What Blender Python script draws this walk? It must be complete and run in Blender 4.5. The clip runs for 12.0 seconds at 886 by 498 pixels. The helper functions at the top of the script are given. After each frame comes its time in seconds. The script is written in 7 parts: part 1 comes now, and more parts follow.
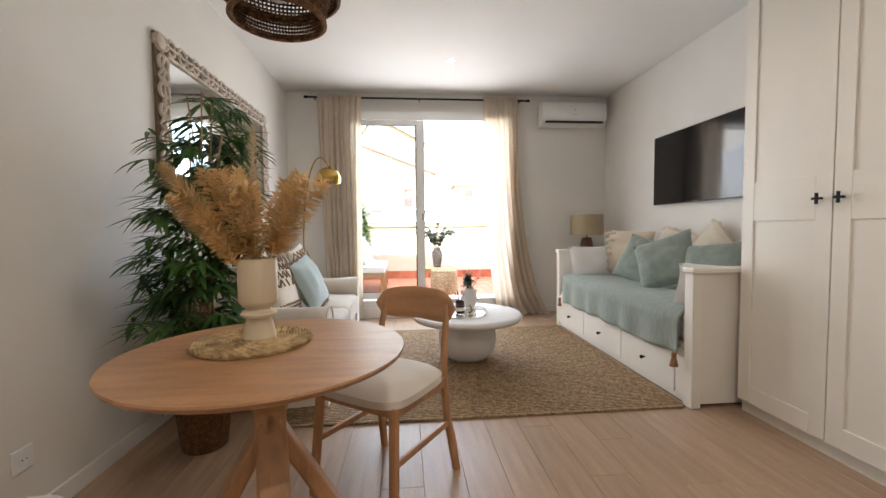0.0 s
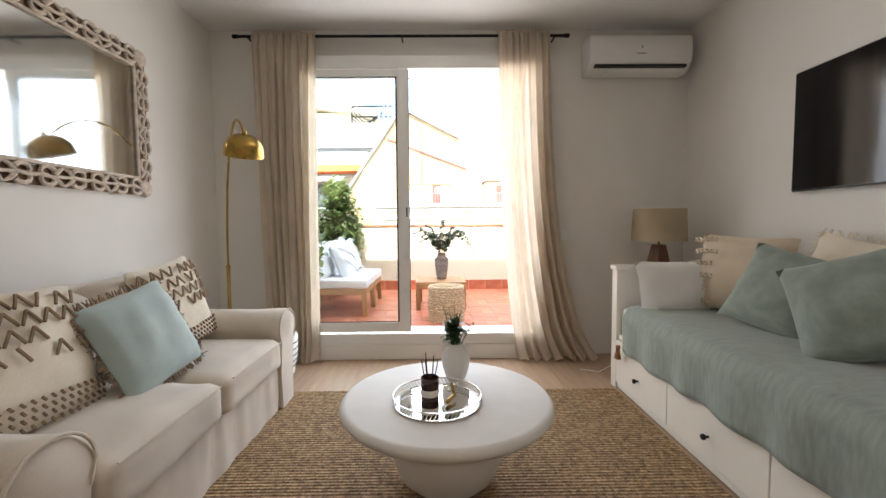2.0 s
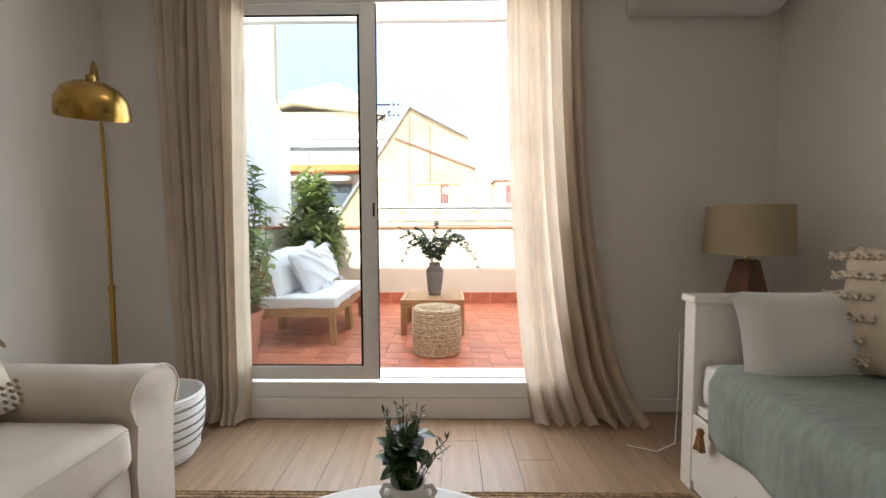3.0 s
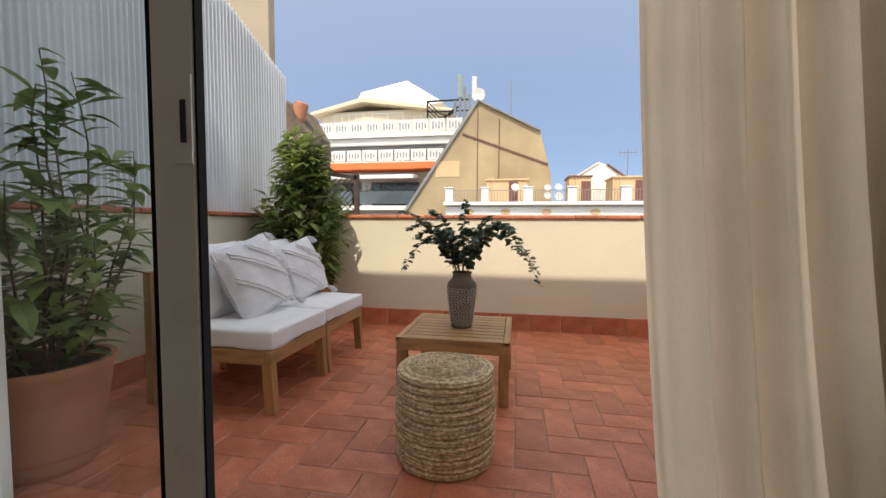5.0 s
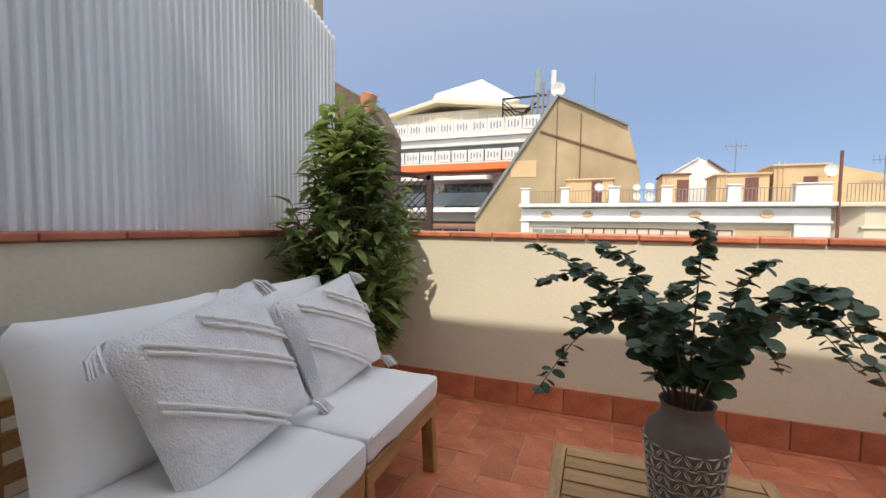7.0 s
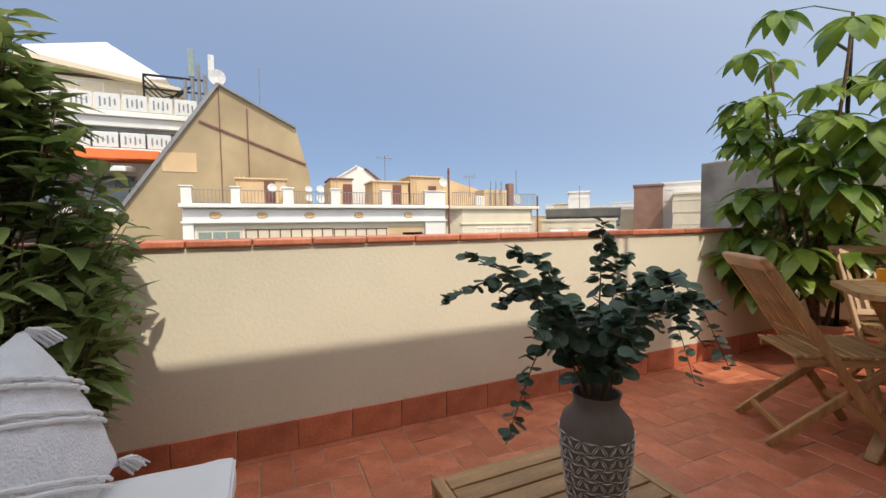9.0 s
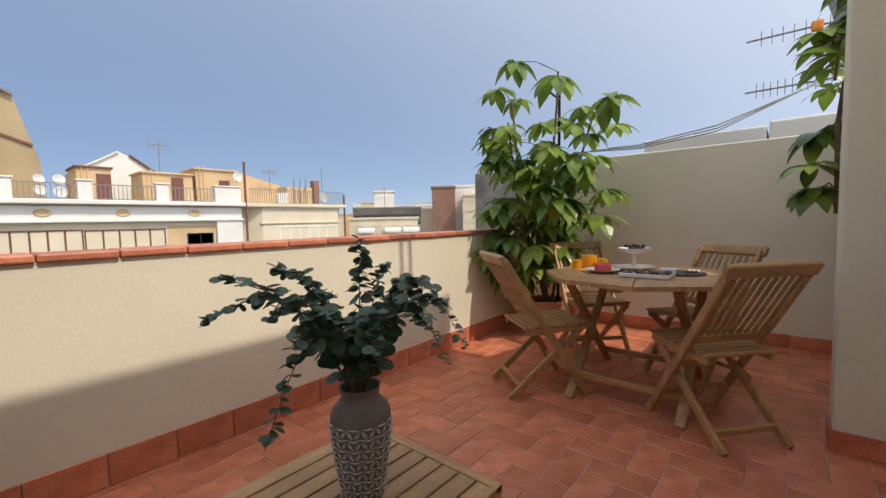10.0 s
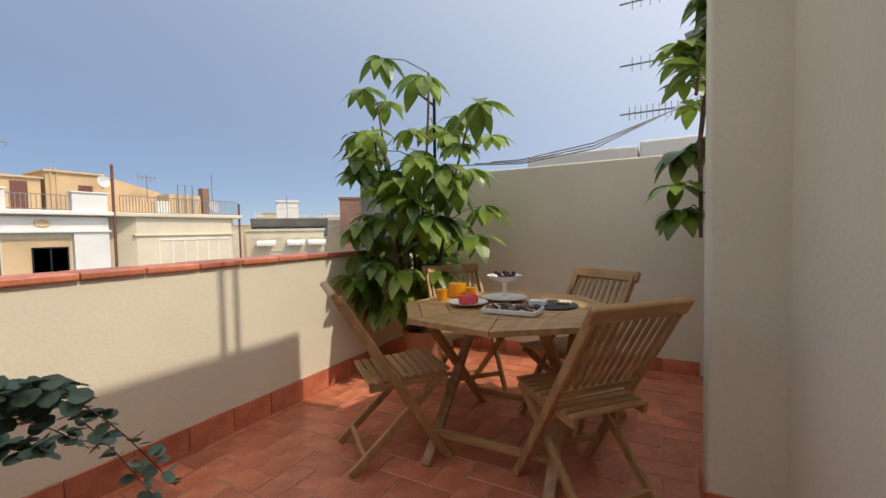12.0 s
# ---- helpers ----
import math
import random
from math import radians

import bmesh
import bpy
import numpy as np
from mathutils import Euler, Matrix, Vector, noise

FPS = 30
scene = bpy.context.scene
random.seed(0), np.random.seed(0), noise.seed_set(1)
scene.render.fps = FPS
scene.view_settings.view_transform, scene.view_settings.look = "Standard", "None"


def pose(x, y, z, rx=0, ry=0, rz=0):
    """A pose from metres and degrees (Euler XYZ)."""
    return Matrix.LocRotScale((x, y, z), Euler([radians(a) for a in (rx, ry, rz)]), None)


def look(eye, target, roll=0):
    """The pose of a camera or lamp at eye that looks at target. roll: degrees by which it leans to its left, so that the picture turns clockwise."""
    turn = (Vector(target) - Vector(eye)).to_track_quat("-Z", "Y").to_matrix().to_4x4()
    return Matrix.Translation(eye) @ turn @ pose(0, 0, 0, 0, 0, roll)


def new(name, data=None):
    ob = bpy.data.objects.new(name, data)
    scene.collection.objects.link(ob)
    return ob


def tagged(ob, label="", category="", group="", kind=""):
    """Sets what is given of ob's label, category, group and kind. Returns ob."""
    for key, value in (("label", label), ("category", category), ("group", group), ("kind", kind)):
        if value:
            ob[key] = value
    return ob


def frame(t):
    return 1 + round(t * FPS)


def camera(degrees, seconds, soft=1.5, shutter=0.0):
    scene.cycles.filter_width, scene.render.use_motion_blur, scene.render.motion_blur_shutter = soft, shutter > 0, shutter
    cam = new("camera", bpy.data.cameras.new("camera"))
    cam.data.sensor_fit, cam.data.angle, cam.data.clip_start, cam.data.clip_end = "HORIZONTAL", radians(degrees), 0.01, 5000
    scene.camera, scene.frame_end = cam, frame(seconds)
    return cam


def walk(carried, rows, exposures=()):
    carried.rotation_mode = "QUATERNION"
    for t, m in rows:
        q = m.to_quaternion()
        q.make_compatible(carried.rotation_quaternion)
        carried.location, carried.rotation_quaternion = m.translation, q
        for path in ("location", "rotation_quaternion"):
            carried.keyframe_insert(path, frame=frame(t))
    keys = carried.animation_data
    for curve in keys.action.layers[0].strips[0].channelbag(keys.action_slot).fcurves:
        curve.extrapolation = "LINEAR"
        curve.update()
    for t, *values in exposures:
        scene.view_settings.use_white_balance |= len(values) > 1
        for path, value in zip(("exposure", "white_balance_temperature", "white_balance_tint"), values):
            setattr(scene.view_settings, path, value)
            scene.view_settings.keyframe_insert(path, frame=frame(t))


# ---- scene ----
cam = camera(94.45, 12.0, soft=1.5)
# seconds, x, y, z, yaw, pitch, roll
PATH = [
    (0, -0.042, 0.007, 1.080, -5.23, -2.95, 0.57),
    (0.5, 0.093, 0.368, 1.089, -4.74, -3.14, 0.60),
    (1, 0.206, 0.758, 1.097, -3.74, -3.25, 0.56),
    (1.5, 0.309, 1.167, 1.089, -2.45, -3.13, 0.42),
    (2, 0.426, 1.602, 1.112, -0.62, -3.37, 0.42),
    (2.5, 0.506, 2.097, 1.127, 0.25, -3.31, 0.35),
    (3, 0.593, 2.618, 1.125, 0.74, -3.26, 0.17),
    (3.5, 0.658, 3.118, 1.117, 1.47, -3.26, -0.16),
    (5.3, 0.779, 4.492, 1.024, 13.08, -3.27, -0.30),
    (5.5, 0.748, 4.626, 1.038, 14.84, -3.25, -0.29),
    (6, 0.587, 4.945, 1.072, 18.60, -3.30, -0.52),
    (6.5, 0.438, 5.235, 1.152, 20.74, -3.37, -0.67),
    (6.7, 0.366, 5.362, 1.156, 20.84, -3.31, -0.69),
    (8.3, -0.140, 5.989, 1.168, 0.70, -2.76, -0.04),
    (8.5, -0.171, 5.960, 1.170, -6.00, -2.82, 0.31),
    (9, -0.256, 5.857, 1.167, -23.55, -3.14, 0.84),
    (9.5, -0.274, 5.737, 1.197, -38.62, -3.57, 1.10),
    (10, -0.233, 5.693, 1.216, -49.79, -3.90, 1.25),
    (10.5, -0.182, 5.661, 1.256, -56.54, -3.78, 1.21),
    (11, -0.049, 5.655, 1.277, -60.11, -3.35, 1.20),
    (11.5, 0.140, 5.645, 1.282, -61.35, -2.95, 1.25),
    (12, 0.428, 5.681, 1.273, -61.94, -2.55, 1.12),
]
EXPOSURES = [(0.0, 3.8, 6400, 10), (1.5, 3.6, 6500, 10), (2.5, 3.1, 6800, 10), (3.5, 2.7, 6700, 10), (5.3, 1.26, 7400, 10), (6.7, 1.24, 7200, 10), (8.5, 1.12, 7100, 10), (10.0, 1.0, 7100, 10), (12.0, 0.96, 7200, 10)]
walk(cam, [(t, pose(x, y, z, 90 + pitch, roll, yaw)) for t, x, y, z, yaw, pitch, roll in PATH], EXPOSURES)

# ---- world and sun ----
world = bpy.data.worlds.new("sky")
scene.world = world
world.use_nodes = True
wn = world.node_tree.nodes
sky = wn.new("ShaderNodeTexSky")
sky.sky_type, sky.sun_disc = "NISHITA", False
sky.sun_elevation, sky.sun_rotation = radians(53.5), radians(180)
sky.air_density, sky.dust_density, sky.ozone_density = 0.6, 0.15, 1.0
wn["Background"].inputs["Strength"].default_value = 0.17
haze = wn.new("ShaderNodeMix")
haze.data_type = "RGBA"
haze.inputs["Factor"].default_value = 0.86
haze.inputs["B"].default_value = (0.43, 0.71, 1.30, 1)
world.node_tree.links.new(sky.outputs["Color"], haze.inputs["A"])
# the hazy glow that grows towards the sun
way = wn.new("ShaderNodeTexCoord")
near_sun = wn.new("ShaderNodeVectorMath")
near_sun.operation = "DOT_PRODUCT"
near_sun.inputs[1].default_value = Vector((0.9, -10, 13.5)).normalized()
half = wn.new("ShaderNodeMath")
half.operation = "MULTIPLY_ADD"
half.inputs[1].default_value, half.inputs[2].default_value = 0.5, 0.5
curve = wn.new("ShaderNodeMath")
curve.operation = "POWER"
curve.inputs[1].default_value = 2.7
aureole = wn.new("ShaderNodeMix")
aureole.data_type, aureole.blend_type, aureole.clamp_result = "RGBA", "ADD", False
aureole.inputs["B"].default_value = (3.8, 3.8, 3.75, 1)
wl = world.node_tree.links.new
wl(way.outputs["Generated"], near_sun.inputs[0])
wl(near_sun.outputs["Value"], half.inputs[0])
wl(half.outputs["Value"], curve.inputs[0])
wl(curve.outputs["Value"], aureole.inputs["Factor"])
wl(haze.outputs["Result"], aureole.inputs["A"])
wl(aureole.outputs["Result"], wn["Background"].inputs["Color"])
sun = new("sun", bpy.data.lights.new("sun", "SUN"))
sun.data.energy, sun.data.angle, sun.data.color = 1.45, radians(0.55), (1.0, 0.95, 0.87)
sun.matrix_world = look((0.9, -10, 13.5), (0, 0, 0))


# ---- materials ----
def srgb(hexcode):
    """Linear colour of a hex code."""
    v = [int(hexcode[i:i + 2], 16) / 255 for i in (0, 2, 4)]
    return tuple(c / 12.92 if c <= 0.04045 else ((c + 0.055) / 1.055) ** 2.4 for c in v)


def mat(name, base, rough=0.6, metal=0.0, var=0.12, scale=5.0, bump=0.15, fine=120.0, stretch=(1, 1, 1), rand=0.0, tone=None, grain=0.0, relief=0.002, sheen=0.0, trans=0.0, coat=0.0):
    """A surface with colour variation at two scales, fine relief and uneven gloss. rand: variation from piece to piece."""
    m = bpy.data.materials.new(name)
    m.use_nodes = True
    nt = m.node_tree
    b = nt.nodes["Principled BSDF"]
    link = nt.links.new
    tc = nt.nodes.new("ShaderNodeTexCoord")
    mp = nt.nodes.new("ShaderNodeMapping")
    mp.inputs["Scale"].default_value = stretch
    link(tc.outputs["Object"], mp.inputs["Vector"])
    big = nt.nodes.new("ShaderNodeTexNoise")
    big.inputs["Scale"].default_value, big.inputs["Detail"].default_value = scale, 5.0
    small = nt.nodes.new("ShaderNodeTexNoise")
    small.inputs["Scale"].default_value, small.inputs["Detail"].default_value = fine, 3.0
    link(mp.outputs["Vector"], big.inputs["Vector"])
    link(mp.outputs["Vector"], small.inputs["Vector"])
    ramp = nt.nodes.new("ShaderNodeValToRGB")
    other = tone if tone else tuple(min(1, c * (1 + var)) for c in base)
    ramp.color_ramp.elements[0].position, ramp.color_ramp.elements[1].position = 0.35, 0.65
    ramp.color_ramp.elements[0].color = (*[c * (1 - var) for c in base], 1)
    ramp.color_ramp.elements[1].color = (*other, 1)
    link(big.outputs["Fac"], ramp.inputs["Fac"])
    colour = ramp.outputs["Color"]
    fines = nt.nodes.new("ShaderNodeMapRange")
    fines.inputs["To Min"].default_value, fines.inputs["To Max"].default_value = 1 - grain, 1 + grain
    fines.inputs["From Min"].default_value, fines.inputs["From Max"].default_value = 0.3, 0.7
    link(small.outputs["Fac"], fines.inputs["Value"])
    value = fines.outputs["Result"]
    if rand:
        info = nt.nodes.new("ShaderNodeObjectInfo")
        pick = nt.nodes.new("ShaderNodeMapRange")
        pick.inputs["To Min"].default_value, pick.inputs["To Max"].default_value = 1 - rand, 1 + rand
        link(info.outputs["Random"], pick.inputs["Value"])
        mul = nt.nodes.new("ShaderNodeMath")
        mul.operation = "MULTIPLY"
        link(pick.outputs["Result"], mul.inputs[0])
        link(value, mul.inputs[1])
        value = mul.outputs["Value"]
    hsv = nt.nodes.new("ShaderNodeHueSaturation")
    link(colour, hsv.inputs["Color"])
    link(value, hsv.inputs["Value"])
    link(hsv.outputs["Color"], b.inputs["Base Color"])
    gloss = nt.nodes.new("ShaderNodeMapRange")
    gloss.inputs["To Min"].default_value, gloss.inputs["To Max"].default_value = max(0.02, rough - 0.08), min(1, rough + 0.08)
    link(big.outputs["Fac"], gloss.inputs["Value"])
    link(gloss.outputs["Result"], b.inputs["Roughness"])
    b.inputs["Metallic"].default_value = metal
    b.inputs["Sheen Weight"].default_value = sheen
    b.inputs["Coat Weight"].default_value = coat
    if trans:
        tr = nt.nodes.new("ShaderNodeBsdfTranslucent")
        link(hsv.outputs["Color"], tr.inputs["Color"])
        mix = nt.nodes.new("ShaderNodeMixShader")
        mix.inputs["Fac"].default_value = trans
        link(b.outputs["BSDF"], mix.inputs[1])
        link(tr.outputs["BSDF"], mix.inputs[2])
        link(mix.outputs["Shader"], nt.nodes["Material Output"].inputs["Surface"])
    if bump:
        bp = nt.nodes.new("ShaderNodeBump")
        bp.inputs["Strength"].default_value, bp.inputs["Distance"].default_value = bump, relief
        link(small.outputs["Fac"], bp.inputs["Height"])
        link(bp.outputs["Normal"], b.inputs["Normal"])
    return m


def woven(name, base, tone, pitch=0.012, rough=0.9, depth=0.004, axis="X", var=0.2, wander=2.5):
    """A coarse woven or braided fibre: bands of one pitch with broken strands across."""
    m = mat(name, base, rough, var=var, scale=45.0, bump=0.0, tone=tone, grain=0.25, fine=90)
    nt = m.node_tree
    link = nt.links.new
    b = nt.nodes["Principled BSDF"]
    tc = nt.nodes["Texture Coordinate"]
    wv = nt.nodes.new("ShaderNodeTexWave")
    wv.bands_direction = axis
    wv.inputs["Scale"].default_value, wv.inputs["Distortion"].default_value, wv.inputs["Detail"].default_value = 0.314 / pitch, wander, 2.0
    wv.inputs["Detail Scale"].default_value = 3.0
    link(tc.outputs["Object"], wv.inputs["Vector"])
    ns = nt.nodes.new("ShaderNodeTexNoise")
    ns.inputs["Scale"].default_value = 0.9 / pitch
    link(tc.outputs["Object"], ns.inputs["Vector"])
    add = nt.nodes.new("ShaderNodeMath")
    link(wv.outputs["Fac"], add.inputs[0])
    link(ns.outputs["Fac"], add.inputs[1])
    bp = nt.nodes.new("ShaderNodeBump")
    bp.inputs["Strength"].default_value, bp.inputs["Distance"].default_value = 0.9, depth
    link(add.outputs["Value"], bp.inputs["Height"])
    link(bp.outputs["Normal"], b.inputs["Normal"])
    old = b.inputs["Base Color"].links[0].from_socket
    # crease shade between strands, put into the colour where the relief is low
    dark = nt.nodes.new("ShaderNodeMix")
    dark.data_type, dark.blend_type = "RGBA", "MULTIPLY"
    dark.inputs["Factor"].default_value = 0.7
    cr = nt.nodes.new("ShaderNodeValToRGB")
    cr.color_ramp.elements[0].color, cr.color_ramp.elements[1].color = (0.35, 0.33, 0.3, 1), (1, 1, 1, 1)
    cr.color_ramp.elements[0].position, cr.color_ramp.elements[1].position = 0.35, 1.0
    half = nt.nodes.new("ShaderNodeMath")
    half.operation = "MULTIPLY"
    half.inputs[1].default_value = 0.75
    link(add.outputs["Value"], half.inputs[0])
    link(half.outputs["Value"], cr.inputs["Fac"])
    link(old, dark.inputs["A"])
    link(cr.outputs["Color"], dark.inputs["B"])
    link(dark.outputs["Result"], b.inputs["Base Color"])
    return m


def glass(name, tint=(1, 1, 1), rough=0.0):
    m = bpy.data.materials.new(name)
    m.use_nodes = True
    b = m.node_tree.nodes["Principled BSDF"]
    b.inputs["Base Color"].default_value = (*tint, 1)
    b.inputs["Roughness"].default_value = rough
    b.inputs["Transmission Weight"].default_value = 1.0
    b.inputs["IOR"].default_value = 1.45
    return m


def pane_glass(name, clear=0.9, tint=(0.93, 0.97, 0.96)):
    """Thin window glass: mostly clear, with a Fresnel sheen."""
    m = bpy.data.materials.new(name)
    m.use_nodes = True
    nt = m.node_tree
    tr = nt.nodes.new("ShaderNodeBsdfTransparent")
    tr.inputs["Color"].default_value = (*tint, 1)
    gl = nt.nodes.new("ShaderNodeBsdfGlossy")
    gl.inputs["Roughness"].default_value = 0.01
    fr = nt.nodes.new("ShaderNodeLayerWeight")
    fr.inputs["Blend"].default_value = 0.5
    steep = nt.nodes.new("ShaderNodeMath")
    steep.operation = "POWER"
    steep.inputs[1].default_value = 5.0
    nt.links.new(fr.outputs["Facing"], steep.inputs[0])
    gloss = nt.nodes.new("ShaderNodeMath")
    gloss.operation = "MULTIPLY_ADD"
    gloss.inputs[1].default_value, gloss.inputs[2].default_value = 0.8, 0.04
    nt.links.new(steep.outputs["Value"], gloss.inputs[0])
    mix = nt.nodes.new("ShaderNodeMixShader")
    nt.links.new(gloss.outputs["Value"], mix.inputs["Fac"])
    nt.links.new(tr.outputs["BSDF"], mix.inputs[1])
    nt.links.new(gl.outputs["BSDF"], mix.inputs[2])
    nt.links.new(mix.outputs["Shader"], nt.nodes["Material Output"].inputs["Surface"])
    return m


def glow(name, colour, strength):
    m = bpy.data.materials.new(name)
    m.use_nodes = True
    b = m.node_tree.nodes["Principled BSDF"]
    b.inputs["Emission Color"].default_value, b.inputs["Emission Strength"].default_value = (*colour, 1), strength
    return m


WALL = mat("interior_paint", (0.78, 0.75, 0.71), 0.85, var=0.03, scale=1.5, bump=0.08, fine=250)
CEIL = mat("ceiling_paint", (0.82, 0.81, 0.79), 0.9, var=0.02, scale=1.0, bump=0.05, fine=200)
TRIM = mat("white_trim_paint", (0.78, 0.76, 0.73), 0.45, var=0.03, scale=3, bump=0.03, fine=80)
UPVC = mat("white_door_frame", (0.78, 0.78, 0.77), 0.3, var=0.02, scale=4, bump=0.02, fine=60)
RUBBER = mat("black_rubber", (0.008, 0.008, 0.009), 0.75, var=0.2)
RUBBER.node_tree.nodes["Principled BSDF"].inputs["Specular IOR Level"].default_value = 0.08
OAKFLOOR = mat("oak_laminate", (0.40, 0.275, 0.185), 0.38, var=0.12, scale=2.2, bump=0.08, fine=40, stretch=(12, 1, 1), rand=0.05, grain=0.10)
WOOD = mat("oak_wood", (0.44, 0.235, 0.115), 0.42, var=0.15, scale=3.0, bump=0.08, fine=45, stretch=(1.5, 9, 9), grain=0.12)
WOODV = mat("oak_wood_upright", (0.42, 0.22, 0.105), 0.42, var=0.15, scale=3.0, bump=0.08, fine=45, stretch=(9, 9, 1.5), grain=0.12)
TEAK = mat("acacia_wood", (0.42, 0.235, 0.10), 0.5, var=0.22, scale=3.0, bump=0.15, fine=50, stretch=(1.5, 10, 10), rand=0.1, grain=0.18)
TEAKY = mat("acacia_wood_long", (0.42, 0.235, 0.10), 0.5, var=0.22, scale=3.0, bump=0.15, fine=50, stretch=(10, 1.5, 10), rand=0.1, grain=0.18)
TEAKV = mat("acacia_wood_upright", (0.39, 0.215, 0.09), 0.5, var=0.22, scale=3.0, bump=0.15, fine=50, stretch=(10, 10, 1.5), rand=0.1, grain=0.18)
WHITEWOOD = mat("white_lacquer", (0.80, 0.76, 0.69), 0.35, var=0.03, scale=2, bump=0.02, fine=60)
LINEN = mat("natural_linen", (0.60, 0.53, 0.45), 0.95, var=0.08, scale=4, bump=0.3, fine=500, sheen=0.3, grain=0.08)
WHITECLOTH = mat("white_cotton", (0.80, 0.79, 0.78), 0.95, var=0.03, scale=5, bump=0.25, fine=400, sheen=0.2)
SAGE = mat("sage_cloth", (0.225, 0.265, 0.235), 0.95, var=0.12, scale=14, bump=0.35, fine=380, sheen=0.3, grain=0.14, stretch=(1, 4, 1))
PALEBLUE = mat("pale_blue_cloth", (0.40, 0.49, 0.48), 0.95, var=0.07, scale=7, bump=0.3, fine=420, sheen=0.3, grain=0.08)
BEIGE = mat("beige_cloth", (0.60, 0.50, 0.38), 0.95, var=0.07, scale=7, bump=0.35, fine=380, sheen=0.3, grain=0.1)
CREAM = mat("cream_cloth", (0.70, 0.62, 0.50), 0.95, var=0.06, scale=7, bump=0.35, fine=380, sheen=0.3, grain=0.1)
YARN = mat("brown_yarn", (0.25, 0.17, 0.11), 0.95, var=0.2, scale=20, bump=0.5, fine=300)
TASSEL = mat("tan_tassel", (0.34, 0.17, 0.08), 0.95, var=0.2, scale=30, bump=0.5, fine=300)
CURTAIN = mat("linen_curtain", (0.74, 0.65, 0.54), 0.95, var=0.05, scale=6, bump=0.2, fine=500, trans=0.5, grain=0.05)
BLACK = mat("black_metal", (0.015, 0.015, 0.016), 0.4, metal=0.6, var=0.1)
BRASS = mat("aged_brass", (0.42, 0.27, 0.075), 0.25, metal=1.0, var=0.12, scale=3, bump=0.02)
SILVER = mat("chrome", (0.75, 0.72, 0.68), 0.12, metal=1.0, var=0.04, bump=0)
PLASTIC = mat("white_plastic", (0.80, 0.80, 0.79), 0.3, var=0.02, bump=0.0)
DARKPLASTIC = mat("dark_plastic", (0.02, 0.02, 0.022), 0.35, var=0.1, bump=0.0)
SCREEN = mat("black_screen", (0.006, 0.006, 0.007), 0.06, var=0.05, bump=0.0)
PLASTER = mat("white_plaster", (0.74, 0.72, 0.70), 0.7, var=0.03, scale=8, bump=0.12, fine=120)
STUCCO = mat("cream_stucco", (0.75, 0.69, 0.54), 0.9, var=0.045, scale=1.6, bump=0.4, fine=60, relief=0.003, grain=0.025)
TERRACOTTA = mat("terracotta_tile", (0.54, 0.155, 0.078), 0.42, var=0.22, scale=7, bump=0.25, fine=90, rand=0.16, grain=0.12, tone=(0.62, 0.215, 0.12))
CLAYPOT = mat("terracotta_pot", (0.50, 0.21, 0.12), 0.75, var=0.12, scale=5, bump=0.2, fine=120)
GROUT = mat("red_grout", (0.42, 0.24, 0.17), 0.9, var=0.25, scale=20, bump=0.3)
JUTE = woven("jute_rope", (0.46, 0.31, 0.165), (0.60, 0.43, 0.25), pitch=0.008)
RUG = woven("jute_rug", (0.30, 0.175, 0.085), (0.47, 0.31, 0.165), pitch=0.021, axis="Y", depth=0.009, var=0.3, wander=0.7)
RATTAN = woven("rattan", (0.16, 0.075, 0.03), (0.24, 0.12, 0.05), pitch=0.012, axis="Z")
ROPE = woven("braided_rope", (0.60, 0.44, 0.26), (0.74, 0.58, 0.38), pitch=0.016, depth=0.003, axis="Z", var=0.15, wander=4.0)
SOIL = mat("potting_soil", (0.03, 0.02, 0.014), 1.0, var=0.4, scale=40, bump=0.8, relief=0.01)
BARK = mat("bark", (0.16, 0.10, 0.06), 0.9, var=0.3, scale=30, bump=0.6, relief=0.004)
CANE = mat("bamboo_cane", (0.36, 0.22, 0.10), 0.6, var=0.25, scale=20, bump=0.2)


def leafmat(name, base, tone, rough=0.33, trans=0.22):
    return mat(name, base, rough, var=0.3, scale=3.5, bump=0.1, fine=60, tone=tone, trans=trans, relief=0.001)


LEAF_BAMBOO = leafmat("bamboo_leaf", (0.03, 0.09, 0.016), (0.09, 0.19, 0.04), 0.42)
LEAF_BUSH = leafmat("bush_leaf", (0.13, 0.22, 0.055), (0.38, 0.46, 0.17), 0.28, 0.3)
LEAF_DARK = leafmat("dark_leaf", (0.02, 0.065, 0.02), (0.05, 0.11, 0.03))
LEAF_EUC = leafmat("eucalyptus_leaf", (0.05, 0.10, 0.058), (0.12, 0.185, 0.115), 0.5, 0.1)
LEAF_TREE = leafmat("umbrella_leaf", (0.09, 0.19, 0.03), (0.30, 0.41, 0.07), 0.3, 0.35)
PAMPAS = mat("dried_grass", (0.78, 0.57, 0.30), 0.95, var=0.25, scale=15, bump=0.2, trans=0.2)


# ---- building helpers ----
def thing(name, x=0, y=0, z=0, label="", category="", group="", turn=0):
    ob = new(name)
    ob.empty_display_size = 0.1
    ob.matrix_world = pose(x, y, z, 0, 0, turn)
    return tagged(ob, label, category, group)


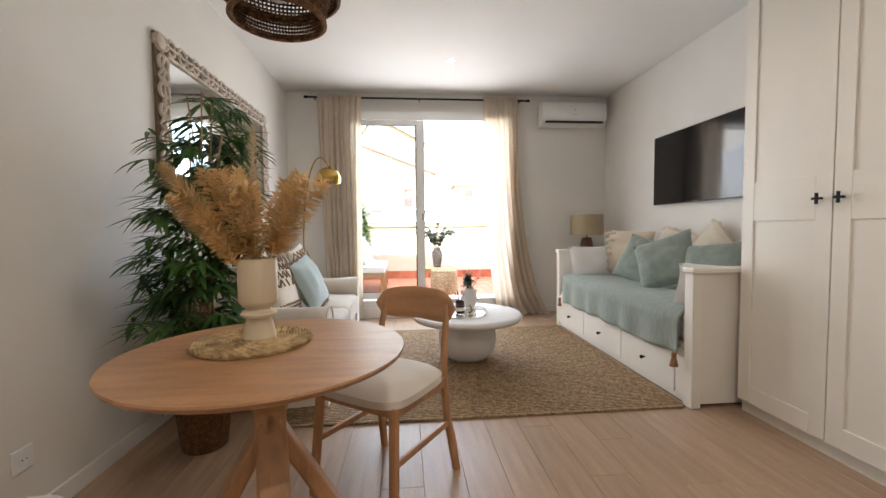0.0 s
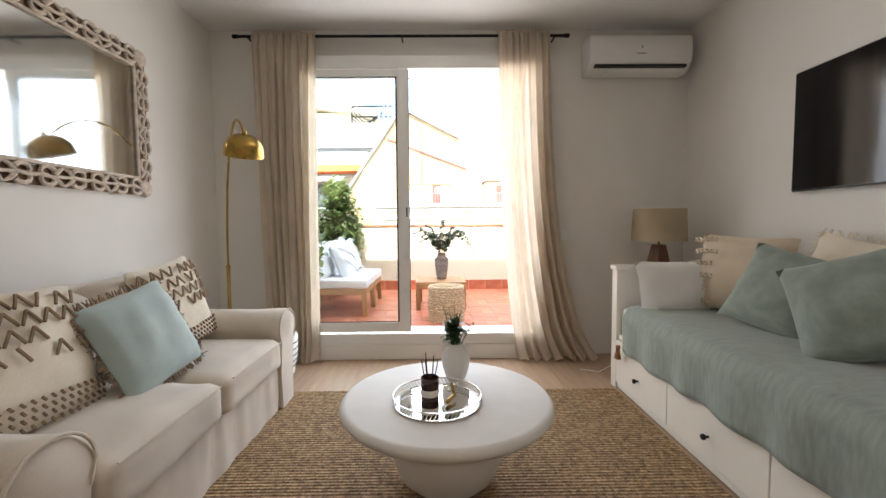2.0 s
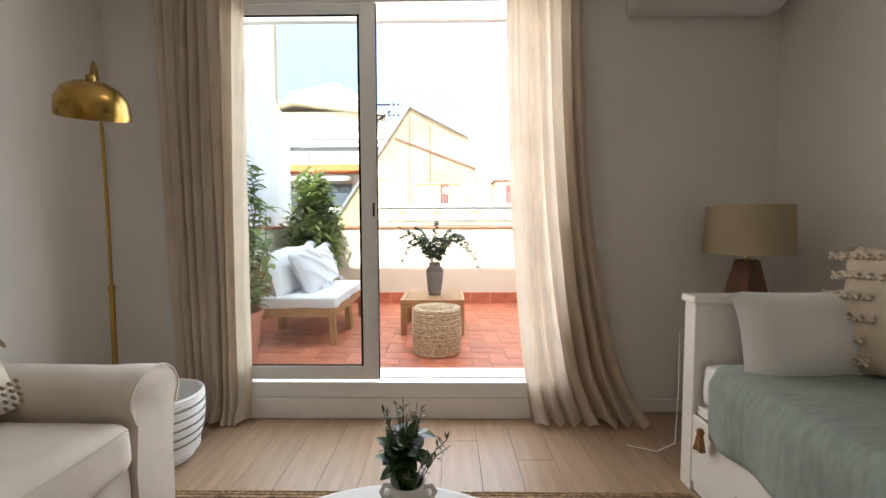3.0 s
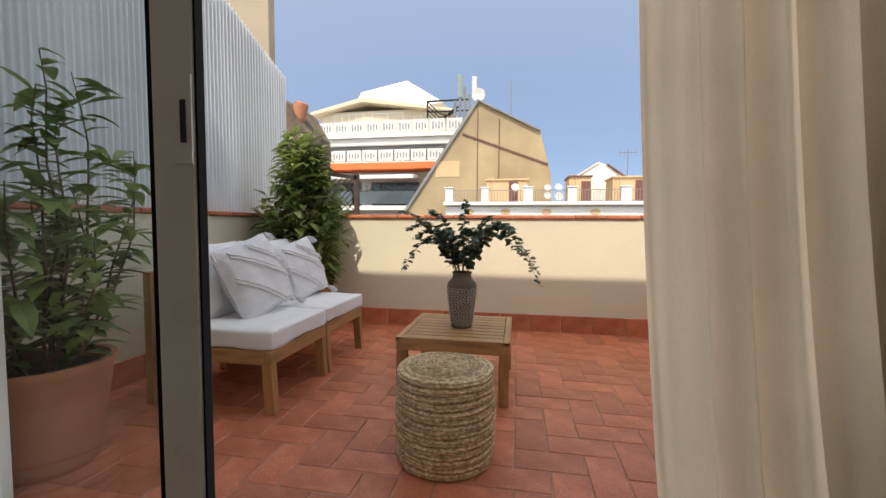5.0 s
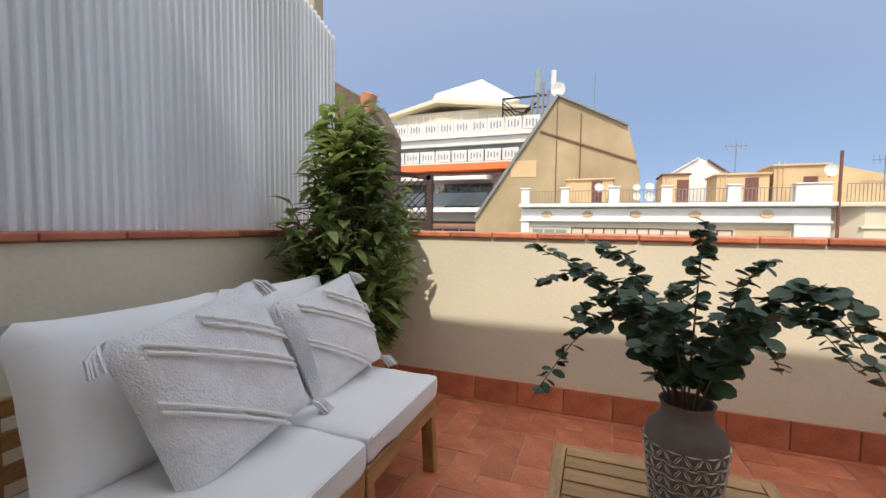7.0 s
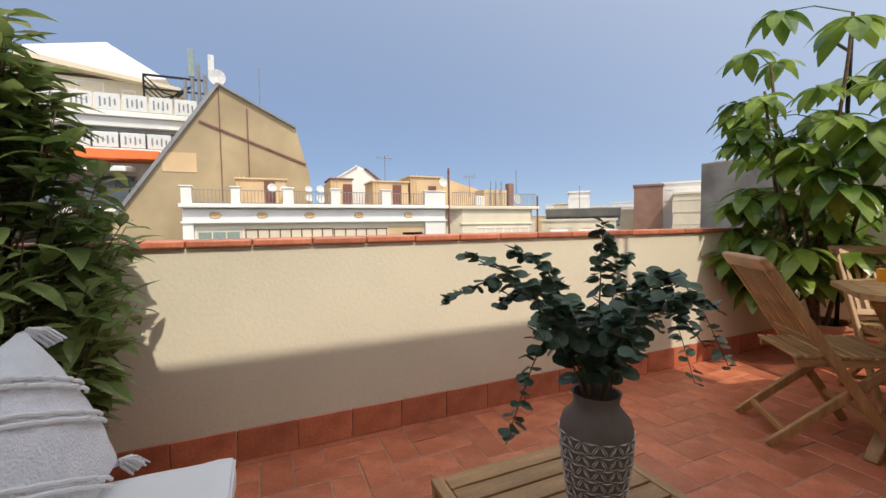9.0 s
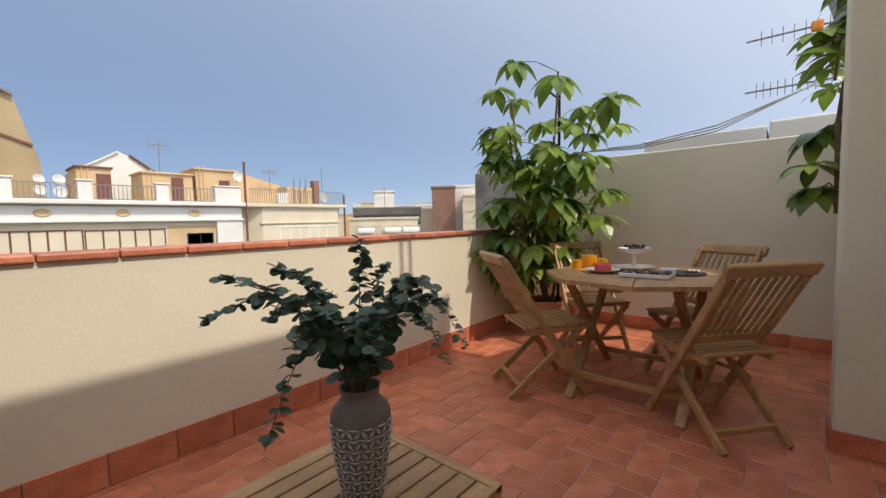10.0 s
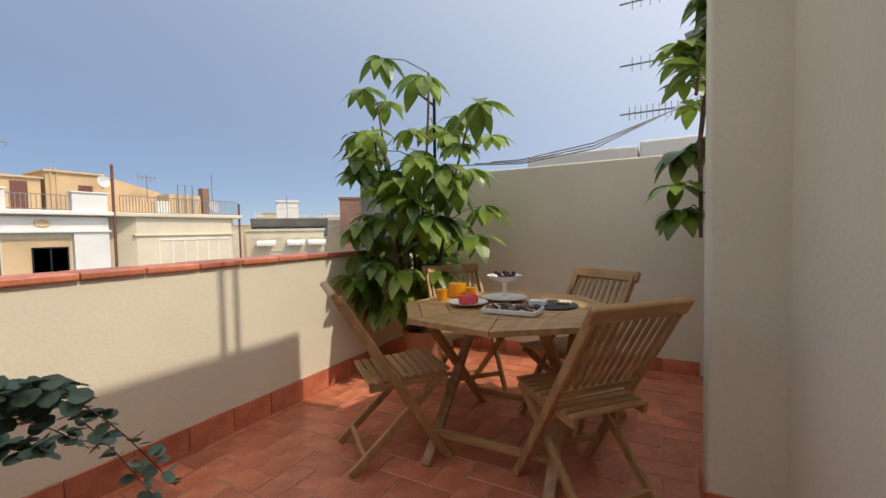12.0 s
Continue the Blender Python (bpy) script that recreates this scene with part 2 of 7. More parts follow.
def part(name, bm, material, parent=None, label="", smooth=False, kind=""):
    """Links a bmesh as one mesh object, under a thing or a part if given."""
    me = bpy.data.meshes.new(name)
    bmesh.ops.recalc_face_normals(bm, faces=bm.faces)
    bm.to_mesh(me)
    bm.free()
    for mm in (material if isinstance(material, (list, tuple)) else [material]):
        me.materials.append(mm)
    if smooth:
        me.polygons.foreach_set("use_smooth", [True] * len(me.polygons))
        me.set_sharp_from_angle(angle=radians(smooth if smooth is not True else 45))
    ob = new(name, me)
    if parent:
        ob.parent = parent
    return tagged(ob, label, "", "", kind)


def share(name, ob, parent, m):
    """Another object on the same mesh."""
    o = new(name, ob.data)
    o.parent = parent
    o.matrix_local = m
    return o


def box(x0, x1, y0, y1, z0, z1, bevel=0.0, bm=None, seg=2, m=None):
    own = bmesh.new()
    bmesh.ops.create_cube(own, size=1.0)
    for v in own.verts:
        v.co = Vector((x0 + (v.co.x + 0.5) * (x1 - x0), y0 + (v.co.y + 0.5) * (y1 - y0), z0 + (v.co.z + 0.5) * (z1 - z0)))
    if bevel:
        bmesh.ops.bevel(own, geom=own.edges[:], offset=bevel, segments=seg, affect="EDGES", profile=0.5)
    if m:
        bmesh.ops.transform(own, matrix=m, verts=own.verts)
    if bm is None:
        return own
    return join(bm, own)


def join(bm, other):
    me = bpy.data.meshes.new("tmp")
    other.to_mesh(me)
    other.free()
    bm.from_mesh(me)
    bpy.data.meshes.remove(me)
    return bm


def lathe(profile, seg=32, bm=None, m=None):
    """A turned body from (radius, height) pairs."""
    own = bmesh.new()
    rings = []
    for r, z in profile:
        rings.append([own.verts.new((r * math.cos(2 * math.pi * i / seg), r * math.sin(2 * math.pi * i / seg), z)) for i in range(seg)] if r > 1e-5 else [own.verts.new((0, 0, z))])
    for a, b in zip(rings, rings[1:]):
        for i in range(seg):
            j = (i + 1) % seg
            f = [a[i % len(a)], a[j % len(a)], b[j % len(b)], b[i % len(b)]]
            f = list(dict.fromkeys(f))
            if len(f) > 2:
                own.faces.new(f)
    if m:
        bmesh.ops.transform(own, matrix=m, verts=own.verts)
    return own if bm is None else join(bm, own)


def tube(points, radius, seg=8, bm=None, taper=None):
    """A round bar along a line of points; taper: radius at the end."""
    own = bm if bm is not None else bmesh.new()
    pts = [Vector(p) for p in points]
    rings = []
    side = None
    for i, p in enumerate(pts):
        d = (pts[min(i + 1, len(pts) - 1)] - pts[max(i - 1, 0)]).normalized()
        if side is None:
            side = d.orthogonal().normalized()
        side = (side - d * side.dot(d)).normalized()
        up = d.cross(side)
        r = radius if taper is None else radius + (taper - radius) * i / (len(pts) - 1)
        rings.append([own.verts.new(p + r * (math.cos(2 * math.pi * k / seg) * side + math.sin(2 * math.pi * k / seg) * up)) for k in range(seg)])
    for a, b in zip(rings, rings[1:]):
        for k in range(seg):
            own.faces.new((a[k], a[(k + 1) % seg], b[(k + 1) % seg], b[k]))
    own.faces.new(rings[0][::-1])
    own.faces.new(rings[-1])
    return own


def bar(a, b, w, t, bevel=0.003, up=(0, 0, 1), bm=None):
    """A squared bar from a to b, w wide and t thick (t along the up side)."""
    a, b = Vector(a), Vector(b)
    z = (b - a).normalized()
    u = Vector(up)
    if abs(z.dot(u)) > 0.99:
        u = Vector((0, 1, 0))
    x = u.cross(z).normalized()
    y = z.cross(x)
    m = Matrix((x, y, z)).transposed().to_4x4()
    m.translation = a
    return box(-w / 2, w / 2, -t / 2, t / 2, 0, (b - a).length, bevel, bm, m=m)


def pillow(w, h, d, seed=0, n=14, droop=0.06, m=None):
    """A stuffed cushion in the xz plane, d thick along y, with pinched corners and soft wrinkles."""
    bm = bmesh.new()
    rng = random.Random(seed)
    off = Vector((rng.random() * 9, rng.random() * 9, rng.random() * 9))
    grid = {}
    for s in (-1, 1):
        for i in range(n + 1):
            for j in range(n + 1):
                u, v = 2 * i / n - 1, 2 * j / n - 1
                edge = i in (0, n) or j in (0, n)
                if edge and (-s, i, j) in grid:
                    grid[s, i, j] = grid[-s, i, j]
                    continue
                pinch = 1 - 0.07 * (1 - min(1, abs(v)) ** 3) * abs(u) ** 4
                pinch2 = 1 - 0.07 * (1 - min(1, abs(u)) ** 3) * abs(v) ** 4
                puff = (max(0, (1 - u * u) * (1 - v * v))) ** 0.42
                x, z = u * w / 2 * pinch, v * h / 2 * pinch2
                wr = noise.noise(Vector((x * 9, z * 9, s * 2)) + off) * 0.018 * puff + noise.noise(Vector((x * 24, z * 16, s)) + off) * 0.006
                grid[s, i, j] = bm.verts.new((x, s * d / 2 * puff + wr - droop * puff * (1 - v) * 0.0, z - droop * (abs(u) > 0.9) * 0.2))
        for i in range(n):
            for j in range(n):
                bm.faces.new((grid[s, i, j], grid[s, i + 1, j], grid[s, i + 1, j + 1], grid[s, i, j + 1]))
    if m:
        bmesh.ops.transform(bm, matrix=m, verts=bm.verts)
    return bm


def leaf(bm, base, way, up, length, width, droop=0.3, fold=0.25, steps=4, shape=0.75):
    """A pointed, folded, drooping leaf blade."""
    way, up = Vector(way).normalized(), Vector(up)
    side = way.cross(up)
    if side.length < 1e-3:
        side = way.orthogonal()
    side.normalize()
    up = side.cross(way).normalized()
    p, d = Vector(base), way.copy()
    prev = None
    for i in range(steps + 1):
        t = i / steps
        w = width / 2 * (math.sin(math.pi * min(1, t * 0.94 + 0.04) ** shape)) if 0 < i < steps else width * 0.04
        mid = bm.verts.new(p)
        l = bm.verts.new(p + side * w + up * w * fold)
        r = bm.verts.new(p - side * w + up * w * fold)
        if prev:
            bm.faces.new((prev[0], prev[1], l, mid))
            bm.faces.new((prev[2], prev[0], mid, r))
        prev = (mid, l, r)
        d = (d + Vector((0, 0, -droop / steps))).normalized()
        p = p + d * (length / steps)


def structure(name, bm, material, label="", smooth=False):
    return part(name, bm, material, None, label, smooth, "structure")


# lamps: added fill in the doorway, the ceiling spotlight and two added fill spots
def area(name, m, w, h, watts, colour=(1, 1, 1)):
    l = new(name, bpy.data.lights.new(name, "AREA"))
    l.data.shape, l.data.size, l.data.size_y, l.data.energy, l.data.color = "RECTANGLE", w, h, watts, colour
    l.matrix_world = m
    return l


# area lamp added in the doorway to strengthen the daylight indoors
area("door_daylight_fill", look((0.26, 5.22, 1.30), (0.26, 0.0, 1.0)), 1.9, 2.1, 5.0, (0.93, 0.97, 1.0))
# the first shines from the ceiling fixture; the other two are unseen, added fill
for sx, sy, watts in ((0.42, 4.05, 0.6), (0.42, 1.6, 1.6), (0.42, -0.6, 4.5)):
    l = new("spot_and_fill_beam", bpy.data.lights.new("spot_and_fill_beam", "SPOT"))
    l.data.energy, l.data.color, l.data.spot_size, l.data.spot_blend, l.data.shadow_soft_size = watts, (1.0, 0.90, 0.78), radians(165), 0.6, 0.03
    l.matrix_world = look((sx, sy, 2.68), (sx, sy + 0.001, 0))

# ---- room shell ----
XL, XR, YB, YW, ZC = -1.42, 2.50, -1.6, 5.05, 2.70
YO, ZT = 5.27, 0.12            # outer face of the house, terrace floor
YP, XT, XE = 7.885, -1.39, 4.08  # parapet face, side wall face, far wall face
DL, DR, DT = -0.78, 1.30, 2.46   # door opening

structure("wall_west", box(XL - 0.2, XL, YB - 0.2, YO, -0.1, 4.12), WALL, "white painted living room wall")
structure("wall_east", box(XR, XR + 0.2, YB - 0.2, YW, -0.1, ZC + 0.1), WALL, "white painted living room wall")
structure("wall_south", box(XL, XR, YB - 0.2, YB, -0.1, ZC + 0.1), WALL, "white painted wall behind the dining corner")
bm = box(XL, DL, YW, YO, -0.1, 4.12)
box(DR, 2.66, YW, YO, -0.1, 4.12, 0, bm)
box(2.66, XR + 0.2, YW, YO, -0.1, ZC, 0, bm)
box(DL, DR, YW, YO, DT, 4.12, 0, bm)
box(DL, DR, YW, YO, -0.1, 0.115, 0, bm)
inner = structure("wall_north", bm, [WALL, STUCCO], "white wall with the terrace door opening")
for f in inner.data.polygons:
    if f.normal.y > 0.5:
        f.material_index = 1
structure("ceiling", box(XL - 0.1, XR + 0.1, YB - 0.1, YW, ZC, ZC + 0.15), CEIL, "white plaster ceiling")
structure("roof_slab", box(XL - 0.2, XR + 0.2, YB - 0.2, YO - 0.25, ZC + 0.16, ZC + 0.4), STUCCO, "flat roof above the room")
floor = structure("floor", box(XL - 0.1, XR + 0.1, YB - 0.1, YW, -0.1, -0.012), GROUT, "light oak laminate plank floor")


def base_strip(name, x0, x1, y0, y1, z0, z1):
    structure(name, box(x0, x1, y0, y1, z0, z1, 0.004), TRIM, "white painted baseboard")


base_strip("baseboard_1", XL, XL + 0.014, YB, YW, 0, 0.08)
base_strip("baseboard_2", DR + 0.1, XR, YW - 0.014, YW, 0, 0.08)
base_strip("baseboard_3", XL + 0.014, DL - 0.06, YW - 0.014, YW, 0, 0.08)
base_strip("baseboard_4", XR - 0.014, XR, 4.38, YW - 0.014, 0, 0.08)

# ---- terrace door ----
door = tagged(new("door_1"), "white framed sliding glass terrace door, one leaf open", "door", "", "structure")
part("sill", box(DL - 0.02, DR + 0.02, 4.945, YW + 0.02, 0.0, 0.125, 0.006), TRIM, door, "white painted raised threshold")
part("frame_bottom", box(DL, DR, 4.95, 5.20, 0.126, 0.215, 0.004), UPVC, door)
part("track", box(DL + 0.02, DR - 0.02, 5.03, 5.045, 0.2155, 0.225), SILVER, door)
part("frame_top", box(DL, DR, 4.95, 5.20, 2.36, DT, 0.004), UPVC, door)
part("frame_side", box(DL, DL + 0.07, 4.95, 5.20, 0.216, 2.359, 0.004), UPVC, door)
part("frame_side", box(DR - 0.07, DR, 4.95, 5.20, 0.216, 2.359, 0.004), UPVC, door)


def leaf_panel(name, x0, x1, y, stile):
    p = part(name, box(x0, x0 + stile, y, y + 0.020, 0.23, 2.357, 0.004), UPVC, door)
    part("stile", box(x1 - stile, x1, y, y + 0.020, 0.23, 2.357, 0.004), UPVC, p)
    part("rail", box(x0 + stile, x1 - stile, y, y + 0.020, 0.23, 0.31, 0.004), UPVC, p)
    part("rail", box(x0 + stile, x1 - stile, y, y + 0.020, 2.30, 2.357, 0.004), UPVC, p)
    g = box(x0 + stile, x0 + stile + 0.006, y + 0.006, y + 0.017, 0.31, 2.30)
    box(x1 - stile - 0.012, x1 - stile, y + 0.004, y + 0.017, 0.31, 2.30, 0, g)
    box(x0 + stile, x1 - stile, y + 0.006, y + 0.017, 0.31, 0.316, 0, g)
    box(x0 + stile, x1 - stile, y + 0.006, y + 0.017, 2.294, 2.30, 0, g)
    part("gasket", g, RUBBER, p, "black rubber gasket")
    pane = part("pane", box(x0 + stile + 0.006, x1 - stile - 0.012, y + 0.008, y + 0.014, 0.316, 2.294), PANE, p, "clear window glass")
    pane.visible_shadow = False
    return p


PANE = pane_glass("clear_glass")
inner_leaf = leaf_panel("sliding_leaf", DL + 0.075, 0.188, 4.955, 0.09)
part("edge_seal", box(0.1885, 0.193, 4.957, 4.977, 0.235, 2.355, 0.001), RUBBER, inner_leaf, "black edge seal")
part("latch_plate", box(0.147, 0.186, 4.951, 4.9555, 1.14, 1.30, 0.001), UPVC, inner_leaf)
part("latch_slot", box(0.163, 0.175, 4.948, 4.952, 1.178, 1.256, 0.002), DARKPLASTIC, inner_leaf, "black recessed latch")

# ---- terrace shell ----
structure("terrace_slab", box(XT - 0.3, XE + 0.3, YO - 0.02, YP + 0.25, -0.4, ZT - 0.0035), GROUT, "terracotta tiled terrace floor")
structure("wall_parapet", box(XT - 0.3, XE + 0.2, YP, YP + 0.2, -12, 1.09, 0.004), STUCCO, "cream stucco terrace parapet")
structure("wall_side", box(XT - 0.18, XT, YO, YP, -0.4, 1.09, 0.004), STUCCO, "cream stucco low side wall")
structure("wall_terrace_end", box(XE, XE + 0.2, 2.0, YP + 0.2, -0.4, 1.83, 0.01), STUCCO, "grey-beige stucco end wall in shade")
bm = box(2.31, 2.50, YO - 0.02, 5.52, -0.4, 3.72, 0.012)
structure("wall_pilaster", bm, STUCCO, "cream stucco wall corner with rounded edge")
structure("wall_terrace_back", box(2.50, XE, YO + 0.001, YO + 0.05, -0.4, 1.83), STUCCO, "stucco wall behind the dining corner")
structure("house_rear_mass", box(2.7, 5.2, 1.0, 4.9, -0.4, 1.9), STUCCO, "low neighbouring roof")

# corrugated translucent screen above the side wall
bm = bmesh.new()
prev = None
n = 560
for i in range(n + 1):
    y = YO + (YP + 0.12 - YO) * i / n
    ph = (y / 0.038) % 1.0
    x = XT - 0.09 + 0.012 * max(-1, min(1, 1.8 * math.sin(2 * math.pi * ph)))
    top = 2.50 + (7.86 - y) * 0.385
    a = (bm.verts.new((x, y, 1.10)), bm.verts.new((x, y, top)))
    if prev:
        bm.faces.new((prev[0], a[0], a[1], prev[1]))
    prev = a
SHEETING = mat("corrugated_sheet", (0.86, 0.88, 0.90), 0.35, var=0.05, scale=1.5, bump=0.05, trans=0.5, stretch=(1, 3, 0.4))
screen = structure("screen_wall", bm, SHEETING, "white corrugated plastic privacy screen")
solid = screen.modifiers.new("thickness", "SOLIDIFY")
solid.thickness = 0.003
structure("neighbour_wall", box(-3.2, -1.65, 8.01, 8.12, -2, 7.0, 0.01), mat("tan_render", (0.40, 0.33, 0.24), 0.9, var=0.12, scale=1.2, bump=0.4), "tall tan rendered neighbouring wall")

TERRACOTTA_REST = TERRACOTTA.copy()
TERRACOTTA_REST.name = "terracotta_tile_joined"
nt = TERRACOTTA_REST.node_tree
geo = nt.nodes.new("ShaderNodeNewGeometry")
for l in list(nt.links):
    if l.from_node.bl_idname == "ShaderNodeObjectInfo":
        nt.links.new(geo.outputs["Random Per Island"], l.to_socket)

# ---- living room ----
rug = thing("rug", 0.42, 3.26, 0.0, "braided natural jute rug on the oak floor", "rug")
bm = box(-1.2, 1.18, -1.01, 1.01, 0.001, 0.012, 0.004)
part("jute_mat", bm, RUG, rug)
for s in (-1, 1):
    part("braided_edge", tube([(-1.2 + 0.04 * i, s * 1.01, 0.008) for i in range(60)], 0.008, 6), JUTE, rug)

# sofa
sofa = thing("sofa", XL + 0.03, 3.35, 0.0, "two-seat sofa with loose natural linen cover", "sofa")


def roll_arm(y0, y1, name):
    """Rounded arm with a piped front and skirt, running along x."""
    bm = bmesh.new()
    prof = []
    w, h = y1 - y0, 0.60
    c = (y0 + y1) / 2
    for i in range(13):
        a = math.pi * i / 12
        prof.append((c - (w / 2 + 0.015) * math.cos(a), h - 0.115 + 0.115 * math.sin(a)))
    prof = [(y0 + 0.012, 0.02), (y0 + 0.012, 0.25), (y0 + 0.008, 0.42)] + prof + [(y1 - 0.008, 0.42), (y1 - 0.012, 0.25), (y1 - 0.012, 0.02)]
    xs = [0.02 + 0.05 * i for i in range(17)] + [0.855, 0.87]
    rings = []
    for k, x in enumerate(xs):
        shrink = 0.0 if k < len(xs) - 1 else 0.012
        ring = []
        for y, z in prof:
            d = noise.noise(Vector((x * 6, y * 6, z * 6))) * 0.012
            ring.append(bm.verts.new((x + (d if k == len(xs) - 1 else 0), y + (c - y) * shrink * 4 + d, z - shrink + d * 0.4)))
        rings.append(ring)
    for a, b in zip(rings, rings[1:]):
        for i in range(len(prof) - 1):
            bm.faces.new((a[i], a[i + 1], b[i + 1], b[i]))
    bm.faces.new(rings[-1])
    bm.faces.new(rings[0][::-1])
    arm = part(name, bm, LINEN, sofa, smooth=50)
    pipe = tube([(0.872, y + (c - y) * 0.03, z) for y, z in prof[2:-2]], 0.005, 6)
    part("piping", pipe, LINEN, arm)
    return arm


roll_arm(-0.89, -0.66, "arm")
roll_arm(0.66, 0.89, "arm")


def soft_box(x0, x1, y0, y1, z0, z1, puff=0.02, n=12, r=0.05, seed=1):
    """A padded block with soft edges and wrinkles."""
    bm = bmesh.new()
    bmesh.ops.create_cube(bm, size=1.0)
    bmesh.ops.subdivide_edges(bm, edges=bm.edges[:], cuts=n, use_grid_fill=True)
    hx, hy, hz = (x1 - x0) / 2, (y1 - y0) / 2, (z1 - z0) / 2
    r = min(r, hx * 0.95, hy * 0.95, hz * 0.95)
    for v in bm.verts:
        q = Vector((v.co.x * 2 * hx, v.co.y * 2 * hy, v.co.z * 2 * hz))
        core = Vector((max(-hx + r, min(hx - r, q.x)), max(-hy + r, min(hy - r, q.y)), max(-hz + r, min(hz - r, q.z))))
        d = q - core
        if d.length > 1e-6:
            q = core + d.normalized() * r
        u, w = q.x / hx, q.y / hy
        q.z += puff * (1 - u * u) * (1 - w * w) * (1 if q.z > 0 else 0)
        k = noise.noise(q * 5 + Vector((seed, 0, 0))) * 0.010 + noise.noise(q * 13 + Vector((0, seed, 0))) * 0.005
        q += d.normalized() * k if d.length > 1e-6 else Vector((0, 0, k))
        v.co = q + Vector(((x0 + x1) / 2, (y0 + y1) / 2, (z0 + z1) / 2))
    return bm


bm = bmesh.new()
prev = None
for i in range(61):
    y = -0.66 + 1.32 * i / 60
    wob = 0.010 * noise.noise(Vector((y * 7, 0, 3))) + 0.004 * math.sin(y * 60)
    a = [bm.verts.new((0.845 + wob * z * 2 + (0.012 * noise.noise(Vector((y * 9, z * 3, 0))) if z < 0.25 else 0), y, z)) for z in (0.012, 0.1, 0.2, 0.3)]
    if prev:
        for k in range(3):
            bm.faces.new((prev[k], a[k], a[k + 1], prev[k + 1]))
    prev = a
part("skirt", bm, LINEN, sofa, "gathered linen skirt reaching the floor", smooth=True)
part("base", soft_box(0.05, 0.84, -0.67, 0.67, 0.06, 0.30, 0, 6, 0.03), LINEN, sofa, smooth=True)
part("backrest", soft_box(0.0, 0.24, -0.86, 0.86, 0.10, 0.83, 0.02, 12, 0.09, 4), LINEN, sofa, smooth=True)
for s, y0, y1 in ((2, -0.655, 0.0), (3, 0.004, 0.655)):
    c = part("seat_cushion", soft_box(0.20, 0.89, y0, y1, 0.27, 0.45, 0.035, 14, 0.05, s), LINEN, sofa, smooth=True)
    part("piping", tube([(0.895, y0 + 0.05 + (y1 - y0 - 0.1) * i / 16, 0.438) for i in range(17)], 0.004, 6), LINEN, c)
part("back_cushion", soft_box(0.18, 0.40, -0.65, -0.01, 0.44, 0.85, 0.0, 12, 0.09, 7), LINEN, sofa, smooth=True)
part("back_cushion", soft_box(0.18, 0.40, 0.01, 0.65, 0.44, 0.86, 0.0, 12, 0.09, 8), LINEN, sofa, smooth=True)


